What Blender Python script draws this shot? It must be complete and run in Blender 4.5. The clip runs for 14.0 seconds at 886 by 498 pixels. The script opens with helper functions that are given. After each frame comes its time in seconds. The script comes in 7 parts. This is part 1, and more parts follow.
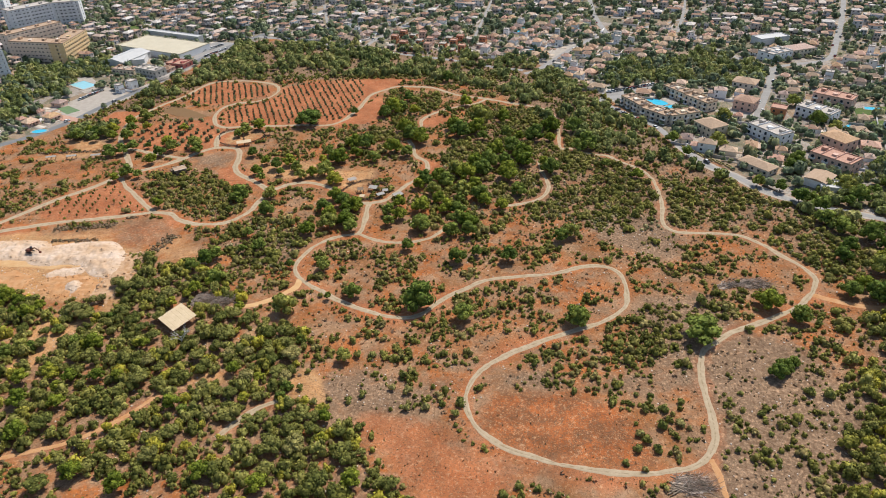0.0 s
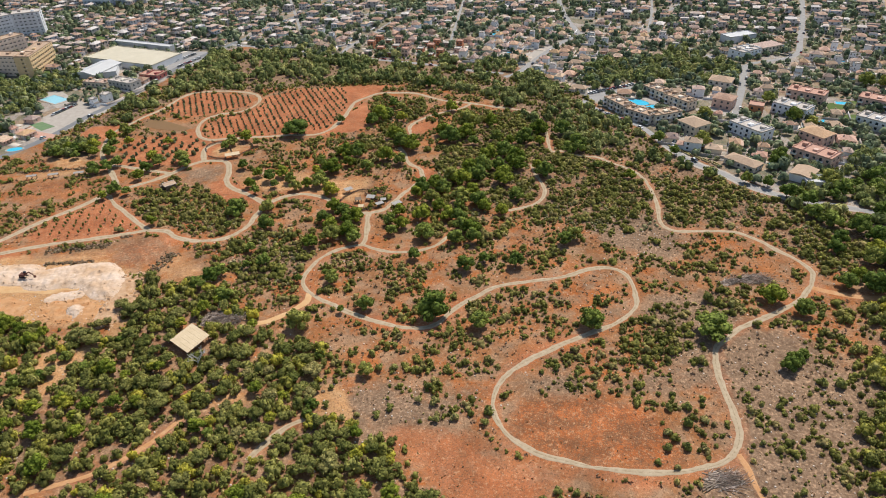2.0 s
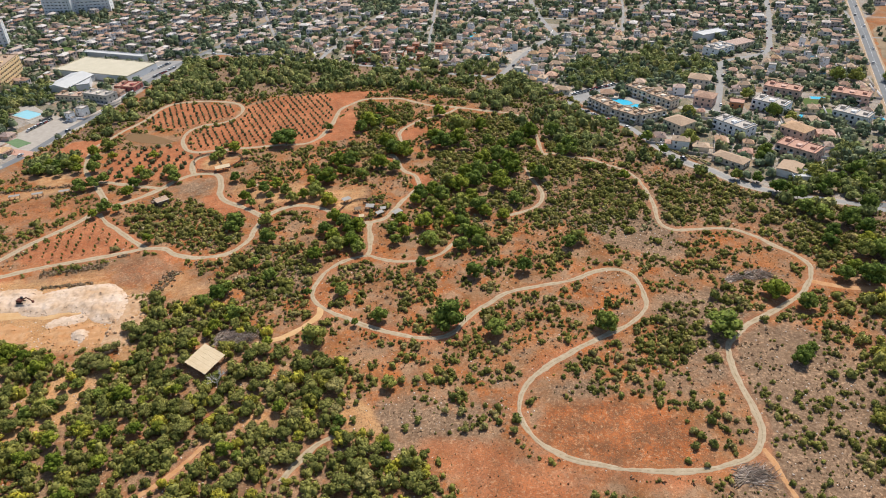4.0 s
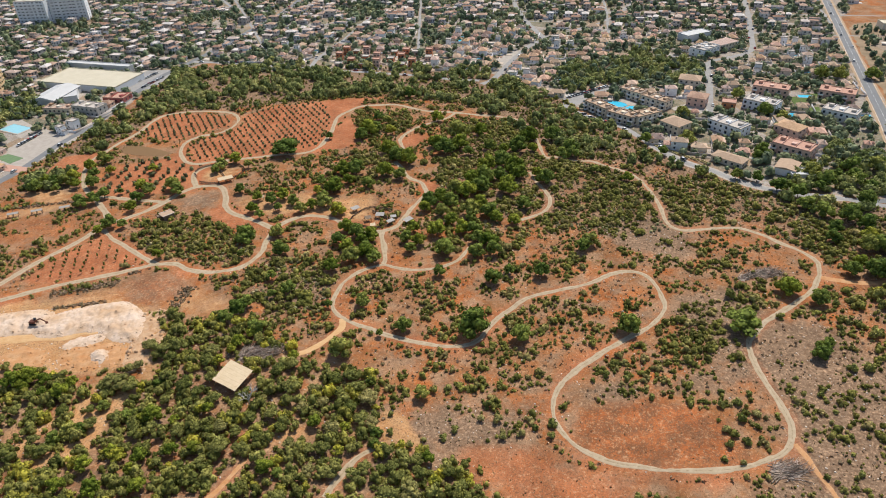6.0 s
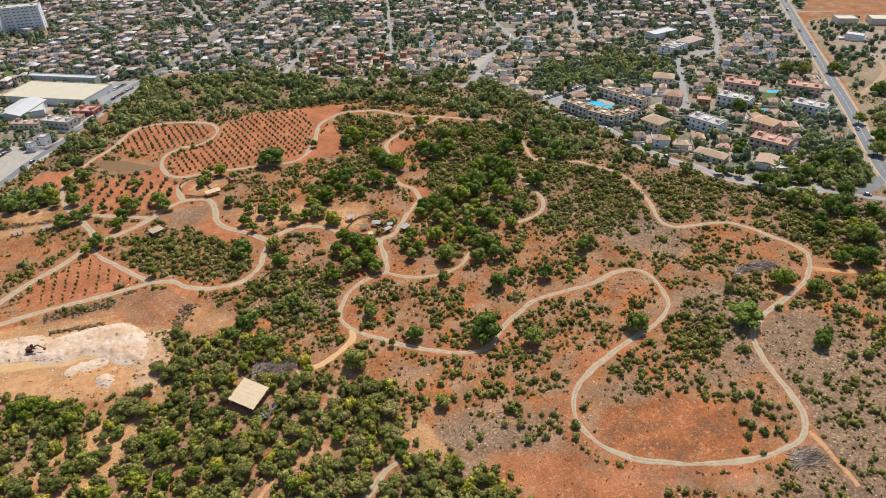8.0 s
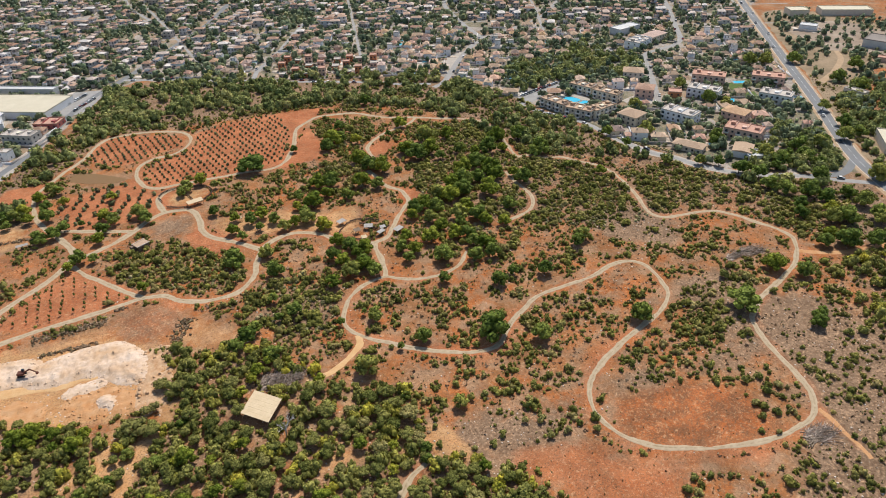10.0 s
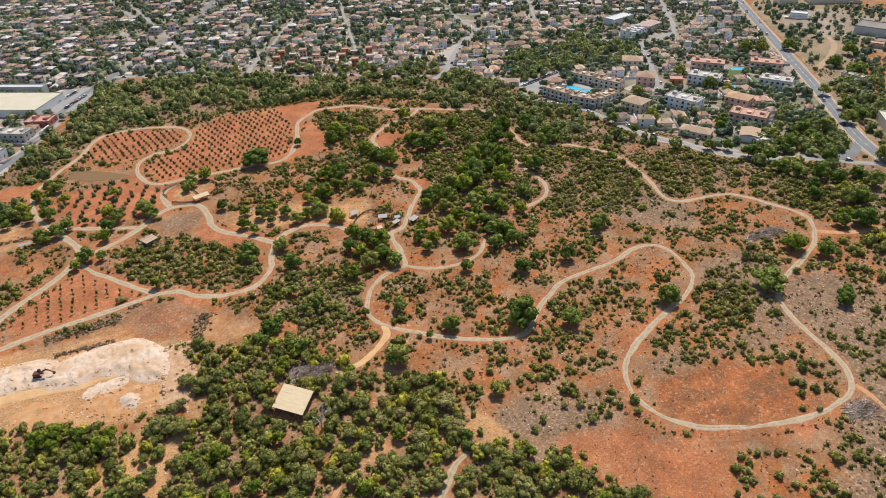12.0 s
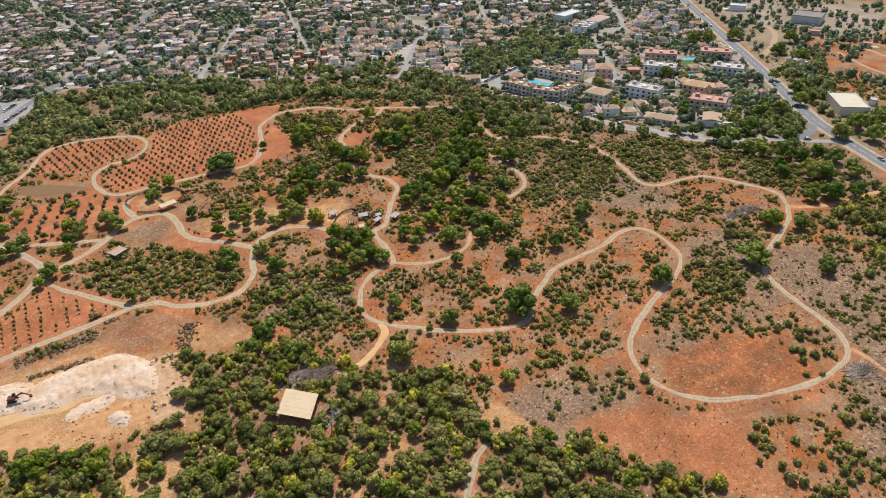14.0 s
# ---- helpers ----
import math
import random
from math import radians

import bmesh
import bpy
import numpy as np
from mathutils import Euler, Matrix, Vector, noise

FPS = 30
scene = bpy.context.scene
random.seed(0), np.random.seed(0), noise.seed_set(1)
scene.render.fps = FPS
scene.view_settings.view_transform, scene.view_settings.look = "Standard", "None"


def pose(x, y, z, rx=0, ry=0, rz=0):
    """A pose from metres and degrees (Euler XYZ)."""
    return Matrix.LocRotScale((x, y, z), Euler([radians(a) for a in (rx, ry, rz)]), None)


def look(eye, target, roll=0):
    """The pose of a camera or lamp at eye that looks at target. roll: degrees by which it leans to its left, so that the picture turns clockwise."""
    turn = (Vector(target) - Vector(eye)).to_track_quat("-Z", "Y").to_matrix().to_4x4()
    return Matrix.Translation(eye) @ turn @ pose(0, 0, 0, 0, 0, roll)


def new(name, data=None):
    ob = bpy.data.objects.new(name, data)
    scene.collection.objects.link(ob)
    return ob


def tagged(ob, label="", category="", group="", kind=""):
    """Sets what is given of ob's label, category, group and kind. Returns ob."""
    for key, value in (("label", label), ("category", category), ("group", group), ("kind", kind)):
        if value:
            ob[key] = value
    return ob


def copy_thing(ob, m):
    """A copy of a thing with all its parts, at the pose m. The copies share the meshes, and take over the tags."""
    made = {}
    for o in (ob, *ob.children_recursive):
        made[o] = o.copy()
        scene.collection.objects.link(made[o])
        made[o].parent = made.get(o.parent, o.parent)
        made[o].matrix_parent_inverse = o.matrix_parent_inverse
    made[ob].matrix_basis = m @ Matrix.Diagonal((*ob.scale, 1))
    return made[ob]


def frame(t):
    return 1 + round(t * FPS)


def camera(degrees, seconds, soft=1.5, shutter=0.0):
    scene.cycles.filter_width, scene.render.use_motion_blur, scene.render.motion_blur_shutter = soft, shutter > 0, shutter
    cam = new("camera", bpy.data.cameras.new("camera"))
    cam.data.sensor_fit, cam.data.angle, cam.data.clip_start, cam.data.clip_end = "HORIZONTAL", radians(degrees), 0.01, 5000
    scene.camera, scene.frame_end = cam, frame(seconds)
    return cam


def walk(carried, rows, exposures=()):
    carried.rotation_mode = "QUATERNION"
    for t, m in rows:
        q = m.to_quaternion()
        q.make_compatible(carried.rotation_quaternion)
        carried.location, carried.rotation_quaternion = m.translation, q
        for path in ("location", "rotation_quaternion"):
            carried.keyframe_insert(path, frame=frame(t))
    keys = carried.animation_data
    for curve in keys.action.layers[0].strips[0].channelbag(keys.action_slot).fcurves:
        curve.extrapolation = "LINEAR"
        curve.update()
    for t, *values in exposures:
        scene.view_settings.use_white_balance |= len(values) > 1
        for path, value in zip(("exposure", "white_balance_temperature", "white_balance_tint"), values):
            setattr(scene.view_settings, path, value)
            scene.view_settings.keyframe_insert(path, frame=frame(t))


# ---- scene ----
cam = camera(67.9, 14.0, soft=0.98)
PATH = [
    (0, (-0.125, 1.421, 159.951), (-1.105, 34.976, 138.201), -1.4),
    (0.5, (-5.199, 1.799, 160.924), (-5.799, 35.352, 139.156), -1.4),
    (1, (-9.940, 2.074, 161.895), (-10.060, 35.636, 140.134), -1.5),
    (1.5, (-14.595, 2.558, 162.820), (-14.075, 36.103, 141.037), -1.5),
    (2, (-19.725, 2.867, 164.125), (-18.405, 36.365, 142.306), -1.5),
    (2.5, (-24.242, 3.797, 165.177), (-22.223, 37.235, 143.318), -1.5),
    (5, (-48.118, 7.695, 170.256), (-43.919, 40.866, 148.301), -1.8),
    (5.5, (-52.845, 8.571, 171.063), (-48.244, 41.697, 149.119), -1.8),
    (6, (-57.537, 9.673, 172.296), (-52.476, 42.719, 150.332), -1.8),
    (6.5, (-62.356, 10.859, 173.129), (-56.617, 43.772, 151.133), -1.8),
    (7, (-67.227, 12.078, 174.216), (-60.828, 44.855, 152.198), -1.9),
    (7.5, (-71.889, 13.488, 175.076), (-64.870, 46.123, 153.039), -1.9),
    (8, (-76.623, 14.738, 175.591), (-69.145, 47.272, 153.555), -1.8),
    (10.5, (-99.112, 22.636, 174.739), (-88.594, 54.290, 152.663), -2.0),
    (11, (-103.405, 24.263, 172.972), (-92.585, 55.801, 150.873), -2.0),
    (11.5, (-107.697, 26.216, 171.209), (-96.719, 57.671, 149.072), -2.1),
    (12, (-112.116, 28.263, 168.984), (-100.914, 59.649, 146.861), -2.1),
    (12.5, (-116.588, 30.124, 167.097), (-105.106, 61.408, 144.974), -2.2),
    (13, (-121.137, 32.388, 165.286), (-108.935, 63.371, 143.124), -2.1),
    (13.5, (-125.514, 34.481, 163.172), (-112.157, 65.033, 141.078), -2.1),
    (14, (-130.047, 37.144, 161.502), (-115.608, 67.401, 139.684), -2.1),
]
walk(cam, [(t, look(eye, target, roll)) for t, eye, target, roll in PATH])
# ---- world, sun, exposure ----
SUN_AZ, SUN_EL = 36.0, 57.0          # degrees east of +y, degrees above the ground
world = bpy.data.worlds.new("sky")
scene.world = world
world.use_nodes = True
wn = world.node_tree
sky = wn.nodes.new("ShaderNodeTexSky")
sky.sky_type, sky.sun_disc = "NISHITA", False
sky.sun_elevation, sky.sun_rotation = radians(SUN_EL), radians(SUN_AZ)
wn.links.new(sky.outputs[0], wn.nodes["Background"].inputs[0])
wn.nodes["Background"].inputs[1].default_value = 0.125
sun = new("sun", bpy.data.lights.new("sun", "SUN"))
sun.data.energy, sun.data.angle, sun.data.color = 4.5, radians(0.53), (1.0, 0.95, 0.87)
sun_way = Vector((math.sin(radians(SUN_AZ)) * math.cos(radians(SUN_EL)), math.cos(radians(SUN_AZ)) * math.cos(radians(SUN_EL)), math.sin(radians(SUN_EL))))
sun.matrix_world = look(sun_way * 900, (0, 0, 0))
scene.view_settings.exposure = 0.0

RNG = np.random.default_rng(7)


# ---- materials ----
def material(name, rough=0.85, spec=0.3):
    m = bpy.data.materials.new(name)
    m.use_nodes = True
    b = m.node_tree.nodes["Principled BSDF"]
    b.inputs["Roughness"].default_value = rough
    b.inputs["Specular IOR Level"].default_value = spec
    return m, m.node_tree, b


def nd(nt, kind, out=0, **ins):
    """A node; its inputs by name (or i0, i1 ...), as values or sockets; returns one output."""
    n = nt.nodes.new("ShaderNode" + kind)
    for k, v in ins.items():
        if k in ("operation", "blend_type", "data_type", "feature", "attribute_name", "noise_dimensions", "clamp"):
            if k == "operation":
                n.operation = v
            elif k == "blend_type":
                n.blend_type = v
            elif k == "data_type":
                n.data_type = v
            elif k == "feature":
                n.feature = v
            elif k == "attribute_name":
                n.attribute_name = v
            continue
        key = int(k[1:]) if k[0] == "i" and k[1:].isdigit() else k.replace("_", " ")
        if isinstance(v, bpy.types.NodeSocket):
            nt.links.new(v, n.inputs[key])
        else:
            n.inputs[key].default_value = v
    return n.outputs[out]


def rgb(c):
    return (*c, 1.0)


def mixc(nt, fac, a, b):
    a = rgb(a) if isinstance(a, tuple) and len(a) == 3 else a
    b = rgb(b) if isinstance(b, tuple) and len(b) == 3 else b
    return nd(nt, "Mix", 2, data_type="RGBA", i0=fac, i6=a, i7=b)


def math_(nt, op, a, b=0.0):
    return nd(nt, "Math", operation=op, i0=a, i1=b)


def ramp(nt, v, lo, hi):
    return nd(nt, "MapRange", Value=v, From_Min=lo, From_Max=hi)


def here(nt):
    return nd(nt, "NewGeometry", 0)


def noise_at(nt, scale, detail=4.0, rough=0.6, vec=None):
    return nd(nt, "TexNoise", 0, Vector=vec or here(nt), Scale=scale, Detail=detail, Roughness=rough)


def bump(nt, b, height, strength, distance=0.1):
    nt.links.new(nd(nt, "Bump", Height=height, Strength=strength, Distance=distance), b.inputs["Normal"])


def grainy(name, dark, light, scale=0.6, rough=0.9, spec=0.2, relief=0.3, by_object=0.0):
    """A plain matt surface with coarse and fine variation."""
    m, nt, b = material(name, rough, spec)
    c = mixc(nt, ramp(nt, noise_at(nt, scale), 0.3, 0.7), dark, light)
    c = mixc(nt, math_(nt, "MULTIPLY", ramp(nt, noise_at(nt, scale * 9, 2.0), 0.35, 0.75), 0.35), c, tuple(v * 0.72 for v in dark))
    if by_object:
        r = nd(nt, "ObjectInfo", 5)
        c = nd(nt, "HueSaturation", Color=c, Value=ramp_to(nt, r, 1 - by_object, 1 + by_object), Hue=ramp_to(nt, math_(nt, "FRACT", math_(nt, "MULTIPLY", r, 7.3)), 0.485, 0.515), Saturation=ramp_to(nt, math_(nt, "FRACT", math_(nt, "MULTIPLY", r, 3.7)), 0.7, 1.2))
    nt.links.new(c, b.inputs["Base Color"])
    bump(nt, b, noise_at(nt, scale * 6), relief)
    return m


def ramp_to(nt, v, lo, hi):
    return nd(nt, "MapRange", Value=v, To_Min=lo, To_Max=hi)


def soil_material():
    m, nt, b = material("soil", 0.95, 0.1)
    big, mid, fine = noise_at(nt, 0.035, 3.0), noise_at(nt, 0.22, 5.0, 0.65), noise_at(nt, 1.7, 4.0, 0.7)
    speck = noise_at(nt, 0.9, 5.0, 0.75)
    zone = nd(nt, "Attribute", 0, attribute_name="zone")
    town = nd(nt, "Attribute", 3, attribute_name="zone")
    sep = nt.nodes.new("ShaderNodeSeparateColor")
    nt.links.new(zone, sep.inputs[0])
    wob = math_(nt, "MULTIPLY", math_(nt, "SUBTRACT", mid, 0.5), 1.1)
    patch = noise_at(nt, 0.09, 4.0, 0.7)
    c = mixc(nt, ramp(nt, big, 0.4, 0.62), (0.385, 0.122, 0.034), (0.290, 0.134, 0.056))
    c = mixc(nt, ramp(nt, patch, 0.44, 0.6), c, (0.318, 0.190, 0.110))
    c = mixc(nt, math_(nt, "MULTIPLY", ramp(nt, mid, 0.52, 0.66), 0.6), c, (0.258, 0.148, 0.073))
    grey = mixc(nt, ramp(nt, speck, 0.36, 0.62), (0.152, 0.089, 0.052), (0.310, 0.212, 0.138))
    c = mixc(nt, ramp(nt, math_(nt, "ADD", sep.outputs[1], wob), 0.3, 0.75), c, grey)
    red = mixc(nt, ramp(nt, big, 0.3, 0.7), (0.390, 0.122, 0.049), (0.435, 0.162, 0.072))
    red = mixc(nt, math_(nt, "MULTIPLY", ramp(nt, mid, 0.5, 0.75), 0.6), red, (0.470, 0.225, 0.108))
    c = mixc(nt, ramp(nt, math_(nt, "ADD", sep.outputs[0], math_(nt, "MULTIPLY", wob, 0.6)), 0.35, 0.65), c, red)
    pale = mixc(nt, ramp(nt, mid, 0.35, 0.65), (0.475, 0.232, 0.092), (0.505, 0.305, 0.150))
    c = mixc(nt, ramp(nt, math_(nt, "ADD", sep.outputs[2], math_(nt, "MULTIPLY", wob, 0.6)), 0.35, 0.65), c, pale)
    brown = nd(nt, "Attribute", 2, attribute_name="brown")
    sward = mixc(nt, ramp(nt, noise_at(nt, 0.13, 5.0, 0.7), 0.42, 0.6), (0.412, 0.122, 0.036), (0.225, 0.086, 0.035))
    sward = mixc(nt, math_(nt, "MULTIPLY", ramp(nt, noise_at(nt, 1.1, 5.0, 0.8), 0.5, 0.6), 0.7), sward, (0.125, 0.085, 0.055))
    sward = mixc(nt, math_(nt, "MULTIPLY", ramp(nt, noise_at(nt, 1.9, 3.0, 0.7), 0.56, 0.64), 0.7), sward, (0.470, 0.235, 0.118))
    c = mixc(nt, ramp(nt, math_(nt, "ADD", brown, math_(nt, "MULTIPLY", wob, 0.7)), 0.3, 0.7), c, sward)
    cell = nd(nt, "TexVoronoi", 1, Vector=here(nt), Scale=0.075)
    pick = nt.nodes.new("ShaderNodeSeparateColor")
    nt.links.new(cell, pick.inputs[0])
    # town ground kept cool: a little distant haze is put into its colour
    yard = mixc(nt, ramp(nt, pick.outputs[0], 0.38, 0.48), (0.365, 0.335, 0.30), (0.15, 0.155, 0.10))
    yard = mixc(nt, ramp(nt, pick.outputs[1], 0.74, 0.78), yard, (0.29, 0.21, 0.135))
    yard = mixc(nt, ramp(nt, mid, 0.4, 0.75), yard, (0.31, 0.265, 0.21))
    c = mixc(nt, ramp(nt, math_(nt, "ADD", town, math_(nt, "MULTIPLY", wob, 0.4)), 0.4, 0.6), c, yard)
    c = mixc(nt, math_(nt, "MULTIPLY", ramp(nt, fine, 0.5, 0.62), 0.75), c, (0.150, 0.085, 0.047))
    c = mixc(nt, math_(nt, "MULTIPLY", ramp(nt, speck, 0.54, 0.64), 0.62), c, (0.56, 0.33, 0.18))
    c = nd(nt, "HueSaturation", Color=c, Value=ramp_to(nt, ramp(nt, noise_at(nt, 0.06, 6.0, 0.75), 0.36, 0.64), 0.74, 1.2))
    nt.links.new(c, b.inputs["Base Color"])
    bump(nt, b, math_(nt, "ADD", mid, math_(nt, "MULTIPLY", fine, 0.4)), 0.6, 0.35)
    return m


def track_material():
    m, nt, b = material("gravel", 0.95, 0.1)
    across = nd(nt, "Attribute", 2, attribute_name="across")
    n, f = noise_at(nt, 0.5), noise_at(nt, 3.0, 3.0)
    c = mixc(nt, ramp(nt, n, 0.35, 0.7), (0.37, 0.283, 0.182), (0.465, 0.370, 0.255))
    rut = ramp(nt, math_(nt, "ADD", across, math_(nt, "MULTIPLY", math_(nt, "SUBTRACT", n, 0.5), 0.4)), 0.22, 0.06)
    c = mixc(nt, math_(nt, "MULTIPLY", math_(nt, "MULTIPLY", rut, 0.6), ramp(nt, noise_at(nt, 0.9, 3.0), 0.4, 0.6)), c, (0.20, 0.145, 0.075))
    edge = ramp(nt, math_(nt, "ADD", across, math_(nt, "MULTIPLY", math_(nt, "SUBTRACT", n, 0.5), 0.6)), 0.75, 1.0)
    c = mixc(nt, math_(nt, "MULTIPLY", edge, 0.8), c, (0.40, 0.21, 0.11))
    c = mixc(nt, math_(nt, "MULTIPLY", ramp(nt, f, 0.55, 0.75), 0.35), c, (0.36, 0.27, 0.18))
    nt.links.new(c, b.inputs["Base Color"])
    bump(nt, b, f, 0.4, 0.08)
    return m


def leaf_material(name, a, c2, dry, from_object):
    """Foliage whose hue differs from plant to plant and from clump to clump."""
    m, nt, b = material(name, 0.75, 0.12)
    tint = nd(nt, "ObjectInfo", 5) if from_object else nd(nt, "Attribute", 2, attribute_name="tint")
    isle = nd(nt, "NewGeometry", 8)
    c = mixc(nt, tint, a, c2)
    c = mixc(nt, ramp(nt, math_(nt, "FRACT", math_(nt, "MULTIPLY", tint, 13.7)), 0.68, 1.0), c, dry)
    clump = ramp(nt, noise_at(nt, 0.42, 2.0), 0.34, 0.66)
    c = nd(nt, "HueSaturation", Color=c, Value=ramp_to(nt, clump, 0.66, 1.24), Hue=ramp_to(nt, clump, 0.51, 0.492))
    c = nd(nt, "HueSaturation", Color=c, Value=ramp_to(nt, isle, 0.5, 1.42))
    nt.links.new(c, b.inputs["Base Color"])
    thin = nt.nodes.new("ShaderNodeBsdfTranslucent")
    nt.links.new(c, thin.inputs["Color"])
    both = nt.nodes.new("ShaderNodeMixShader")
    both.inputs[0].default_value = 0.22
    nt.links.new(b.outputs[0], both.inputs[1])
    nt.links.new(thin.outputs[0], both.inputs[2])
    nt.links.new(both.outputs[0], nt.nodes["Material Output"].inputs["Surface"])
    return m


SOIL = soil_material()
GRAVEL = track_material()
PINE = leaf_material("pine_needles", (0.140, 0.188, 0.022), (0.300, 0.325, 0.040), (0.41, 0.385, 0.050), True)
PINEDARK = leaf_material("dark_needles", (0.125, 0.179, 0.031), (0.252, 0.293, 0.058), (0.347, 0.336, 0.078), True)
OAK = leaf_material("oak_leaves", (0.130, 0.146, 0.032), (0.265, 0.256, 0.070), (0.35, 0.300, 0.110), True)
BUSH = leaf_material("bush_leaves", (0.129, 0.131, 0.028), (0.254, 0.235, 0.053), (0.350, 0.278, 0.106), False)
WOODS = leaf_material("wood_leaves", (0.150, 0.158, 0.036), (0.310, 0.290, 0.078), (0.46, 0.40, 0.052), False)
OLIVE = leaf_material("olive_leaves", (0.132, 0.142, 0.060), (0.174, 0.180, 0.084), (0.144, 0.120, 0.060), False)
# Extra blue in the town foliage stands in for distant haze.
GARDEN = leaf_material("garden_leaves", (0.102, 0.145, 0.082), (0.225, 0.253, 0.140), (0.302, 0.302, 0.140), False)
BELTLEAF = leaf_material("belt_leaves", (0.154, 0.187, 0.058), (0.314, 0.324, 0.108), (0.408, 0.378, 0.138), False)
SERE = leaf_material("sere_tufts", (0.13, 0.095, 0.045), (0.20, 0.15, 0.08), (0.10, 0.10, 0.03), False)
SERESHRUB = leaf_material("sere_shrubs", (0.22, 0.145, 0.085), (0.33, 0.235, 0.15), (0.20, 0.17, 0.075), False)
DRY = leaf_material("dry_twigs", (0.46, 0.365, 0.295), (0.58, 0.485, 0.41), (0.36, 0.225, 0.155), False)
HEATHLEAF = leaf_material("heath_leaves", (0.190, 0.182, 0.082), (0.310, 0.280, 0.130), (0.38, 0.31, 0.17), False)
BARK = grainy("bark", (0.10, 0.075, 0.055), (0.17, 0.13, 0.10), 2.0)
ASPHALT = grainy("asphalt", (0.27, 0.255, 0.24), (0.35, 0.335, 0.315), 0.15, 0.9, 0.25)
ROADTAR = grainy("road_tar", (0.165, 0.168, 0.17), (0.215, 0.215, 0.215), 0.1, 0.85, 0.3)
PAVING = grainy("paving", (0.36, 0.315, 0.265), (0.46, 0.405, 0.345), 0.3)
PAINT = grainy("road_paint", (0.62, 0.62, 0.60), (0.75, 0.75, 0.73), 1.0)
WHITE = grainy("white_render", (0.73, 0.73, 0.73), (0.82, 0.82, 0.82), 0.4, by_object=0.12)
CREAM = grainy("cream_render", (0.64, 0.55, 0.43), (0.73, 0.65, 0.53), 0.4, by_object=0.16)
PINK = grainy("pink_render", (0.62, 0.41, 0.325), (0.70, 0.49, 0.40), 0.4)
OCHRE = grainy("ochre_render", (0.70, 0.50, 0.27), (0.78, 0.59, 0.36), 0.4)
ORANGE = grainy("orange_render", (0.52, 0.19, 0.09), (0.60, 0.25, 0.13), 0.4)
TILES = grainy("roof_tiles", (0.36, 0.225, 0.150), (0.52, 0.36, 0.26), 0.8, by_object=0.36)
REDTILES = grainy("red_roof_tiles", (0.46, 0.255, 0.185), (0.55, 0.34, 0.255), 0.8)
TANTILES = grainy("tan_roof_tiles", (0.40, 0.275, 0.185), (0.50, 0.36, 0.25), 0.8)
ROADSIDE = grainy("roadside_wall", (0.46, 0.36, 0.17), (0.56, 0.45, 0.24), 0.8)
FLATROOF = grainy("flat_roof", (0.45, 0.40, 0.35), (0.56, 0.50, 0.44), 0.3)
SHEET = grainy("roof_sheet", (0.54, 0.475, 0.34), (0.62, 0.55, 0.41), 0.15, 0.6, 0.3, 0.05)
SHEETGREY = grainy("grey_sheet", (0.50, 0.49, 0.47), (0.58, 0.57, 0.55), 0.2, 0.6, 0.3, 0.05)
TARP = grainy("tan_sheet", (0.55, 0.42, 0.26), (0.63, 0.50, 0.33), 0.4, 0.8, 0.2, 0.1)
WOOD = grainy("weathered_wood", (0.17, 0.12, 0.085), (0.27, 0.20, 0.14), 1.5)
STONE = grainy("pale_stone", (0.52, 0.43, 0.34), (0.66, 0.57, 0.48), 0.9)
SPOIL = grainy("white_rubble", (0.53, 0.345, 0.205), (0.68, 0.545, 0.435), 0.13, relief=1.0)
EARTH = grainy("orange_earth", (0.47, 0.22, 0.085), (0.56, 0.34, 0.18), 0.3, relief=0.8)
TANEARTH = grainy("tan_earth", (0.54, 0.31, 0.135), (0.62, 0.41, 0.215), 0.25, relief=0.6)
ROCKS = grainy("broken_rocks", (0.42, 0.225, 0.105), (0.60, 0.42, 0.27), 0.5, relief=0.8)
VERGE = grainy("dry_verge", (0.36, 0.24, 0.14), (0.46, 0.33, 0.21), 0.3)
RUST = grainy("rust", (0.10, 0.045, 0.035), (0.19, 0.075, 0.05), 2.0)
GRASS = grainy("lawn", (0.075, 0.115, 0.028), (0.11, 0.15, 0.04), 0.5)
COURT = grainy("court_green", (0.13, 0.20, 0.10), (0.17, 0.25, 0.12), 0.4)
POOLTILE = grainy("pool_tile", (0.03, 0.42, 0.62), (0.06, 0.52, 0.72), 0.6, 0.3)


def simple(name, colour, rough, spec=0.5, metal=0.0):
    m, nt, b = material(name, rough, spec)
    c = mixc(nt, noise_at(nt, 0.7), tuple(v * 0.85 for v in colour), tuple(min(v * 1.12, 1) for v in colour))
    nt.links.new(c, b.inputs["Base Color"])
    b.inputs["Metallic"].default_value = metal
    return m


GLASS = simple("window_glass", (0.035, 0.045, 0.055), 0.12)
RUBBER = simple("rubber", (0.02, 0.02, 0.02), 0.8)
CARPAINT, nt_, b_ = material("car_paint", 0.3, 0.5)
tone_ = nd(nt_, "ObjectInfo", 5)
nt_.links.new(mixc(nt_, ramp(nt_, tone_, 0.45, 0.5), mixc(nt_, ramp(nt_, tone_, 0.2, 0.22), (0.03, 0.035, 0.045), (0.30, 0.31, 0.32)), mixc(nt_, ramp(nt_, tone_, 0.88, 0.9), (0.72, 0.72, 0.70), (0.33, 0.03, 0.025))), b_.inputs["Base Color"])
POND = simple("pond_water", (0.20, 0.115, 0.05), 0.75, 0.2)
PALEPOOL = simple("pale_water", (0.30, 0.58, 0.64), 0.25)


# ---- geometry helpers ----
POND_AT = (-138.3, 320.8)


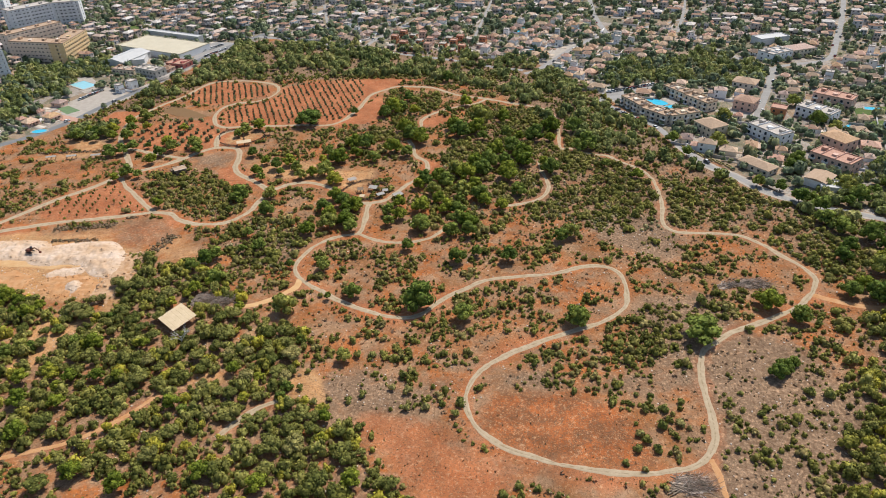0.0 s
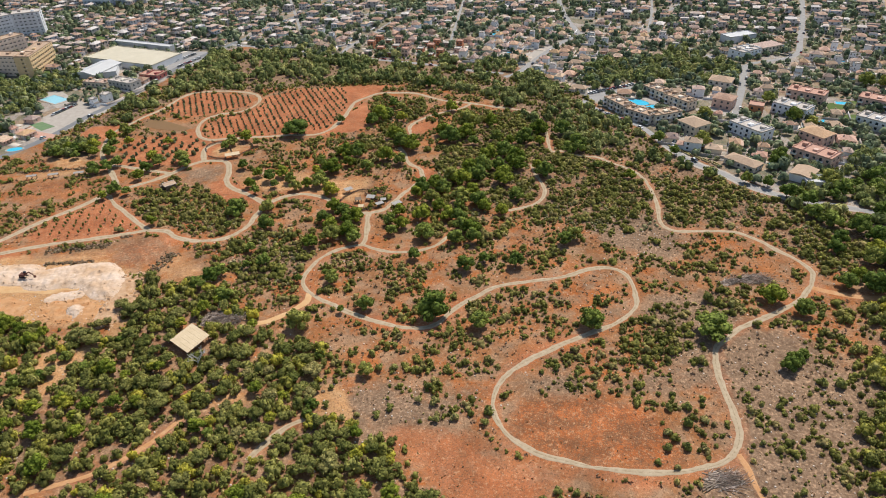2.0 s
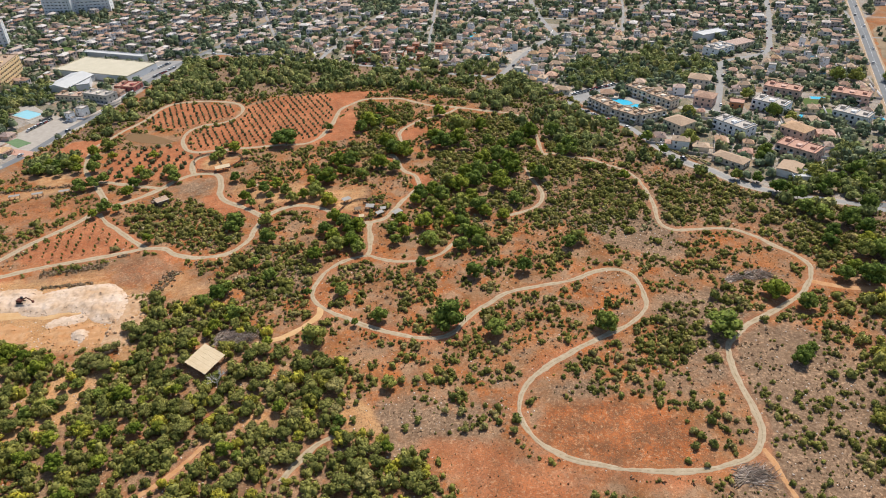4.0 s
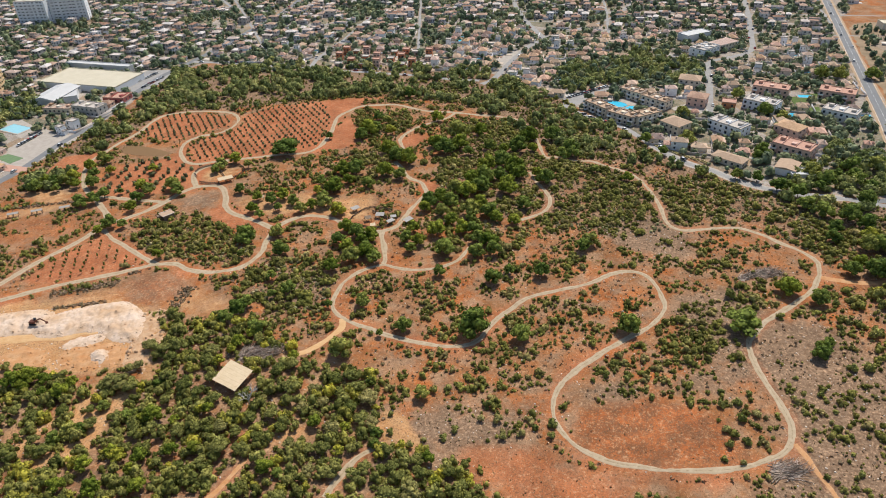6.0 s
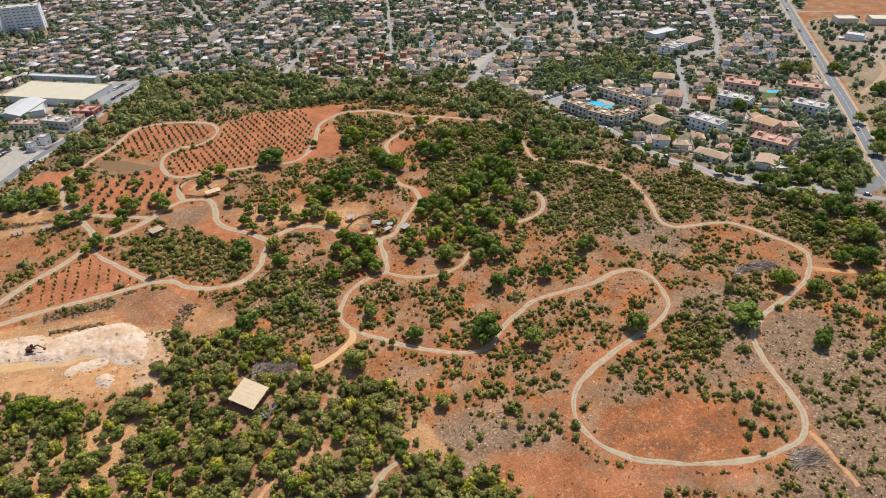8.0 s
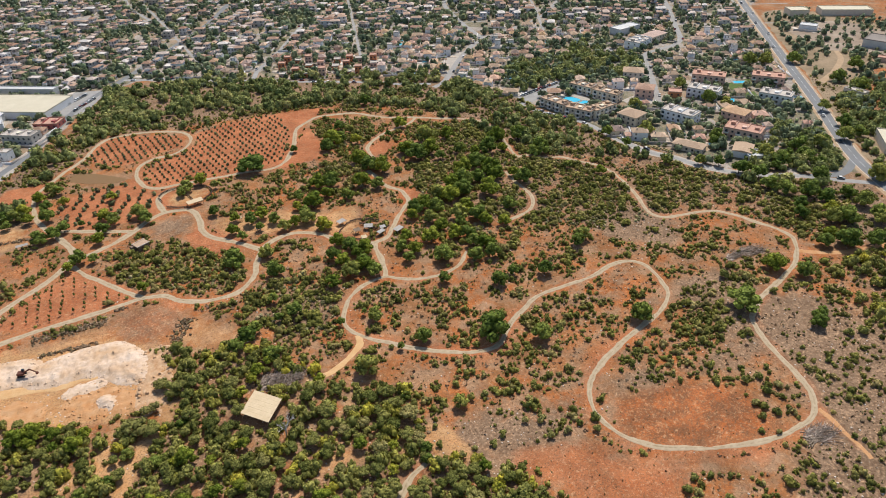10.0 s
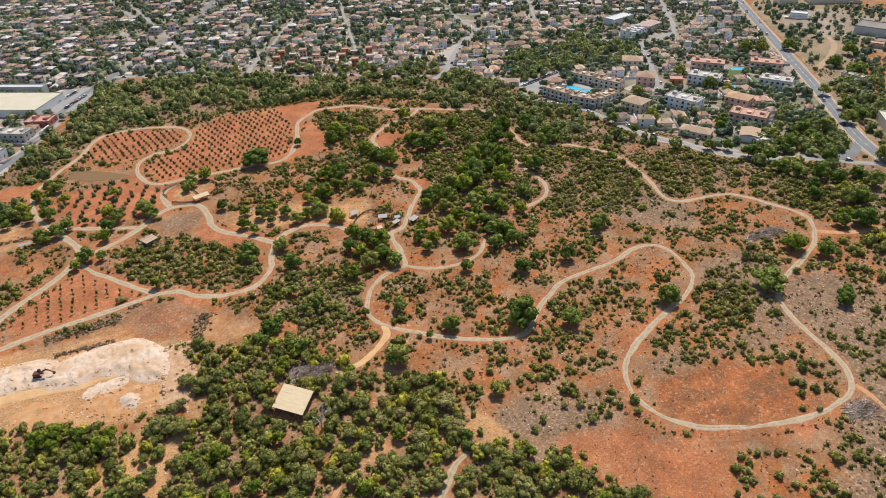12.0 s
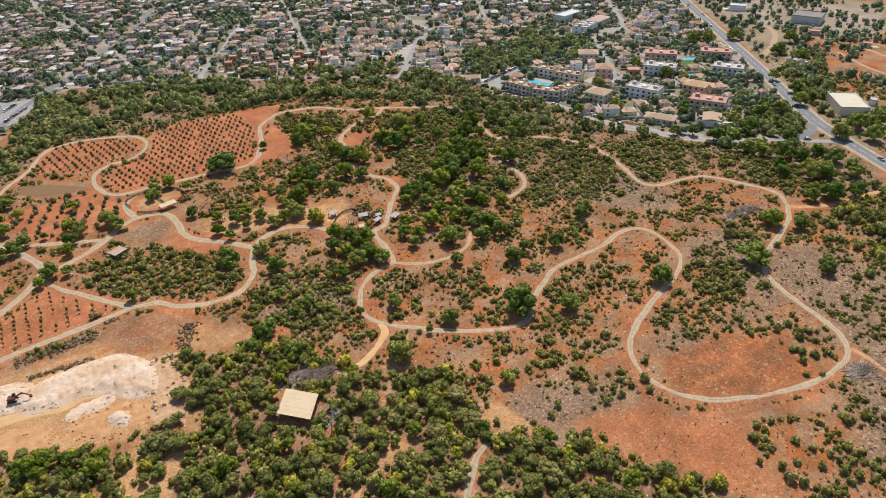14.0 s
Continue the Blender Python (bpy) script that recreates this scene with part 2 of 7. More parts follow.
def gz(x, y):
    """The height of the ground: low swells in the park, level in the town."""
    x, y = np.asarray(x, float) / 1.3, np.asarray(y, float) / 1.3
    fade = np.clip((300 - y) / 60, 0, 1) * np.clip((y - 20) / 60, 0, 1) * np.clip((170 - np.abs(x + 10)) / 60, 0, 1)
    fade *= np.clip((np.hypot(x - POND_AT[0], y - POND_AT[1]) - 14) / 14, 0, 1)
    return 0.35 * fade * (np.sin(x / 17 + 0.6 * np.sin(y / 23)) + np.sin(y / 14 + 0.8 * np.sin(x / 31)))


def mesh_np(name, verts, faces, mat, smooth=False, **attrs):
    """A mesh from arrays: faces all with the same number of corners."""
    me = bpy.data.meshes.new(name)
    v, f = np.asarray(verts, np.float32), np.asarray(faces, np.int32)
    me.vertices.add(len(v))
    me.vertices.foreach_set("co", v.ravel())
    me.loops.add(f.size)
    me.loops.foreach_set("vertex_index", f.ravel())
    me.polygons.add(len(f))
    me.polygons.foreach_set("loop_start", np.arange(0, f.size, f.shape[1], dtype=np.int32))
    if smooth:
        me.polygons.foreach_set("use_smooth", np.ones(len(f), bool))
    for key, values in attrs.items():
        values = np.asarray(values, np.float32)
        if values.ndim == 1:
            me.attributes.new(key, "FLOAT", "POINT").data.foreach_set("value", values)
        else:
            me.attributes.new(key, "FLOAT_COLOR", "POINT").data.foreach_set("color", values.ravel())
    me.update(calc_edges=True)
    me.materials.append(mat)
    return me


def part(name, bm, mat, parent=None, label=""):
    """Links a bmesh as one mesh object, under a thing or a part."""
    me = bpy.data.meshes.new(name)
    bm.normal_update()
    bm.to_mesh(me)
    bm.free()
    me.materials.append(mat)
    ob = new(name, me)
    ob.parent = parent
    return tagged(ob, label)


def shared(name, data, parent, m=None):
    ob = new(name, data)
    ob.parent = parent
    if m is not None:
        ob.matrix_basis = m
    return ob


def box(x0, y0, z0, x1, y1, z1, bm=None, bev=0.0):
    bm = bm or bmesh.new()
    m = Matrix.Translation(((x0 + x1) / 2, (y0 + y1) / 2, (z0 + z1) / 2)) @ Matrix.Diagonal((x1 - x0, y1 - y0, z1 - z0, 1))
    made = bmesh.ops.create_cube(bm, size=1, matrix=m)
    if bev:
        bmesh.ops.bevel(bm, geom=list({e for v in made["verts"] for e in v.link_edges}), offset=bev, segments=1, affect="EDGES")
    return bm


def box_mesh(name, mat, *dims, bev=0.0):
    bm = box(*dims, bev=bev)
    me = bpy.data.meshes.new(name)
    bm.normal_update()
    bm.to_mesh(me)
    bm.free()
    me.materials.append(mat)
    return me


def prism(points, z0, z1, bm=None):
    bm = bm or bmesh.new()
    lo, hi = [bm.verts.new((x, y, z0)) for x, y in points], [bm.verts.new((x, y, z1)) for x, y in points]
    n = len(points)
    area = sum(points[i][0] * points[(i + 1) % n][1] - points[(i + 1) % n][0] * points[i][1] for i in range(n))
    if area < 0:
        lo, hi = lo[::-1], hi[::-1]
    for i in range(n):
        bm.faces.new((lo[i], lo[(i + 1) % n], hi[(i + 1) % n], hi[i]))
    bm.faces.new(hi)
    bm.faces.new(lo[::-1])
    return bm


def spline(points, step=1.5, closed=False):
    """Points along a Catmull-Rom curve, about step metres apart."""
    p = np.asarray(points, float)
    p = np.vstack([p[-1], p, p[0], p[1]]) if closed else np.vstack([2 * p[0] - p[1], p, 2 * p[-1] - p[-2]])
    out = []
    for a, b, c, d in zip(p, p[1:], p[2:], p[3:]):
        n = max(2, int(np.hypot(*(c - b)) / step))
        t = np.linspace(0, 1, n, endpoint=False)[:, None]
        out.append(0.5 * (2 * b + (c - a) * t + (2 * a - 5 * b + 4 * c - d) * t ** 2 + (3 * b - a - 3 * c + d) * t ** 3))
    return np.vstack(out + ([] if closed else [p[-2][None]]))


def ribbon(name, points, width, mat, lift, label, step=1.5, ragged=0.0, thick=0.25, cols=7):
    """A road or track that follows the ground; its edges may be ragged."""
    c = spline(points, step)
    d = np.gradient(c, axis=0)
    d /= np.linalg.norm(d, axis=1)[:, None]
    side = np.c_[d[:, 1], -d[:, 0]]
    n = len(c)
    u = np.linspace(-1, 1, cols)
    half = np.full((n, 2), width / 2)
    if ragged:
        for s in (0, 1):
            r = RNG.normal(0, 1, n + 8)
            half[:, s] += ragged * np.convolve(r, np.ones(5) / 5, "same")[4:-4] * 1.6
    w = np.where(u[None] < 0, half[:, :1], half[:, 1:])
    xy = c[:, None] + side[:, None] * (u[None] * w)[..., None]
    z = gz(xy[..., 0], xy[..., 1]) + lift - np.where(np.abs(u[None]) > 0.99, lift + thick - 0.2, 0) * np.ones((n, 1))
    v = np.concatenate([xy, z[..., None]], 2).reshape(-1, 3)
    i = (np.arange(n - 1)[:, None] * cols + np.arange(cols - 1)[None]).ravel()
    ob = new(name, mesh_np(name, v, np.c_[i, i + 1, i + cols + 1, i + cols], mat, True, across=np.tile(np.abs(u), n)))
    tagged(ob, label, name.split("_")[-1] if "_" in name else name, kind="structure")
    LINES.append((c, width / 2))
    return ob


LINES = []


def inside(x, y, poly):
    x, y = np.asarray(x, float), np.asarray(y, float)
    hit = np.zeros(x.shape, bool)
    for (x0, y0), (x1, y1) in zip(poly, poly[1:] + poly[:1]):
        cross = (y0 > y) != (y1 > y)
        hit ^= cross & (x < (x1 - x0) * (y - y0) / ((y1 - y0) or 1e-9) + x0)
    return hit


# ---- plan: tracks and roads ----
MAIN_A = [(-46.7, 261.7), (-53.0, 260.9), (-59.8, 257.0), (-65.8, 250.9), (-69.5, 242.9), (-71.1, 236.0), (-69.9, 230.7), (-66.9, 226.3), (-62.2, 221.9), (-55.7, 217.2), (-47.7, 211.1), (-39.4, 206.5), (-32.1, 202.9), (-24.7, 200.5), (-19.0, 200.6), (-14.3, 203.0), (-10.1, 208.0), (-5.0, 213.0), (2.1, 218.6), (9.5, 222.9), (17.7, 225.0), (27.1, 226.2), (36.5, 227.4), (43.0, 229.3)]
MAIN_B = [(43.0, 229.3), (50.6, 232.4), (57.7, 233.9), (63.9, 232.0), (67.0, 227.3), (67.6, 220.3), (66.9, 213.0), (65.0, 207.1), (61.1, 202.2), (55.0, 197.3), (48.5, 193.8), (42.0, 191.1), (35.0, 188.2), (26.2, 183.7), (17.9, 179.2), (11.4, 174.6), (6.5, 169.3), (3.2, 163.9), (1.7, 158.4), (1.9, 153.3), (3.3, 147.8)]
MAIN_C = [(3.3, 147.8), (6.2, 142.7), (11.1, 138.2), (16.4, 135.0), (24.4, 131.8), (34.3, 128.8), (42.9, 127.2), (52.2, 126.5), (60.4, 127.2), (67.1, 128.9), (72.6, 132.4), (76.0, 136.5), (78.3, 142.3), (79.7, 150.0), (80.8, 159.0), (81.8, 166.9), (84.0, 174.4), (86.8, 180.4)]
MAIN_D = [(86.8, 180.4), (91.6, 184.1), (98.8, 189.6), (104.8, 193.1), (111.5, 195.4), (121.3, 200.2), (130.6, 205.0), (137.4, 211.1), (142.0, 216.7), (145.6, 223.7), (144.7, 229.6), (141.7, 235.7), (138.0, 241.2), (134.7, 247.6), (128.8, 255.0), (121.7, 258.3), (110.5, 259.8), (100.4, 260.6)]
MAIN_E = [(100.4, 260.6), (96.5, 264.8), (96.0, 271.7), (98.5, 281.7), (101.3, 293.4), (102.5, 306.3), (102.1, 316.1), (98.2, 326.5), (91.1, 334.2), (84.1, 342.9), (74.7, 346.1), (64.9, 353.3), (59.1, 353.9), (60.2, 368.6), (62.2, 396.9), (57.8, 414.9), (46.3, 424.0)]
TRACK_TOP = [(46.3, 424.0), (32.0, 430.9), (19.4, 437.4), (2.6, 444.0), (-8.2, 452.3), (-19.1, 461.9), (-35.1, 464.9), (-45.3, 464.2), (-54.6, 456.7), (-61.4, 446.8), (-66.2, 425.1), (-70.4, 410.4), (-75.7, 399.4), (-84.5, 394.0), (-101.0, 394.8), (-121.3, 394.1), (-134.7, 393.4), (-147.8, 392.7), (-155.7, 397.8), (-160.5, 410.5), (-160.5, 425.1)]
TRACK_VINE = [(-160.5, 425.1), (-152.9, 435.0), (-138.9, 438.9), (-131.7, 448.7), (-129.7, 462.5), (-136.0, 473.7), (-154.7, 481.8), (-172.3, 483.1), (-184.9, 477.8), (-191.3, 461.0), (-196.0, 447.8), (-203.9, 435.2), (-209.1, 423.5), (-213.7, 412.3), (-215.0, 401.5), (-212.1, 386.7), (-207.1, 372.8), (-201.0, 362.6)]
TRACK_WEST = [(-201.0, 362.6), (-193.4, 350.5), (-187.4, 339.2), (-186.1, 330.7), (-191.1, 319.6), (-197.9, 310.1), (-204.8, 302.7), (-212.1, 293.9), (-218.4, 283.6), (-228.0, 271.6)]
TRACK_MID = [(-45.0, 291.1), (-51.3, 292.6), (-58.0, 297.5), (-63.9, 303.4), (-68.8, 308.6), (-75.9, 313.2), (-83.1, 314.4), (-90.3, 312.0), (-96.0, 307.6), (-99.7, 301.3), (-101.9, 292.8), (-103.2, 284.5), (-107.1, 277.1), (-112.2, 272.2), (-119.4, 271.1), (-127.0, 271.5), (-136.3, 276.4), (-143.5, 282.7)]
TRACK_YARD = [(-143.5, 282.7), (-152.6, 284.3), (-159.8, 282.8), (-174.0, 279.6), (-187.9, 277.1), (-201.1, 273.7), (-213.5, 269.1), (-225.5, 265.1)]
TRACK_FIELD = [(-185.5, 322.5), (-179.0, 313.6), (-170.9, 304.9), (-160.5, 293.4), (-152.1, 284.7)]
TRACK_HUT = [(-185.9, 330.1), (-176.1, 332.4), (-167.4, 338.7), (-158.6, 347.2), (-151.0, 356.5), (-144.0, 360.9), (-133.1, 360.3), (-128.6, 355.1), (-125.9, 344.4), (-125.7, 335.5), (-122.2, 327.9), (-115.0, 320.8), (-107.5, 314.4), (-98.7, 305.5)]
TRACK_LINK = [(-201.0, 362.6), (-185.5, 356.9), (-169.5, 350.4), (-158.9, 346.6)]
TRACK_RING = [(-144.0, 360.9), (-147.0, 370.0), (-148.1, 379.0), (-144.4, 385.6), (-139.2, 389.0)]
TRACK_STEM = [(-45.0, 291.1), (-45.6, 283.3), (-45.5, 274.0), (-45.6, 266.2), (-46.7, 261.7)]
TRACK_SIDE = [(-46.7, 261.7), (-40.4, 257.5), (-31.7, 254.6), (-22.6, 253.8), (-15.5, 256.4), (-9.7, 261.2), (-5.5, 267.7)]
TRACK_UP = [(-45.0, 291.1), (-38.3, 294.5), (-32.2, 303.4), (-27.0, 312.4), (-21.1, 321.1), (-17.6, 326.8), (-17.2, 333.4), (-18.7, 340.1), (-24.4, 347.2), (-27.0, 359.7), (-29.8, 369.7)]
TRACK_EYE = [(19.4, 437.4), (11.8, 428.9), (-3.1, 421.6), (-15.1, 412.9), (-21.5, 404.3), (-23.5, 396.7), (-22.1, 385.9)]
TRACK_EAST = [(44.3, 337.6), (45.2, 324.4), (46.5, 313.2), (45.9, 303.6), (40.9, 294.3), (34.3, 289.9), (27.7, 287.9), (18.6, 287.2)]
TRACK_RED = [(138.8, 213.4), (146.3, 208.6), (156.8, 204.5), (168.2, 203.2), (190.6, 201.5)]
TRACK_BARN = [(-67.9, 226.5), (-68.5, 220.4), (-74.4, 214.7), (-80.1, 210.2), (-85.5, 208.1), (-90.9, 206.4)]
TRACK_WOOD = [(-56.6, 157.4), (-60.2, 155.8), (-66.3, 153.0), (-70.3, 148.3), (-73.2, 144.6), (-76.3, 140.2)]
TRACK_WASH = [(73.8, 131.9), (74.2, 126.9), (74.0, 121.2), (74.0, 116.0), (73.4, 109.7)]
TRACK_GULLY = [(-140.6, 132.8), (-131.5, 135.4), (-124.0, 138.0), (-115.7, 143.2), (-107.8, 150.3), (-101.3, 159.0)]
ROAD_WEST = [(-305.3, 343.8), (-280.3, 369.4), (-267.1, 383.7), (-254.1, 408.5), (-242.7, 442.6), (-230.1, 471.5), (-220.6, 503.7), (-212.4, 539.8), (-200.6, 571.6), (-185.6, 599.1)] + [(-157.9, 654.3), (-132.4, 711.4), (-108.3, 764.8), (-83.7, 845.4)]
ROAD_FORK = [(49.9, 489.8), (62.2, 499.9), (89.5, 544.1), (114.8, 579.3), (130.9, 596.8), (132.0, 636.7), (135.2, 687.8), (143.5, 744.7)] + [(162.3, 764.4), (173.3, 844.4)]
ROAD_SPUR = [(130.9, 596.8), (156.7, 608.8), (174.7, 619.8), (195.9, 630.5), (228.3, 659.3), (261.2, 699.5)]
ROAD_HILL = [(186.2, 394.8), (213.4, 445.5), (237.1, 491.9), (255.4, 502.2), (275.5, 507.7), (293.0, 521.1), (314.3, 558.5), (344.2, 612.3), (368.1, 658.1), (402.4, 725.7)]
ROAD_LANE = [(237.1, 491.9), (223.2, 508.1), (215.9, 534.6), (209.8, 548.4)]
ROAD_EDGE = [(95.5, 431.7), (105.9, 409.5), (120.9, 387.6), (128.0, 356.6), (135.7, 331.6), (145.9, 317.7), (153.7, 301.3), (162.5, 291.0), (174.6, 281.4), (194.9, 272.6), (208.5, 262.5), (228.3, 249.3)]
HIGHWAY = [(485.3, 703.4), (408.7, 569.2), (361.9, 487.2), (321.7, 416.5), (289.7, 360.0), (260.1, 311.0), (242.7, 280.2), (231.7, 252.7), (223.8, 229.8), (216.2, 205.7), (206.3, 171.9)]
ROAD_LINK = [(242.7, 280.2), (230.9, 271.6), (217.4, 265.9), (201.1, 269.9)]

# ---- plan: kinds of ground ----
VINES_EAST = [(-127.7, 466.0), (-102.3, 479.7), (-76.3, 481.4), (-70.4, 479.0), (-65.5, 442.5), (-74.0, 410.0), (-80.3, 398.8), (-101.1, 398.1), (-128.4, 398.3), (-148.3, 397.8), (-157.2, 416.2), (-150.5, 430.3), (-131.7, 437.5), (-125.0, 451.5)]
VINES_WEST = [(-193.7, 454.8), (-185.5, 476.9), (-171.8, 479.8), (-136.8, 469.6), (-132.7, 461.1), (-134.4, 450.4), (-153.9, 442.7), (-166.7, 432.0), (-185.6, 439.6)]
FIELD_BARE = [(-76.1, 482.4), (-56.9, 482.9), (-32.8, 480.9), (-50.1, 463.2), (-60.8, 447.1), (-65.5, 442.5), (-70.4, 479.0)]
FIELD_RIGHT = [(-52.1, 455.2), (-51.1, 430.8), (-49.0, 402.8), (-55.1, 397.2), (-71.3, 392.5), (-77.8, 392.9), (-66.4, 416.9), (-56.6, 444.7)]
FIELD_SQUARE = [(-238.0, 398.1), (-233.1, 423.6), (-211.4, 423.2), (-215.8, 404.8), (-221.6, 395.6)]
FIELD_TRIANGLE = [(-212.2, 279.2), (-206.4, 291.2), (-197.1, 302.4), (-184.3, 315.8), (-179.0, 313.5), (-166.2, 300.2), (-156.4, 289.0), (-174.5, 282.0), (-193.5, 280.1)]
FIELD_OLIVE = [(-199.4, 381.4), (-194.9, 401.2), (-162.9, 406.1), (-147.6, 391.1), (-146.3, 360.1), (-170.6, 356.5), (-191.3, 362.9)]
CORRAL = [(-145.7, 375.5), (-142.9, 383.7), (-132.4, 387.3), (-122.3, 383.3), (-118.8, 374.8), (-128.1, 364.0), (-141.2, 363.7)]
PATCH_SOUTH = [(-138.2, 337.2), (-127.5, 332.2), (-116.5, 321.1), (-101.7, 310.7), (-110.0, 308.2), (-127.4, 315.6)]
LOOP_FLOOR = [(5.1, 155.6), (17.1, 160.1), (41.9, 159.1), (54.7, 149.3), (54.0, 139.3), (66.9, 129.4), (55.0, 127.9), (31.7, 131.1), (12.3, 138.8), (5.6, 146.3)]
LOOP_APRON = [(-33.8, 152.9), (-21.3, 151.7), (-6.5, 149.9), (0.3, 138.9), (13.4, 130.2), (34.6, 124.3), (52.0, 121.2), (48.8, 115.5), (32.4, 118.3), (20.1, 123.9), (9.4, 115.0), (7.6, 102.0), (7.2, 94.3), (-7.7, 102.2), (-17.1, 120.4), (-25.2, 133.1), (-39.1, 145.4)]
PATCH_EYE = [(-21.0, 399.6), (-11.9, 406.5), (-3.3, 404.3), (-8.9, 393.0), (-20.5, 387.2)]
PATCH_UP = [(-14.7, 340.5), (-7.6, 333.2), (-12.3, 324.8), (-16.8, 324.6)]
QUARRY = [(-225.6, 253.8), (-210.7, 261.0), (-196.8, 259.4), (-174.9, 253.7), (-166.5, 256.4), (-152.2, 247.7), (-147.2, 232.7), (-147.4, 216.0), (-154.7, 212.1), (-176.0, 216.8), (-216.3, 229.7)]
TILLED = [(-167.9, 268.2), (-156.6, 278.8), (-143.6, 274.9), (-135.4, 269.4), (-140.2, 251.7), (-154.6, 254.9)]
YARD = [(-230.4, 266.2), (-185.5, 268.0), (-151.8, 279.5), (-135.9, 273.1), (-117.9, 252.7), (-109.9, 240.5), (-120.0, 236.7), (-139.0, 243.6), (-149.9, 248.0), (-137.0, 230.4), (-144.6, 212.3), (-171.4, 214.5), (-215.6, 228.0)]
HUT_YARD = [(-97.2, 341.4), (-81.2, 340.9), (-63.0, 333.2), (-44.5, 332.0), (-46.7, 296.0), (-62.0, 302.4), (-81.6, 316.4), (-93.3, 316.8), (-116.7, 324.1), (-122.8, 347.6)]
CLEARING = [(-54.9, 171.2), (-49.9, 171.5), (-46.3, 163.0), (-43.5, 154.5), (-51.6, 153.0), (-55.3, 157.6)]
PAD = [(23.4, 118.2), (27.8, 117.7), (28.1, 113.4), (23.7, 113.3), (21.8, 116.2)]
PLAZA = [(-153.7, 343.4), (-147.6, 353.6), (-140.5, 357.3), (-130.4, 354.8), (-127.6, 343.5), (-131.6, 335.6), (-143.3, 331.1), (-149.2, 332.5)]
SCREE_EAST = [(68.6, 194.9), (85.0, 185.7), (121.9, 190.7), (126.7, 177.3), (129.1, 156.4), (125.4, 124.7), (45.2, 77.8), (23.6, 89.3), (53.0, 117.8), (76.1, 137.0), (80.6, 157.2), (69.4, 171.7)]
SCREE_MID = [(69.5, 214.0), (101.7, 215.0), (108.8, 197.2), (87.8, 180.1), (72.6, 187.0), (63.0, 196.2)]
SCREE_LOOP = [(6.0, 158.0), (8.2, 169.8), (29.9, 175.3), (44.7, 164.7), (62.4, 172.8), (79.0, 166.0), (66.7, 157.0), (42.2, 159.6), (17.4, 160.8)]
SCREE_WEST = [(-54.3, 176.5), (-45.3, 169.2), (-28.3, 173.6), (-14.8, 162.5), (4.2, 170.7), (0.9, 157.8), (-11.2, 148.1), (-28.5, 147.1), (-42.4, 152.4), (-55.0, 155.1)]
SCREE_TRACK = [(-77.3, 265.1), (-66.9, 267.3), (-78.3, 231.8), (-97.0, 236.0), (-105.1, 262.5)]
SCREE_NORTH = [(62.7, 272.8), (93.5, 274.0), (106.0, 251.8), (89.1, 231.2), (73.4, 244.3), (60.1, 252.3)]
ORANGE_MID = [(-62.7, 252.8), (-47.3, 253.6), (-3.7, 239.2), (-3.9, 218.8), (-12.0, 205.9), (-39.0, 208.5), (-55.8, 221.2)]
ORANGE_LOW = [(-51.6, 198.0), (-4.1, 200.7), (24.5, 208.6), (34.7, 192.0), (0.3, 171.5), (-28.0, 174.9)]
THICKETS_WEST = [[(-44.5, 459.8), (-12.5, 446.4), (-11.8, 428.4), (-23.1, 407.8), (-40.2, 390.9), (-49.1, 405.0), (-49.5, 440.3)], [(5.6, 416.3), (41.9, 422.1), (67.4, 377.2), (70.8, 335.5), (35.4, 279.3), (10.8, 254.1), (-9.7, 258.8), (-19.9, 292.4), (-5.7, 354.4)], [(-179.2, 327.4), (-150.7, 323.5), (-112.9, 308.8), (-105.1, 291.0), (-113.4, 275.8), (-136.7, 279.7), (-156.6, 293.0)], [(-100.6, 275.1), (-77.1, 274.5), (-70.1, 254.5), (-76.0, 231.3), (-97.0, 236.0), (-112.1, 255.5)], [(-62.0, 385.0), (-27.7, 392.5), (-21.8, 358.4), (-46.6, 338.5), (-62.0, 352.0)]]
THICKETS_EAST = [[(95.9, 329.3), (101.0, 306.6), (91.0, 268.9), (75.8, 275.3), (70.3, 307.4), (73.4, 342.5)], [(114.6, 324.7), (135.1, 298.3), (133.3, 267.4), (96.4, 267.6), (107.0, 298.5)], [(62.5, 200.0), (86.8, 194.5), (82.4, 171.5), (62.4, 172.8), (44.0, 176.8)], [(148.5, 282.0), (174.0, 257.7), (205.7, 250.1), (173.4, 211.7), (145.1, 218.2), (144.4, 237.6), (132.6, 256.2)], [(146.6, 209.0), (165.7, 202.4), (147.6, 180.8), (137.8, 190.6)]]
THICKETS = THICKETS_WEST + THICKETS_EAST
BRUSH = [(-102.5, 211.8), (65.0, 123.0), (118.5, 220.5), (108.3, 219.3), (-96.5, 209.8)]
WOOD_WEST = [(-236.1, 238.9), (-186.1, 224.0), (-163.6, 207.5), (-143.0, 202.9), (-145.6, 232.3), (-138.9, 243.2), (-119.8, 235.2), (-115.8, 241.8), (-104.0, 237.6), (-92.1, 216.9), (-79.2, 204.1), (-58.6, 193.3), (-54.2, 180.6), (-57.0, 170.4), (-59.1, 158.4), (-44.2, 152.8), (-27.8, 142.5), (-22.9, 130.5), (-28.7, 110.0), (-195.1, 144.7)] 
WOOD_EAST = [(144.2, 194.0), (163.7, 204.0), (192.7, 205.4), (153.5, 119.1), (100.8, 108.9), (108.4, 121.2), (113.2, 135.1), (120.6, 146.0), (127.4, 158.1)]
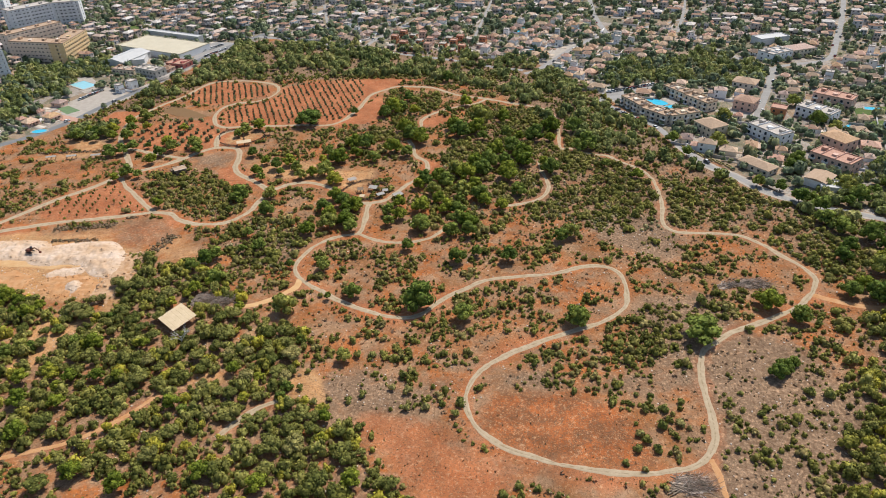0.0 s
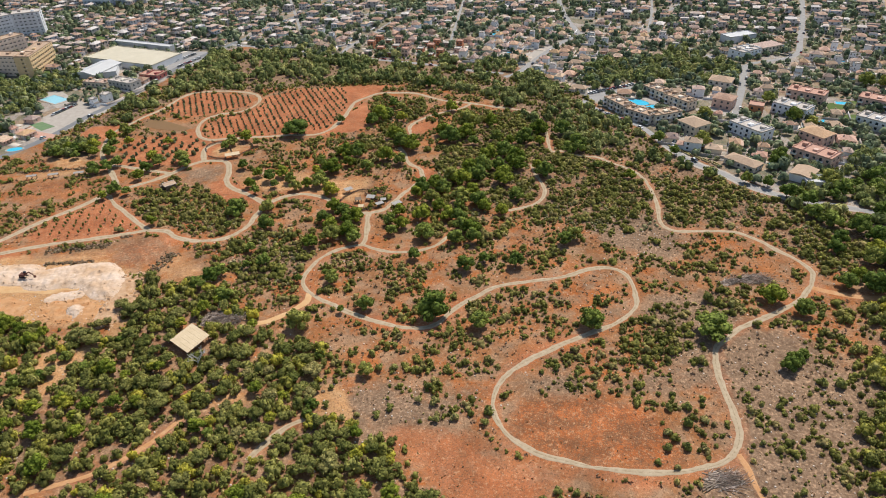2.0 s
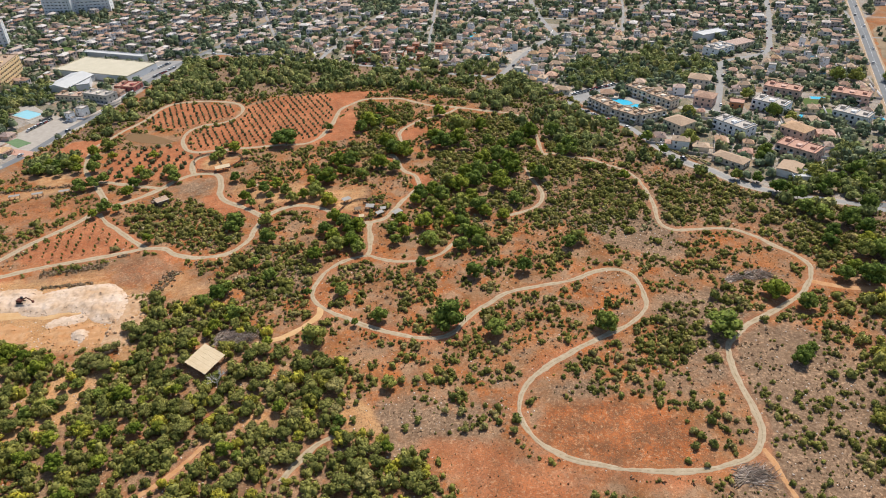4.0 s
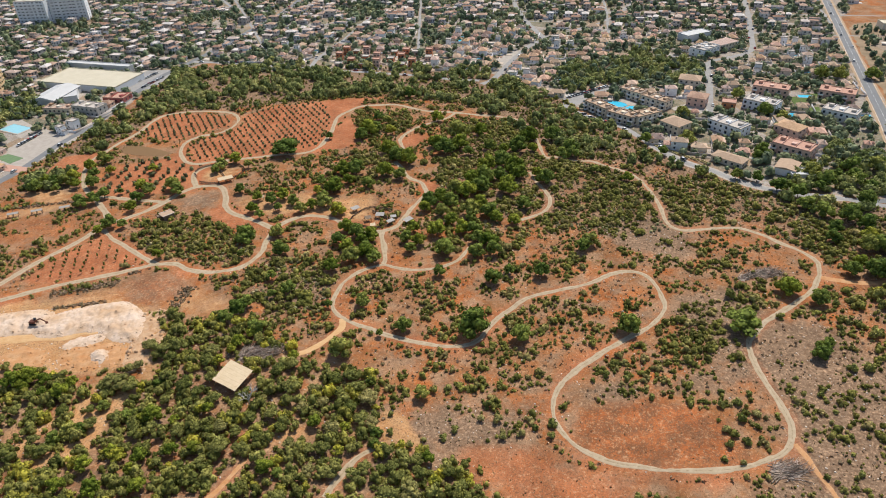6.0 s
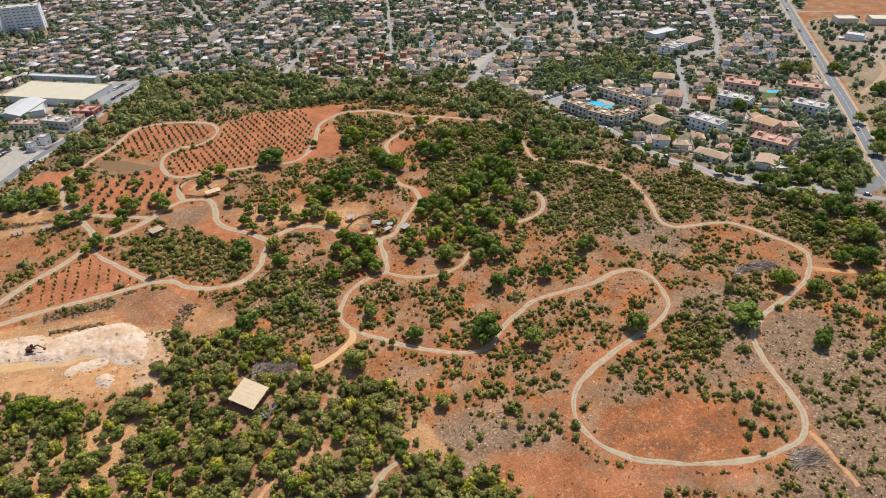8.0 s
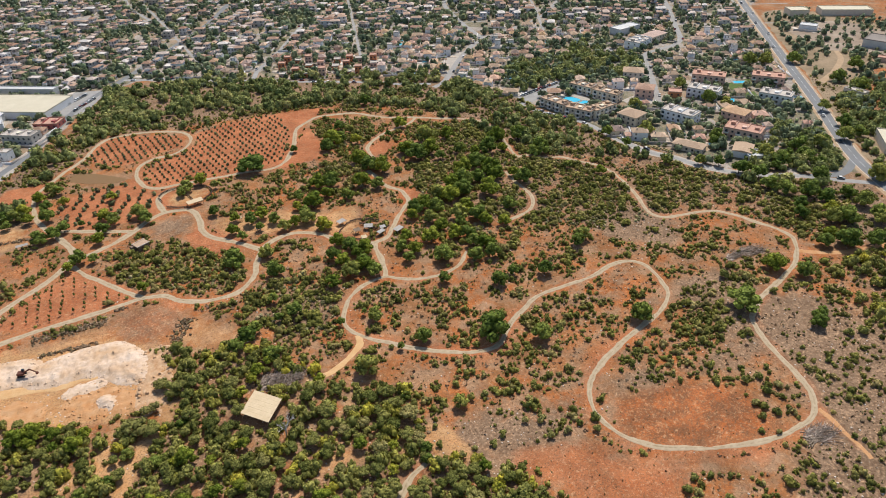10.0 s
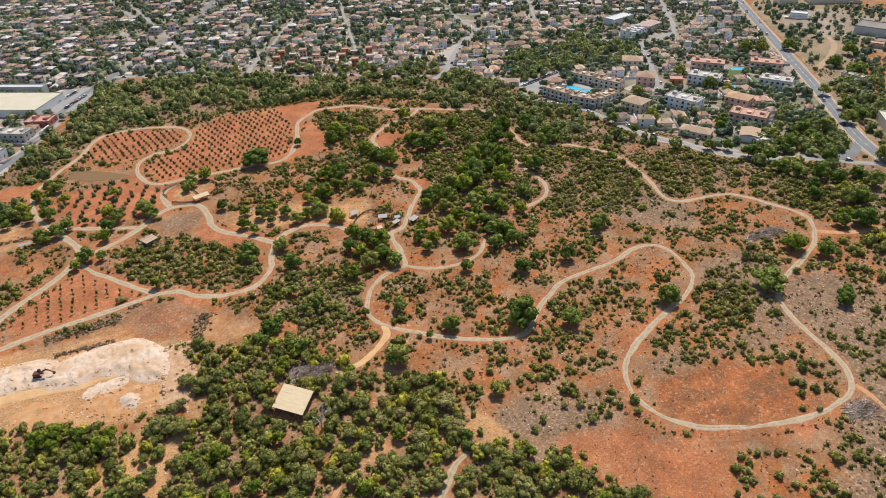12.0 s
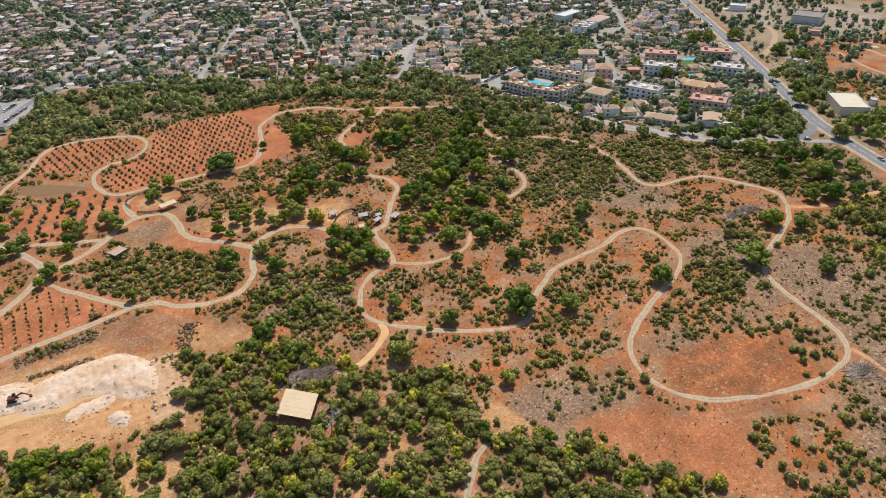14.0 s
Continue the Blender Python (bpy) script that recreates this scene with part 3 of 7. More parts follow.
WOOD_LOW = [(-71.7, 158.4), (-58.8, 156.4), (-40.9, 148.9), (-31.8, 138.2), (-25.0, 133.4), (-16.0, 121.6), (-3.5, 104.0), (-14.4, 94.3), (-88.4, 126.0)]
BELT = [(-206.2, 499.7), (-199.8, 546.7), (-189.4, 586.1), (-134.4, 589.3), (-106.0, 587.7), (-68.5, 557.2), (-5.8, 532.6), (55.6, 504.5), (65.6, 499.0), (71.9, 464.8), (78.3, 423.1), (88.3, 394.1), (96.4, 369.8), (117.6, 354.1), (125.8, 333.3), (111.5, 333.0), (74.1, 354.2), (52.8, 397.4), (25.4, 457.0), (-13.4, 474.3), (-37.0, 490.3), (-70.6, 487.1), (-103.3, 481.8), (-135.0, 481.1), (-182.2, 484.6)]
BELT_WEST = [(-249.1, 392.1), (-243.2, 413.2), (-222.9, 472.2), (-206.2, 499.7), (-182.2, 484.6), (-193.0, 460.5), (-209.6, 422.8), (-238.7, 398.3), (-222.3, 395.8), (-216.2, 406.5), (-208.9, 375.3), (-216.6, 363.7), (-245.3, 380.7)]
BELT_OPEN = [(-163.7, 482.3), (-151.5, 493.8), (-139.4, 519.4), (-93.5, 501.4), (-89.5, 487.0), (-113.2, 478.5), (-127.2, 470.9)]
SHELTER_ROOM = [(-118.0, 196.2), (-110.2, 208.4), (-98.6, 198.2), (-106.4, 185.9)]
BELT_EAST = [(154.8, 303.2), (175.4, 279.5), (216.1, 266.7), (246.4, 279.0), (224.0, 243.5), (213.7, 216.3), (181.9, 192.2), (171.4, 204.8), (190.4, 246.0), (164.8, 269.6)]
BELT_ROAD = [(171.7, 293.1), (237.4, 337.5), (255.8, 307.5), (240.6, 282.5), (216.1, 266.7), (184.8, 275.8)]
GROVE = [(101.3, 478.5), (125.0, 517.1), (172.4, 519.2), (213.7, 554.4), (226.5, 526.6), (233.2, 492.9), (216.5, 457.8), (189.1, 452.1), (158.9, 465.5), (110.4, 455.8)]
GROVE_WEST = [(-347.4, 482.9), (-356.9, 539.5), (-316.5, 525.4), (-295.9, 552.0), (-266.2, 505.9), (-291.6, 493.5), (-283.9, 444.3), (-287.8, 407.7), (-294.7, 393.6)]
GROVE_FAR = [(264.4, 314.6), (295.7, 350.2), (335.4, 373.3), (359.1, 366.9), (304.9, 315.8), (256.7, 267.5), (297.2, 270.5), (299.8, 226.5), (229.1, 185.2), (234.4, 251.1), (247.4, 283.8)]
TOWN = [(-541.5, 321.1), (-277.8, 365.1), (-251.6, 403.5), (-217.6, 495.4), (-198.0, 563.1), (-168.7, 603.7), (-119.5, 558.8)] + [(-41.0, 551.1), (12.4, 530.5), (60.9, 517.1), (76.9, 482.5), (99.1, 442.1), (113.9, 399.3), (129.5, 359.7), (147.4, 320.3), (164.4, 293.9), (197.0, 275.3)] + [(221.6, 267.3), (235.4, 259.1), (260.6, 307.0), (327.8, 422.2), (417.8, 578.8)] + [(559.0, 728.0), (780.0, 1170.0), (650.0, 1820.0), (-910.0, 1820.0), (-1560.0, 1040.0)]
EAST_FIELDS = [(403.7, 500.0), (529.3, 533.8), (657.0, 514.8), (571.3, 338.2), (252.3, 171.8), (298.4, 306.5), (323.9, 363.8), (360.1, 433.8)]

WEST_PATCH = [(-243.5, 376.8), (-232.6, 378.3), (-213.6, 372.3), (-209.1, 361.9), (-220.9, 358.3), (-236.8, 363.4)]
WEST_BARE = [(-248.6, 340.9), (-230.5, 343.5), (-214.4, 345.7), (-198.0, 347.8), (-190.3, 341.7), (-192.8, 326.6), (-206.2, 316.7), (-224.1, 315.7), (-240.5, 318.5)]
WEST_STRIP = [(-253.8, 355.0), (-226.2, 357.1), (-204.1, 360.7), (-199.6, 354.5), (-215.1, 348.2), (-233.9, 345.5), (-250.5, 346.0)]
EDGE = [(-49.6, 562.6), (13.7, 539.0), (61.6, 519.8), (76.9, 482.5), (99.1, 442.1), (113.9, 399.3), (129.5, 359.7), (147.4, 320.3), (141.2, 309.3), (113.1, 336.5), (75.4, 358.0), (52.1, 394.8), (43.0, 443.2), (-10.9, 493.3), (-52.2, 517.5)]
HEATH = [(11.1, 424.9), (50.3, 395.3), (74.1, 354.2), (110.9, 331.6), (141.9, 310.6), (172.0, 277.6), (208.9, 254.0), (189.2, 212.6), (154.0, 230.4), (127.9, 258.5), (100.0, 262.9), (69.3, 260.4), (35.4, 279.3), (7.8, 297.4), (-6.4, 332.9)]
EAST_STRIP = [(418.0, 562.7), (461.5, 554.8), (483.6, 496.0), (544.1, 442.7), (444.4, 374.4), (377.6, 391.9), (295.4, 321.7), (297.2, 270.5), (241.9, 232.9), (232.7, 245.6), (250.9, 281.7), (274.0, 321.6), (318.1, 394.8), (360.6, 469.0)]
WORKS = [[(418.7, 531.8), (468.9, 494.4), (417.0, 440.9), (383.3, 444.8), (392.5, 476.6), (394.8, 500.7)], [(461.0, 477.3), (521.8, 435.9), (441.9, 380.2), (408.3, 410.7), (412.8, 434.4)]]
LANE_FIELD = [(398.3, 376.6), (399.0, 357.4), (393.6, 332.8), (392.8, 304.5)]
LANE_LOWER = [(374.2, 362.6), (362.6, 336.1), (357.4, 319.1), (356.6, 297.6)]
LANE_WORKS = [(320.7, 386.1), (350.8, 403.5), (376.3, 423.2), (388.9, 441.1)]

WOOD_GAPS = [([(-140.7, 211.8), (-144.1, 202.0), (-148.3, 194.5), (-152.7, 186.8), (-154.9, 178.8), (-160.0, 173.9), (-167.6, 170.3)], 5.0), ([(-158.2, 206.8), (-160.6, 198.4), (-161.5, 190.9), (-152.7, 186.8)], 4.0), ([(-170.3, 192.1), (-172.0, 186.5), (-175.5, 182.8), (-175.5, 177.1)], 3.0), ([(-178.7, 189.0), (-183.5, 184.2)], 3.0), ([(-76.4, 193.5), (-80.3, 185.9), (-85.8, 180.6)], 1.6), ([(-56.9, 163.8), (-69.5, 163.5)], 1.6), ([(-94.6, 162.5), (-86.9, 167.0), (-79.6, 165.5)], 3.0)]
IN_SIGHT = [(52.0, 52.0), (637.0, 442.0), (611.0, 650.0), (468.0, 780.0), (169.0, 871.0), (-221.0, 1092.0), (-481.0, 1027.0), (-611.0, 806.0), (-182.0, 91.0), (-78.0, 52.0)]
REDS = [VINES_EAST, VINES_WEST, FIELD_BARE, FIELD_RIGHT, FIELD_SQUARE, FIELD_TRIANGLE, FIELD_OLIVE, PATCH_SOUTH, PATCH_EYE, PATCH_UP]
GREYS = [PLAZA, TILLED, SCREE_EAST, SCREE_MID, SCREE_LOOP, SCREE_WEST, SCREE_TRACK, SCREE_NORTH]
PALES = [QUARRY, CLEARING, PAD]
POND_SHORE = [(-199.6, 416.9), (-195.8, 429.6), (-179.5, 429.0), (-160.3, 416.3), (-162.8, 405.2), (-183.0, 407.0)]
OPEN_GROUND = REDS + PALES + [PLAZA, POND_SHORE, WEST_PATCH, WEST_STRIP, LOOP_FLOOR, LOOP_APRON, YARD, HUT_YARD, CORRAL]


# ---- ground ----
def stretched(lo, hi, step, far):
    """Even steps between lo and hi, growing outwards to the horizon."""
    out = [hi]
    d = step
    while out[-1] < hi + far:
        d *= 1.35
        out.append(out[-1] + d)
    grow = np.array(out[1:]) - hi
    return np.r_[lo - grow[::-1], np.arange(lo, hi + step / 2, step), hi + grow]


def soft(mask, times):
    m = mask.astype(float)
    for _ in range(times):
        m[1:-1, 1:-1] = (m[1:-1, 1:-1] * 2 + m[:-2, 1:-1] + m[2:, 1:-1] + m[1:-1, :-2] + m[1:-1, 2:]) / 6
    return m


def any_of(x, y, polys):
    return np.logical_or.reduce([inside(x, y, p) for p in polys])


def build_ground():
    gx, gy = np.meshgrid(stretched(-430, 430, 3.1, 6000), stretched(65, 585, 3.1, 6000))
    ny, nx = gx.shape
    zone = np.zeros((ny, nx, 4))
    zone[..., 0] = soft(any_of(gx, gy, REDS), 2) + 0.35 * soft(any_of(gx, gy, [ORANGE_MID, ORANGE_LOW]), 8) + 0.4 * soft(any_of(gx, gy, [YARD, HUT_YARD, CORRAL]), 2) + soft(inside(gx, gy, LOOP_APRON), 4) * 0.62 + soft(inside(gx, gy, EAST_FIELDS), 3) * 0.25
    park = (np.abs(gx) < 312) & (gy > 65) & (gy < 450)
    beside = np.zeros(gx.shape, bool)
    beside[park] = near_line(gx[park], gy[park], 2.8, PARK_LINES)
    zone[..., 0] += 0.55 * soft(beside, 2)
    gaps = np.zeros(gx.shape, bool)
    gaps[park] = near_line(gx[park], gy[park], 0.0, BARE_LINES)
    brown = soft(inside(gx, gy, LOOP_FLOOR), 7) + 0.5 * soft(any_of(gx, gy, [WEST_BARE, TILLED]), 3) + 0.42 * soft(inside(gx, gy, LOOP_APRON), 8)
    zone[..., 1] = soft(any_of(gx, gy, GREYS), 10) * 0.9 + soft(any_of(gx, gy, [WOOD_WEST, WOOD_EAST, WOOD_LOW]), 4) * 0.5 + soft(any_of(gx, gy, [BELT, BELT_WEST, BELT_EAST, EDGE]), 5) * 0.8 + soft(inside(gx, gy, HEATH), 8) * 0.6 + soft(inside(gx, gy, EAST_STRIP), 4) * 0.7
    zone[..., 2] = soft(any_of(gx, gy, PALES), 2) + 0.62 * soft(any_of(gx, gy, [HUT_YARD, CORRAL, WEST_PATCH, WEST_STRIP]), 3) + 0.5 * soft(inside(gx, gy, YARD) & ~inside(gx, gy, TILLED), 3) + 0.3 * soft(any_of(gx, gy, [WOOD_WEST, WOOD_LOW]), 4) + 0.5 * soft(any_of(gx, gy, WORKS), 3) + 0.7 * soft(gaps, 1)
    zone[..., 3] = soft(inside(gx, gy, TOWN) & ~inside(gx, gy, EAST_FIELDS), 2)
    v = np.stack([gx, gy, gz(gx, gy)], -1).reshape(-1, 3)
    i = (np.arange(ny - 1)[:, None] * nx + np.arange(nx - 1)[None]).ravel()
    ob = new("ground", mesh_np("ground", v, np.c_[i, i + 1, i + nx + 1, i + nx], SOIL, True, zone=zone.reshape(-1, 4), brown=brown.ravel()))
    tagged(ob, "dry orange and grey stony soil with red fields", "ground", kind="structure")


TRACK_LABEL = "pale gravel track with two worn wheel ruts"
main_points = MAIN_A + MAIN_B[1:] + MAIN_C[1:] + MAIN_D[1:] + MAIN_E[1:]
ribbon("gravel_track", main_points, 2.55, GRAVEL, 0.07, TRACK_LABEL, 1.3, 0.38)
for pts, w in ((TRACK_TOP + TRACK_VINE[1:], 3.1), (TRACK_WEST, 3.8), (TRACK_MID + TRACK_YARD[1:], 3.5), (TRACK_FIELD, 3.1), (TRACK_HUT, 3.9), (TRACK_LINK, 3.4), (TRACK_RING, 3.4), (TRACK_STEM, 3.1), (TRACK_SIDE, 2.2), (TRACK_UP, 3.1), (TRACK_EYE, 2.7), (TRACK_EAST, 2.2), (TRACK_WOOD, 2.3)):
    ribbon("gravel_track", pts, w, GRAVEL, 0.055 - 0.002 * w, TRACK_LABEL, 1.5, 0.42)
ribbon("earth_path", TRACK_BARN, 2.8, TANEARTH, 0.05, "sandy tan path to a shelter", 1.4, 0.5)
ribbon("earth_path", TRACK_RED, 3.3, EARTH, 0.05, "bare orange earth path between bushes", 1.4, 0.3)
ribbon("earth_path", TRACK_WASH, 1.9, EARTH, 0.05, "washed-out orange earth path", 1.2, 0.35)
ribbon("earth_path", TRACK_GULLY, 2.0, EARTH, 0.05, "narrow orange earth path through the woods", 1.4, 0.3)
PARK_LINES = list(LINES)
BARE_LINES = [(spline(pts, 2.0), w / 2) for pts, w in WOOD_GAPS]
STREET_NORTH = [(-180.4, 606.0), (-140.2, 590.0), (-101.4, 571.0), (-54.6, 549.0), (0.3, 523.8), (28.0, 507.0), (50.0, 498.0)]
STREET_WEST = [(-265.0, 850.0), (-229.6, 839.7), (-199.0, 830.3), (-163.4, 798.1), (-116.1, 768.0)]
STREET_HILL = [(-204.8, 977.8), (-191.9, 879.7), (-165.8, 802.7)]
STREET_INNER = [(-80.0, 563.0), (-73.0, 589.0), (-55.7, 622.3), (-34.8, 674.2), (-10.0, 735.0)]
TOWN_ROADS = [(ROAD_WEST, 6.8), (ROAD_FORK, 5.8), (ROAD_SPUR, 3.8), (ROAD_HILL, 5.6), (ROAD_LANE, 3.8), (ROAD_EDGE, 5.0), (ROAD_LINK, 5.6), (STREET_NORTH, 5.0), (STREET_WEST, 5.2), (STREET_HILL, 4.6), (STREET_INNER, 4.6)]
ribbon("pavement", ROAD_EDGE[3:10], 8.4, PAVING, 0.045, "pale pavement along a street", 4.0, 0.3)
for k, (pts, w) in enumerate(TOWN_ROADS):
    ribbon("town_road", pts, w, ROADTAR if k in (0, 6) else ASPHALT, 0.05 + 0.004 * k, "sun-bleached grey asphalt street", 4.0)
ribbon("road_verge", HIGHWAY, 14.5, VERGE, 0.04, "dry tan verge of a main road", 4.0, 0.4)
ribbon("highway_road", HIGHWAY, 9.4, ROADTAR, 0.09, "dark asphalt main road with white lines", 4.0)
for pts, w in ((LANE_FIELD, 3.4), (LANE_LOWER, 3.4), (LANE_WORKS, 6.0)):
    ribbon("earth_path", pts, w, VERGE, 0.05, "pale dirt lane across orange fields", 4.0, 0.5)


def street_grid():
    """Small streets between the blocks of the town, parallel to the main ones."""
    for k, (x0, y0, x1, y1) in enumerate(((-195, 728, 169, 650), (143, 624, 429, 520), (124, 702, 468, 585), (-429, 728, -208, 624), (13, 578, 52, 832), (312, 390, 429, 624), (-338, 858, 325, 780), (-117, 611, -182, 910), (195, 598, 260, 806))):
        mid = ((x0 + x1) / 2 + (k % 3 - 1) * 4, (y0 + y1) / 2 + (k % 2) * 5)
        ribbon("town_road", [(x0, y0), mid, (x1, y1)], 3.2, ASPHALT, 0.03 + 0.0015 * k, "narrow grey residential street", 6.0)


street_grid()


def near_line(x, y, margin, lines=None):
    """Which of the points lie on a road or track, or within margin of its edge."""
    x, y = np.asarray(x, float), np.asarray(y, float)
    hit = np.zeros(x.shape, bool)
    for c, half in lines or LINES:
        pts = c[::2] if len(c) > 60 else c
        r = half + margin
        ok = (x > pts[:, 0].min() - r) & (x < pts[:, 0].max() + r) & (y > pts[:, 1].min() - r) & (y < pts[:, 1].max() + r) & ~hit
        idx = np.nonzero(ok)[0]
        if len(idx) == 0:
            continue
        a, b = pts[:-1], pts[1:]
        ab = b - a
        L = (ab ** 2).sum(1) + 1e-9
        for s in range(0, len(idx), 400):
            j = idx[s:s + 400]
            p = np.c_[x[j], y[j]][:, None]
            t = np.clip(((p - a) * ab).sum(2) / L, 0, 1)
            d = np.hypot(*np.moveaxis(p - (a + t[..., None] * ab), 2, 0)).min(1)
            hit[j] |= d < r
    return hit


build_ground()


def rough_edge(points, reach):
    c = spline(points, 6.0, True)
    return [tuple(p) for p in c + RNG.normal(0, reach, c.shape)]


WORKYARD = grainy("work_yard", (0.23, 0.165, 0.115), (0.40, 0.32, 0.245), 0.03)
ROUGHLAND = grainy("rough_land", (0.20, 0.145, 0.085), (0.36, 0.26, 0.165), 0.06)
tagged(part("rough_verge", prism(rough_edge(EAST_STRIP, 1.2), -0.3, 0.025), ROUGHLAND), "rough grey-brown weedy ground beside a road", "verge", kind="structure")
for k, poly in enumerate(WORKS):
    tagged(part("works_yard", prism(rough_edge(poly, 1.0), -0.3, 0.035 + 0.008 * k), WORKYARD), "pale gravel works yard with tracks", "yard", kind="structure")


# ---- plants ----
def cloud(rng, lobes, leaves, size, core=1, flat=0.55):
    """A crown of leafy clumps: many small tilted leaves over dark cores. Returns corners and quads."""
    lobes = np.asarray(lobes, float)
    vs, fs, count = [], [], 0
    weight = lobes[:, 3] ** 2
    pick = rng.choice(len(lobes), leaves * 3, p=weight / weight.sum())
    d = rng.normal(0, 1, (leaves * 3, 3))
    d[:, 2] = np.where(d[:, 2] < -0.5, -d[:, 2], d[:, 2])
    d /= np.linalg.norm(d, axis=1)[:, None]
    p = lobes[pick, :3] + d * (lobes[pick, 3] * rng.uniform(0.82, 1.1, leaves * 3))[:, None] * np.array([1, 1, 0.85])
    buried = np.zeros(len(p), bool)
    for k, l in enumerate(lobes):
        buried |= (np.linalg.norm((p - l[:3]) / np.array([1, 1, 0.85]), axis=1) < l[3] * 0.8) & (pick != k)
    p, d = p[~buried][:leaves], d[~buried][:leaves]
    n = len(p)
    nrm = d + rng.normal(0, 0.34, (n, 3))
    nrm /= np.linalg.norm(nrm, axis=1)[:, None]
    a = np.cross(nrm, rng.normal(0, 1, (n, 3)))
    a /= np.linalg.norm(a, axis=1)[:, None]
    b = np.cross(nrm, a)
    s = size * rng.uniform(0.55, 1.35, (n, 1))
    q = np.stack([p + (a + 0.3 * b) * s, p + (b - 0.2 * a) * s * rng.uniform(0.6, 1, (n, 1)), p - (a + 0.2 * b) * s, p - (b - 0.3 * a) * s * rng.uniform(0.6, 1, (n, 1))], 1)
    vs.append(q.reshape(-1, 3))
    fs.append(np.arange(4 * n).reshape(n, 4))
    count = 4 * n
    if core:
        hexa = [(math.cos(k * math.pi / 3), math.sin(k * math.pi / 3)) for k in range(6)]
        rings = ((0.72, -0.6), (0.93, 0.08), (0.58, 0.62)) if core > 1 else ((0.9, -0.4), (0.66, 0.6))
        drum = np.array([(x * r, y * r, z) for r, z in rings for x, y in hexa])
        top = 6 * len(rings) - 6
        quads = [(a * 6 + k, a * 6 + (k + 1) % 6, a * 6 + 6 + (k + 1) % 6, a * 6 + 6 + k) for a in range(len(rings) - 1) for k in range(6)] + [(top, top + 1, top + 2, top + 3), (top, top + 3, top + 4, top + 5)]
        for l in lobes:
            vs.append(l[:3] + drum * rng.uniform(0.88, 1.08, (len(drum), 1)) * l[3] * 0.9)
            fs.append(np.array(quads) + count)
            count += len(drum)
    return np.vstack(vs), np.vstack(fs)


def lobes_for(rng, n, spread, rise, small=0.4, big=0.6):
    out = [(0, 0, rise + 0.12, big)]
    for k in range(n - 1):
        t = 2 * math.pi * (k + rng.uniform(0, 0.7)) / (n - 1)
        r = spread * rng.uniform(0.6, 1.0)
        out.append((r * math.cos(t), r * math.sin(t), rise + rng.uniform(-0.3, 0.25), rng.uniform(small, big)))
    return out


def pine_lobes(rng):
    """A rounded crown: a low ring, a higher one, and a top."""
    out = [(0, 0, 0.75, 0.55), (rng.uniform(-0.12, 0.12), rng.uniform(-0.12, 0.12), 1.28, 0.36)]
    for count, spread, rise, size in ((6, 0.62, 0.62, 0.36), (4, 0.42, 1.02, 0.36)):
        turn = rng.uniform(0, 6)
        for k in range(count):
            t = turn + 2 * math.pi * (k + rng.uniform(-0.25, 0.25)) / count
            r = spread * rng.uniform(0.75, 1.12)
            out.append((r * math.cos(t), r * math.sin(t), rise + rng.uniform(-0.16, 0.16), size * rng.uniform(0.75, 1.2)))
    return out


PINES = [cloud(RNG, pine_lobes(RNG), 460, 0.08, 2) for _ in range(6)]
OAKS = [cloud(RNG, lobes_for(RNG, 10, 0.66, 0.55, 0.26, 0.46), 380, 0.08, 2) for _ in range(4)]
MIDS = [cloud(RNG, lobes_for(RNG, 4, 0.52, 0.42, 0.38, 0.58), 62, 0.145) for _ in range(6)]
WILDS = [cloud(RNG, lobes_for(RNG, 5, 0.62, 0.45, 0.28, 0.55), 90, 0.115) for _ in range(7)]
SMALLS = [cloud(RNG, [(0, 0, 0.42, 0.85)], 11, 0.28) for _ in range(6)]
SCRUBS = [cloud(RNG, lobes_for(RNG, 4, 0.66, 0.36, 0.3, 0.58), 28, 0.17) for _ in range(9)]
TOWNS = [cloud(RNG, lobes_for(RNG, 3, 0.45, 0.5, 0.42, 0.62), 16, 0.2) for _ in range(5)]
FARS = [cloud(RNG, [(0, 0, 0.5, 0.85)], 8, 0.33) for _ in range(5)]
TUFTS = [cloud(RNG, [(0, 0, 0.3, 0.7)], 4, 0.55, 0) for _ in range(5)]


def stuff(name, protos, xs, ys, rs, hs, mat, label, category, lift=None):
    """Very many plants in one mesh."""
    xs, ys, rs, hs = (np.asarray(a, float) for a in (xs, ys, rs, hs))
    which = RNG.integers(0, len(protos), len(xs))
    turn = RNG.uniform(0, 2 * math.pi, len(xs))
    tint = RNG.uniform(0, 1, len(xs))
    base = gz(xs, ys) if lift is None else np.full(len(xs), lift)
    vs, fs, ts, count = [], [], [], 0
    for k, (pv, pf) in enumerate(protos):
        sel = np.nonzero(which == k)[0]
        if len(sel) == 0:
            continue
        c, s = np.cos(turn[sel])[:, None], np.sin(turn[sel])[:, None]
        r, h = rs[sel][:, None], hs[sel][:, None]
        sq = RNG.uniform(0.8, 1.2, (len(sel), 1))
        x = (pv[None, :, 0] * c - pv[None, :, 1] * s * sq) * r + xs[sel][:, None]
        y = (pv[None, :, 0] * s + pv[None, :, 1] * c * sq) * r + ys[sel][:, None]
        z = pv[None, :, 2] * h + base[sel][:, None]
        vs.append(np.stack([x, y, z], -1).reshape(-1, 3))
        fs.append((pf[None] + (count + np.arange(len(sel)) * len(pv))[:, None, None]).reshape(-1, 4))
        ts.append(np.repeat(tint[sel], len(pv)))
        count += len(sel) * len(pv)
    ob = new(name, mesh_np(name, np.vstack(vs), np.vstack(fs), mat, True, tint=np.concatenate(ts)))
    return tagged(ob, label, category, kind="stuff")


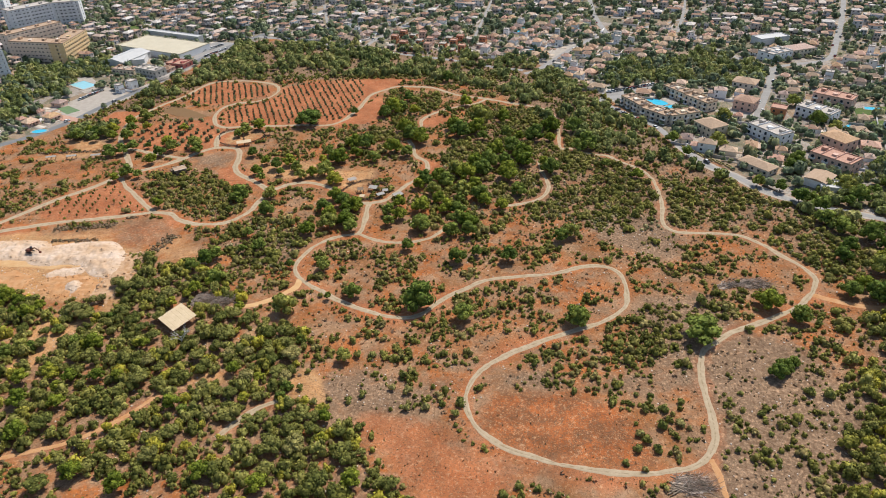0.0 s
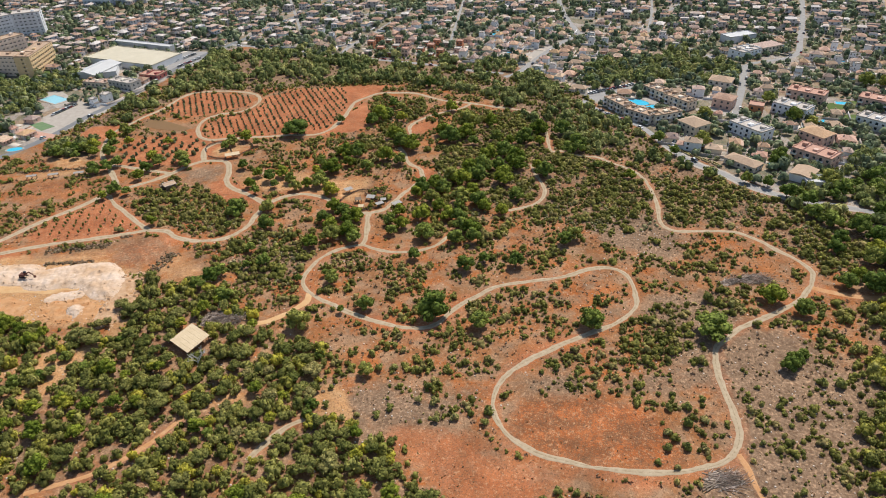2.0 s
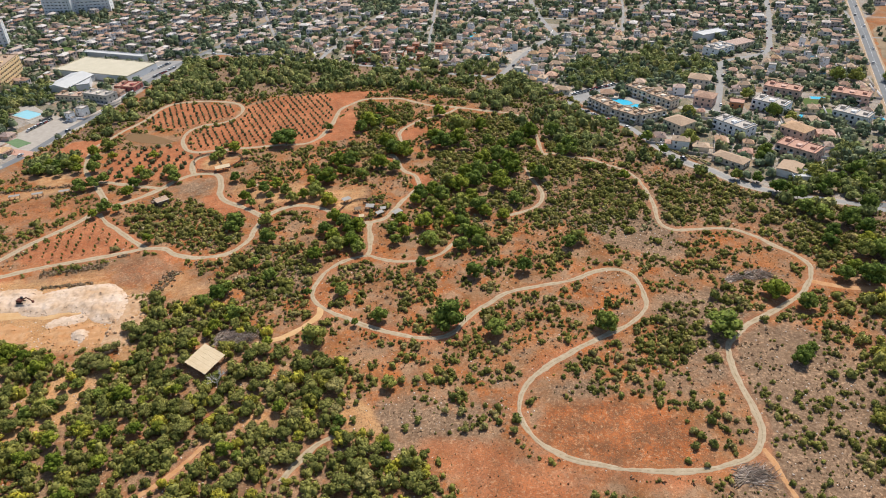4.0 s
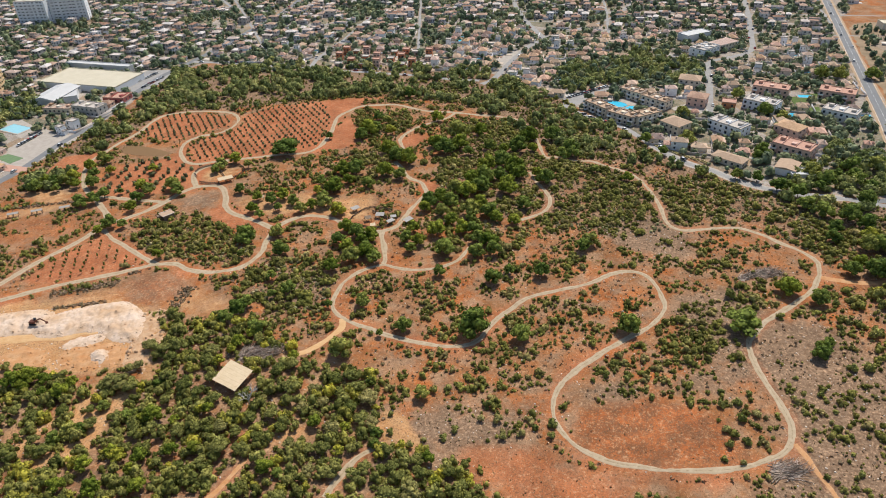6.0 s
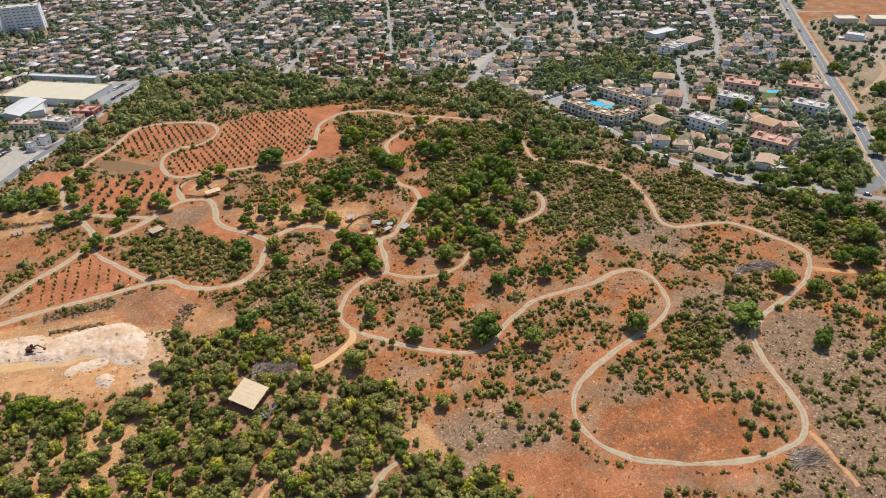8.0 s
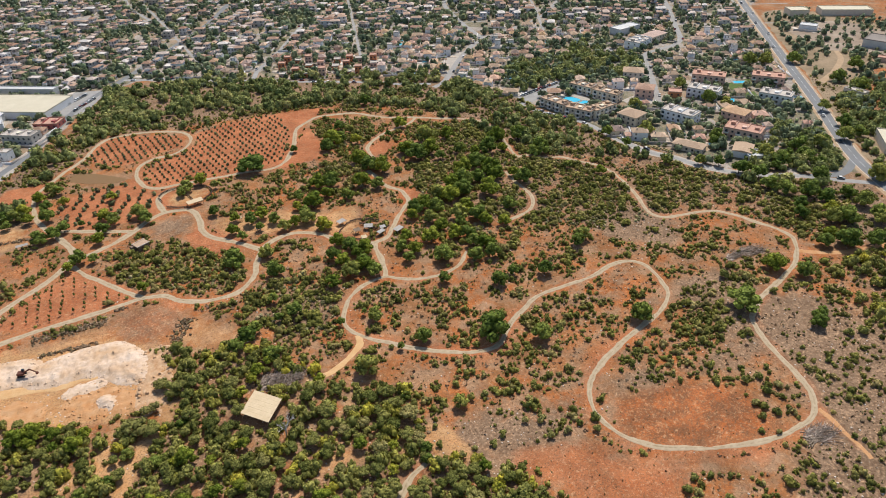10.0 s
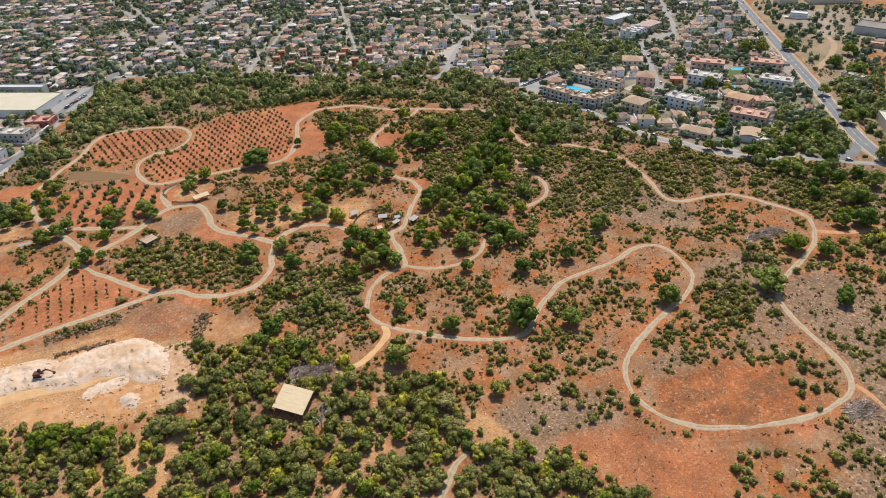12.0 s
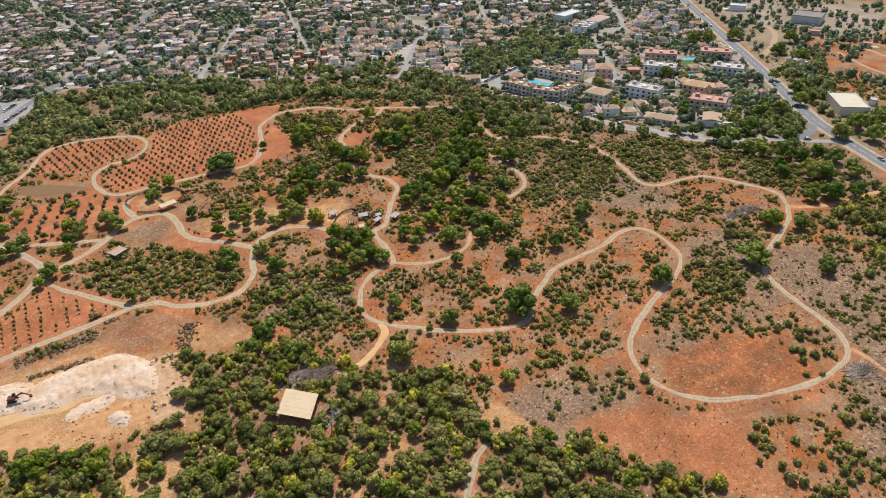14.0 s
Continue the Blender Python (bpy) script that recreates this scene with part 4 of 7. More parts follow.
def trunk_mesh(height, r0, limbs):
    """A tapered trunk that forks into limbs."""
    bm = bmesh.new()

    def limb(p, q, ra, rb):
        d = (Vector(q) - Vector(p))
        m = Matrix.Translation((Vector(p) + Vector(q)) / 2) @ d.to_track_quat("Z", "Y").to_matrix().to_4x4()
        bmesh.ops.create_cone(bm, cap_ends=True, segments=6, radius1=ra, radius2=rb, depth=d.length, matrix=m)
    limb((0, 0, -0.05), (0.02, 0.01, height), r0, r0 * 0.6)
    for k in range(limbs):
        t = k * 2.4
        limb((0.02, 0.01, height * 0.9), (0.4 * math.cos(t), 0.4 * math.sin(t), height + 0.32), r0 * 0.5, r0 * 0.15)
    me = bpy.data.meshes.new("trunk")
    bm.to_mesh(me)
    bm.free()
    me.materials.append(BARK)
    return me


PINE_TRUNK, OAK_TRUNK = trunk_mesh(0.5, 0.055, 5), trunk_mesh(0.3, 0.05, 4)
PINE_CROWNS = [mesh_np("crown", v, f, PINE, True) for v, f in PINES]
DARK_CROWNS = [mesh_np("crown", v, f, PINEDARK, True) for v, f in PINES[:4]]
OAK_CROWNS = [mesh_np("crown", v, f, OAK, True) for v, f in OAKS]
TREES = []


def tree(x, y, r, kind="pine", rise=(0.5, 1.7), thick=1.0, label=""):
    """One tree: an Empty at its foot with a trunk and a crown; rise gives the height of the crown's middle."""
    pine = kind != "oak"
    ob = new("pine_tree" if pine else "oak_tree")
    middle = (rise[0] * r + rise[1]) * RNG.uniform(0.92, 1.1)
    deep = r * thick * RNG.uniform(0.86, 1.04)
    ob.matrix_basis = Matrix.Translation((x, y, float(gz(x, y)))) @ Matrix.Rotation(RNG.uniform(0, 6.28), 4, "Z")
    shared("trunk", PINE_TRUNK if pine else OAK_TRUNK, ob, Matrix.Diagonal((r * 0.8, r * 0.8, middle / (0.75 if pine else 0.55), 1)))
    crowns = {"pine": PINE_CROWNS, "dark": DARK_CROWNS, "oak": OAK_CROWNS}[kind]
    low = middle - (0.82 if pine else 0.55) * deep
    shared("crown", crowns[int(RNG.integers(len(crowns)))], ob, Matrix.Translation((0, 0, low)) @ Matrix.Diagonal((r, r, deep, 1)))
    if not label:
        size = "large" if r > 6.5 else "small" if r < 4 else "broad"
        label = f"{size} {'dark' if kind == 'dark' else 'bright'} green pine with a rounded clumpy crown" if pine else f"{size} dull olive-green evergreen oak with a dense crown"
    tagged(ob, label, "tree", "pines in the scrub" if pine else "oaks in the wood")
    TREES.append((x, y, r))


# Crown centres and radii, area by area
BROAD_PINES = [(88.0, 187.6, 7.8), (-94.3, 394.9, 9.9)]
LONE_PINES = [(-110.6, 294.4, 5.9), (-96.1, 296.5, 4.4), (-94.0, 279.4, 4.8), (-112.1, 280.3, 2.4), (-58.5, 233.6, 4.0), (-43.2, 214.2, 4.1), (-53.2, 212.4, 1.8), (-69.3, 204.6, 5.6), (-109.9, 237.5, 4.5), (-114.9, 232.9, 3.6), (-101.6, 223.4, 4.3), (-106.9, 241.1, 3.5), (-95.6, 215.5, 1.7), (-97.4, 259.1, 2.8), (-89.3, 247.7, 3.9), (-96.6, 245.5, 2.4), (-72.7, 234.6, 2.1), (-62.0, 238.2, 1.6), (-23.1, 248.1, 3.2), (-4.2, 258.6, 4.5), (7.4, 241.6, 3.2), (-1.4, 237.4, 4.5), (21.0, 237.3, 4.3), (-16.3, 207.5, 7.5), (1.3, 198.8, 4.8), (44.2, 195.0, 5.4), (45.5, 252.8, 4.3), (50.2, 256.8, 4.6)]
MID_PINES = [(-6.2, 281.2, 4.1), (-0.8, 279.1, 4.1), (-18.5, 281.6, 4.7), (-0.5, 271.0, 4.0), (4.0, 267.2, 4.6), (4.3, 258.5, 3.9), (-2.5, 259.7, 3.6), (-17.7, 264.4, 5.1), (-29.7, 287.5, 3.5), (-34.2, 279.3, 3.4), (-29.0, 274.9, 3.7), (-33.8, 269.3, 3.0), (-62.4, 294.9, 4.1), (-57.2, 287.8, 4.4), (-50.7, 284.6, 4.1), (-66.5, 283.3, 3.7), (-62.9, 277.2, 3.6), (-61.2, 267.2, 4.7), (-53.8, 269.7, 4.2), (-50.5, 264.0, 3.5), (-70.4, 261.7, 3.8), (-54.3, 274.0, 3.3), (-55.3, 281.5, 3.1)]
NORTH_PINES = [(-67.5, 337.3, 5.6), (-72.8, 322.4, 4.7), (-66.0, 313.5, 4.3), (-53.6, 358.1, 5.2), (-60.6, 358.8, 5.2), (-48.2, 340.6, 3.9), (-37.2, 351.7, 5.2), (-29.3, 346.8, 4.0), (-32.5, 381.2, 5.5), (-28.2, 371.8, 5.4), (-22.3, 364.8, 5.7), (0.9, 373.0, 6.7), (-2.7, 383.9, 5.6), (13.4, 394.7, 7.5), (11.1, 378.3, 6.0), (14.9, 368.0, 3.5), (28.8, 396.2, 4.6), (29.2, 371.9, 4.4), (36.3, 365.6, 3.5), (45.1, 366.9, 5.9), (56.2, 381.0, 6.1), (69.9, 377.3, 5.7), (53.9, 364.0, 3.1), (30.9, 348.2, 6.1), (35.4, 338.9, 6.3)]
WEST_PINES = [(-215.7, 384.6, 4.7), (-219.7, 380.4, 4.6), (-225.9, 381.6, 3.9), (-212.3, 375.3, 3.5), (-222.2, 372.1, 3.1), (-234.5, 374.7, 4.9), (-231.9, 385.4, 3.2), (-203.0, 374.1, 4.6), (-205.1, 387.0, 4.0), (-210.6, 399.4, 4.1), (-206.4, 409.3, 4.2), (-202.1, 405.8, 3.4), (-196.8, 390.2, 3.3), (-193.2, 358.7, 4.1), (-185.1, 361.3, 2.1), (-173.8, 363.5, 4.6), (-169.0, 357.8, 4.2), (-174.0, 350.5, 4.1), (-174.5, 340.2, 3.7), (-156.5, 361.2, 5.0), (-152.6, 354.3, 4.2), (-171.8, 387.0, 3.3), (-181.9, 324.2, 4.5), (-175.4, 323.0, 2.9), (-186.3, 318.6, 3.1), (-131.8, 382.6, 4.5), (-135.1, 376.6, 3.3), (-152.1, 290.0, 3.0), (-203.3, 351.3, 4.7), (-197.0, 353.7, 4.1)]
WOOD_PINES = [(-183.9, 212.2, 4.6), (-189.2, 211.0, 4.3), (-178.1, 210.1, 3.2), (-170.1, 202.1, 4.0), (-167.1, 206.2, 2.7), (-185.0, 208.4, 2.7), (-176.5, 203.2, 2.0), (-134.2, 183.5, 3.9), (-137.2, 182.9, 2.6), (-126.4, 179.7, 2.1), (-115.9, 183.0, 2.4), (-114.5, 207.5, 2.6), (-108.3, 216.8, 3.2), (-103.6, 220.7, 2.3), (-142.1, 167.3, 3.2), (-144.8, 170.6, 2.4), (-135.2, 166.0, 3.0), (-125.0, 166.5, 2.7), (-117.9, 165.9, 2.7), (-137.3, 161.3, 2.2), (-152.3, 165.8, 3.2), (-94.6, 152.8, 3.2), (-71.4, 155.3, 2.3), (-78.8, 169.0, 2.8), (-69.0, 165.1, 2.1), (-43.5, 147.6, 2.6), (-86.6, 204.8, 2.4), (-42.4, 138.3, 2.4), (-110.5, 212.8, 2.2), (-118.7, 183.2, 2.0)]
WOOD_OAKS = [(-189.9, 218.9, 2.3), (-150.2, 202.9, 5.0), (-145.1, 200.3, 3.9), (-155.3, 202.3, 2.9), (-157.0, 191.6, 2.0), (-147.0, 186.1, 2.6), (-131.8, 202.4, 3.5), (-125.6, 196.6, 3.9), (-120.4, 192.3, 2.9), (-144.7, 211.8, 2.1), (-137.5, 217.7, 4.4), (-131.4, 218.9, 4.4), (-142.5, 221.7, 3.4), (-147.7, 210.7, 2.3), (-118.6, 207.8, 3.1), (-133.1, 213.1, 2.9), (-155.1, 184.3, 2.8), (-127.8, 166.5, 2.2), (-129.2, 162.6, 2.0), (-167.7, 174.6, 3.4), (-172.5, 180.7, 2.5), (-178.9, 175.3, 4.0), (-187.1, 191.5, 3.0), (-175.5, 191.1, 3.4), (-183.1, 195.9, 2.6), (-166.4, 192.5, 2.8), (-116.4, 199.0, 2.8), (-180.8, 202.4, 2.7), (-117.8, 213.6, 3.4)]
GULLY_TREES = [(-133.1, 153.6, 4.3), (-50.5, 135.5, 5.1), (-138.9, 140.4, 5.3), (-133.3, 144.9, 5.4), (-146.7, 155.3, 4.7), (-57.4, 135.9, 5.1), (-76.4, 125.7, 4.9), (-41.5, 123.7, 4.9), (-31.8, 123.7, 4.8), (-20.4, 122.4, 4.0), (-58.9, 121.8, 4.8), (-90.4, 140.9, 4.4), (-99.6, 121.8, 4.8), (-122.6, 121.8, 4.9), (-114.7, 125.7, 4.9), (-93.9, 132.0, 4.7), (-158.8, 159.0, 4.3), (-146.8, 156.5, 4.3)]
EAST_TREES = [(107.4, 166.7, 4.6), (162.0, 234.8, 5.8), (162.7, 208.2, 8.2), (175.2, 203.5, 6.9), (172.8, 226.8, 6.7), (153.9, 211.6, 5.5), (168.4, 243.6, 5.4), (193.6, 216.4, 5.8), (181.6, 220.6, 7.2), (165.7, 286.5, 6.5), (172.2, 278.0, 6.5), (167.8, 266.0, 6.9), (172.8, 258.8, 6.8), (181.7, 251.7, 7.7), (185.0, 243.4, 6.7), (195.0, 286.7, 7.4), (217.9, 298.7, 7.7), (194.3, 298.7, 6.9), (231.6, 297.6, 7.1), (210.7, 283.8, 6.8), (201.1, 264.0, 7.1), (199.7, 234.2, 7.0), (195.9, 221.4, 6.5), (199.7, 244.3, 6.2)]
FAR_TREES = [(249.1, 257.0, 8.3), (230.2, 253.9, 8.1), (242.6, 241.9, 8.0), (255.3, 300.3, 7.3), (267.0, 301.1, 6.6), (270.9, 317.2, 6.8), (267.3, 255.0, 6.8), (332.5, 383.4, 7.9), (332.8, 363.3, 8.6), (364.6, 399.6, 8.3), (333.6, 429.5, 8.5), (310.4, 434.6, 8.4), (298.6, 438.4, 8.4), (218.5, 383.6, 7.3), (165.3, 392.8, 7.1), (182.6, 329.0, 6.5), (148.4, 353.6, 7.3), (279.1, 342.3, 6.0)]

SUMMIT_PINES = [(21.4, 345.4, 5.6), (16.5, 332.2, 6.2), (9.2, 332.0, 5.1), (-1.1, 323.7, 5.3), (3.7, 317.7, 5.9), (12.9, 321.9, 5.7), (25.8, 316.7, 6.4), (25.2, 332.5, 4.7), (35.5, 331.2, 5.1), (49.3, 322.7, 5.1), (47.0, 331.0, 3.3), (30.2, 298.7, 4.1), (20.9, 283.3, 3.6), (-17.9, 312.3, 4.8), (-11.0, 315.6, 4.5), (-6.1, 310.4, 4.4), (-21.2, 307.1, 3.3), (-13.0, 300.5, 4.0), (-10.1, 291.0, 3.9), (1.5, 298.3, 5.0), (8.5, 304.8, 4.4), (10.2, 294.0, 5.0), (12.6, 288.3, 3.9), (0.4, 291.6, 2.9)]
SIDE_PINES = [(119.6, 205.6, 5.9), (127.9, 196.4, 4.7), (179.9, 224.4, 6.8), (179.9, 234.8, 4.7), (162.7, 237.1, 4.1), (-41.5, 176.0, 3.2), (161.5, 217.1, 3.6), (74.4, 353.7, 6.7), (79.8, 328.5, 3.3), (94.1, 316.0, 4.0)]
BRIGHT_TREES = [(-161.8, 201.0, 2.9), (-135.9, 200.7, 2.5), (-58.6, 186.3, 2.5), (-58.8, 161.6, 2.5), (-59.9, 157.0, 2.3), (-161.8, 182.4, 3.8), (-158.1, 183.2, 2.9), (-166.0, 180.1, 3.3), (-90.7, 151.1, 2.2), (-140.5, 187.1, 2.4), (-143.9, 186.2, 3.0), (-153.1, 192.8, 2.8)]
INNER_OAKS = [(-100.4, 197.4, 3.0), (-92.2, 198.0, 3.3), (-86.9, 200.3, 3.1), (-82.1, 196.6, 2.8), (-86.9, 187.1, 3.9), (-71.3, 189.2, 3.5), (-65.2, 189.9, 3.5), (-63.1, 183.7, 3.0), (-60.2, 176.9, 4.0), (-66.7, 173.7, 3.1), (-63.4, 167.6, 3.2), (-59.7, 165.8, 2.6), (-73.3, 165.4, 3.2), (-82.7, 177.2, 2.6), (-88.1, 181.4, 2.7), (-93.5, 175.9, 3.0), (-106.6, 177.0, 3.0), (-110.2, 173.0, 3.2), (-101.0, 175.6, 2.6), (-109.8, 164.2, 3.9), (-103.2, 162.8, 2.7), (-90.2, 169.0, 2.5), (-87.1, 161.3, 2.5), (-80.2, 158.0, 2.5), (-76.2, 157.3, 2.9), (-67.3, 156.1, 2.1), (-56.0, 152.7, 2.9)]
LOWER_OAKS = [(-63.7, 147.3, 2.8), (-66.9, 145.1, 3.0), (-54.8, 146.6, 2.8), (-50.5, 147.7, 2.6), (-46.9, 147.6, 2.8), (-54.0, 142.0, 3.0), (-46.8, 142.3, 2.8), (-81.1, 149.4, 2.8), (-86.2, 147.9, 2.4), (-74.3, 147.7, 2.4), (-114.2, 187.3, 2.9), (-123.6, 187.4, 2.6), (-131.4, 190.9, 2.4), (-133.9, 177.6, 2.7), (-139.1, 176.7, 2.7), (-124.7, 174.0, 2.5), (-118.5, 174.6, 2.7), (-115.3, 159.1, 2.6), (-122.2, 159.7, 2.4), (-97.7, 166.5, 2.5), (-104.9, 169.9, 2.3), (-79.1, 185.5, 2.5), (-75.9, 178.4, 2.4), (-70.5, 182.0, 2.5), (-97.0, 183.4, 2.2), (-58.5, 146.1, 2.2), (-37.8, 141.4, 2.6), (-34.2, 135.6, 2.5), (-30.2, 133.8, 1.9)]
HUT_PINES = [(-124.4, 387.9, 4.6), (-116.6, 379.5, 3.0), (-118.7, 348.0, 3.5), (-110.2, 324.8, 3.7), (-106.3, 317.2, 2.9), (-100.9, 331.4, 4.1), (-94.3, 335.6, 4.1), (-89.3, 328.2, 3.7), (-85.3, 319.2, 3.7), (-79.4, 321.6, 3.7), (-72.7, 331.1, 3.4), (-66.8, 315.2, 3.3), (-108.2, 336.9, 3.1), (-96.8, 323.5, 2.7), (-67.8, 411.7, 2.9), (-41.8, 415.2, 7.1), (-47.7, 407.1, 5.3), (-36.3, 415.6, 4.6), (-28.4, 409.8, 4.2), (-33.4, 436.7, 4.4), (-28.9, 428.4, 3.4), (5.2, 425.0, 4.8), (-7.3, 474.2, 5.2), (-6.3, 412.5, 2.5), (-58.8, 346.6, 4.0), (-73.8, 347.6, 3.9), (-65.1, 341.0, 3.2), (-75.9, 337.5, 3.1)]
ROAD_PINES = [(144.1, 349.3, 5.2), (152.8, 304.8, 4.7), (161.9, 299.1, 4.7), (177.1, 323.5, 5.6), (224.6, 372.6, 5.6), (217.8, 416.3, 6.4), (124.9, 361.0, 5.3), (68.0, 350.2, 6.0), (128.2, 343.0, 4.4), (135.6, 312.8, 3.8), (172.3, 287.0, 4.6), (210.3, 356.8, 4.7), (219.3, 320.2, 4.3), (214.1, 290.7, 5.3), (206.1, 293.8, 4.7), (213.8, 277.3, 5.1), (188.1, 283.2, 4.5), (239.4, 300.0, 4.8)]


def plant(rows, kind, rise=(0.5, 1.7), thick=1.0):
    for x, y, r in rows:
        if not inside(x, y, SHELTER_ROOM) and all(math.hypot(x - a, y - b) > 0.36 * (r + c) for a, b, c in TREES):
            tree(x, y, r, kind, rise, thick)


TREES.extend((x, y, 5.0) for x, y in BRUSH)
TREES.append((-101.6, 183.1, 2.2))       # the dead tree
TREES.extend([(270.5, 284.0, 13.0), (280.0, 279.0, 12.0)])       # the long shed
plant(BROAD_PINES, "dark", (0.62, 0.0), 0.66)
plant(LONE_PINES, "dark")
for rows in (MID_PINES, NORTH_PINES, SUMMIT_PINES):
    plant([(x, y, r * 1.12) for x, y, r in rows[::2]], "pine")
    plant([(x, y, r * 1.12) for x, y, r in rows[1::2]], "dark")
for rows in (SIDE_PINES, WEST_PINES, HUT_PINES):
    plant(rows[::3], "pine")
    plant(rows[1::3] + rows[2::3], "dark")
plant(WOOD_PINES, "pine")
plant(BRIGHT_TREES + [(111.0, 170.1, 3.8), (115.5, 173.1, 2.6)], "dark", (0.65, 0.0))
for rows in (EAST_TREES, FAR_TREES, ROAD_PINES):
    plant([(x, y, r * 0.8) for x, y, r in rows], "dark", (0.6, 1.5))
for rows in (WOOD_OAKS, INNER_OAKS, LOWER_OAKS):
    plant(rows, "oak", (0.4, 1.4))
plant([(x, y, r * 0.75) for x, y, r in GULLY_TREES[::2]], "pine")
plant([(x, y, r * 0.75) for x, y, r in GULLY_TREES[1::2]], "oak", (0.4, 1.4))


BUSH_LOOP = [(48.2, 130.0, 1.6), (53.6, 127.7, 1.3), (64.2, 130.8, 1.1), (48.9, 153.4, 1.7), (62.1, 157.2, 1.6), (49.5, 159.2, 1.2), (57.8, 157.8, 1.3), (58.9, 151.0, 1.9), (64.9, 151.2, 2.3), (71.3, 154.4, 1.8), (62.4, 143.8, 2.5), (68.5, 145.2, 2.3), (55.4, 140.6, 2.1), (58.9, 134.9, 2.2), (64.1, 135.7, 1.3), (67.9, 135.0, 1.1), (37.5, 159.2, 1.6), (45.7, 160.6, 1.2), (32.6, 169.4, 1.6), (26.1, 173.0, 1.9), (20.5, 171.6, 1.4), (-0.3, 154.9, 2.5), (-2.0, 149.7, 1.9), (53.1, 135.1, 2.0)]
BUSH_SOUTH = [(-17.7, 152.3, 2.0), (-11.4, 152.6, 2.1), (-23.1, 161.5, 1.9), (-19.7, 167.2, 2.2), (-6.4, 154.3, 1.7), (-17.6, 160.0, 2.3), (-37.0, 155.8, 1.9), (-32.6, 158.5, 1.9), (-43.5, 156.3, 1.5), (-48.5, 154.6, 2.0), (-53.1, 169.6, 1.6), (-54.1, 161.4, 1.7), (-59.6, 162.7, 2.4), (-60.5, 158.2, 2.2), (-31.5, 178.0, 2.2), (-31.2, 190.2, 1.9), (-36.7, 177.9, 2.0), (-39.4, 185.9, 1.9), (-56.3, 214.3, 1.6), (-39.4, 198.7, 1.5)]
BUSH_EAST = [(95.1, 149.4, 1.6), (85.1, 144.2, 1.4), (82.7, 135.1, 1.5), (93.2, 131.1, 1.3), (120.1, 157.1, 3.1), (95.1, 141.6, 1.2), (75.4, 118.4, 1.4), (77.2, 116.0, 1.2), (86.1, 117.1, 1.6), (134.0, 194.9, 2.1), (125.5, 180.1, 2.0), (114.7, 158.9, 2.5), (94.3, 208.1, 3.1), (102.2, 203.9, 2.4), (107.1, 191.5, 2.1), (67.5, 182.7, 2.0), (92.1, 158.8, 1.4)]
BUSH_LOW = [(16.3, 122.1, 1.9), (11.8, 119.2, 2.2), (21.3, 121.1, 1.6), (21.9, 112.0, 2.0), (24.1, 108.2, 1.7), (10.8, 108.1, 2.0), (15.4, 107.0, 1.7), (6.4, 112.1, 1.3), (26.6, 104.4, 1.8), (9.3, 104.0, 2.4), (11.4, 101.0, 2.1), (24.7, 98.4, 2.0), (23.4, 94.8, 1.8), (20.9, 102.8, 1.8), (32.7, 97.9, 1.5), (32.3, 106.7, 1.2)]
BUSH_CROWNS = [mesh_np("crown", v, f, OAK, True) for v, f in MIDS]


def bush(x, y, r):
    """One round bush of its own."""
    ob = new("round_bush")
    ob.matrix_basis = Matrix.Translation((x, y, float(gz(x, y)))) @ Matrix.Rotation(RNG.uniform(0, 6.28), 4, "Z") @ Matrix.Diagonal((r, r, r * RNG.uniform(1.0, 1.25), 1))
    shared("crown", BUSH_CROWNS[int(RNG.integers(len(BUSH_CROWNS)))], ob)
    tagged(ob, "round dark green bush on stony ground" if r < 2.6 else "broad dark green bush on stony ground", "bush", "bushes on open ground")
    TREES.append((x, y, r))


for row in BUSH_LOOP + BUSH_SOUTH + BUSH_EAST + BUSH_LOW:
    bush(*row)


def scatter(x0, x1, y0, y1, step, rng):
    """Jittered places on a grid."""
    gx, gy = np.meshgrid(np.arange(x0, x1, step), np.arange(y0, y1, step))
    n = gx.size
    return gx.ravel() + rng.uniform(-0.5, 0.5, n) * step, gy.ravel() + rng.uniform(-0.5, 0.5, n) * step


def patchy(x, y, scale, seed):
    return np.array([noise.noise((a / scale, b / scale, seed)) for a, b in zip(x, y)])


def clear_of_trees(x, y, share):
    t = np.array(TREES)
    ok = np.ones(len(x), bool)
    for a, b, r in t:
        ok &= np.hypot(x - a, y - b) > r * share
    return ok


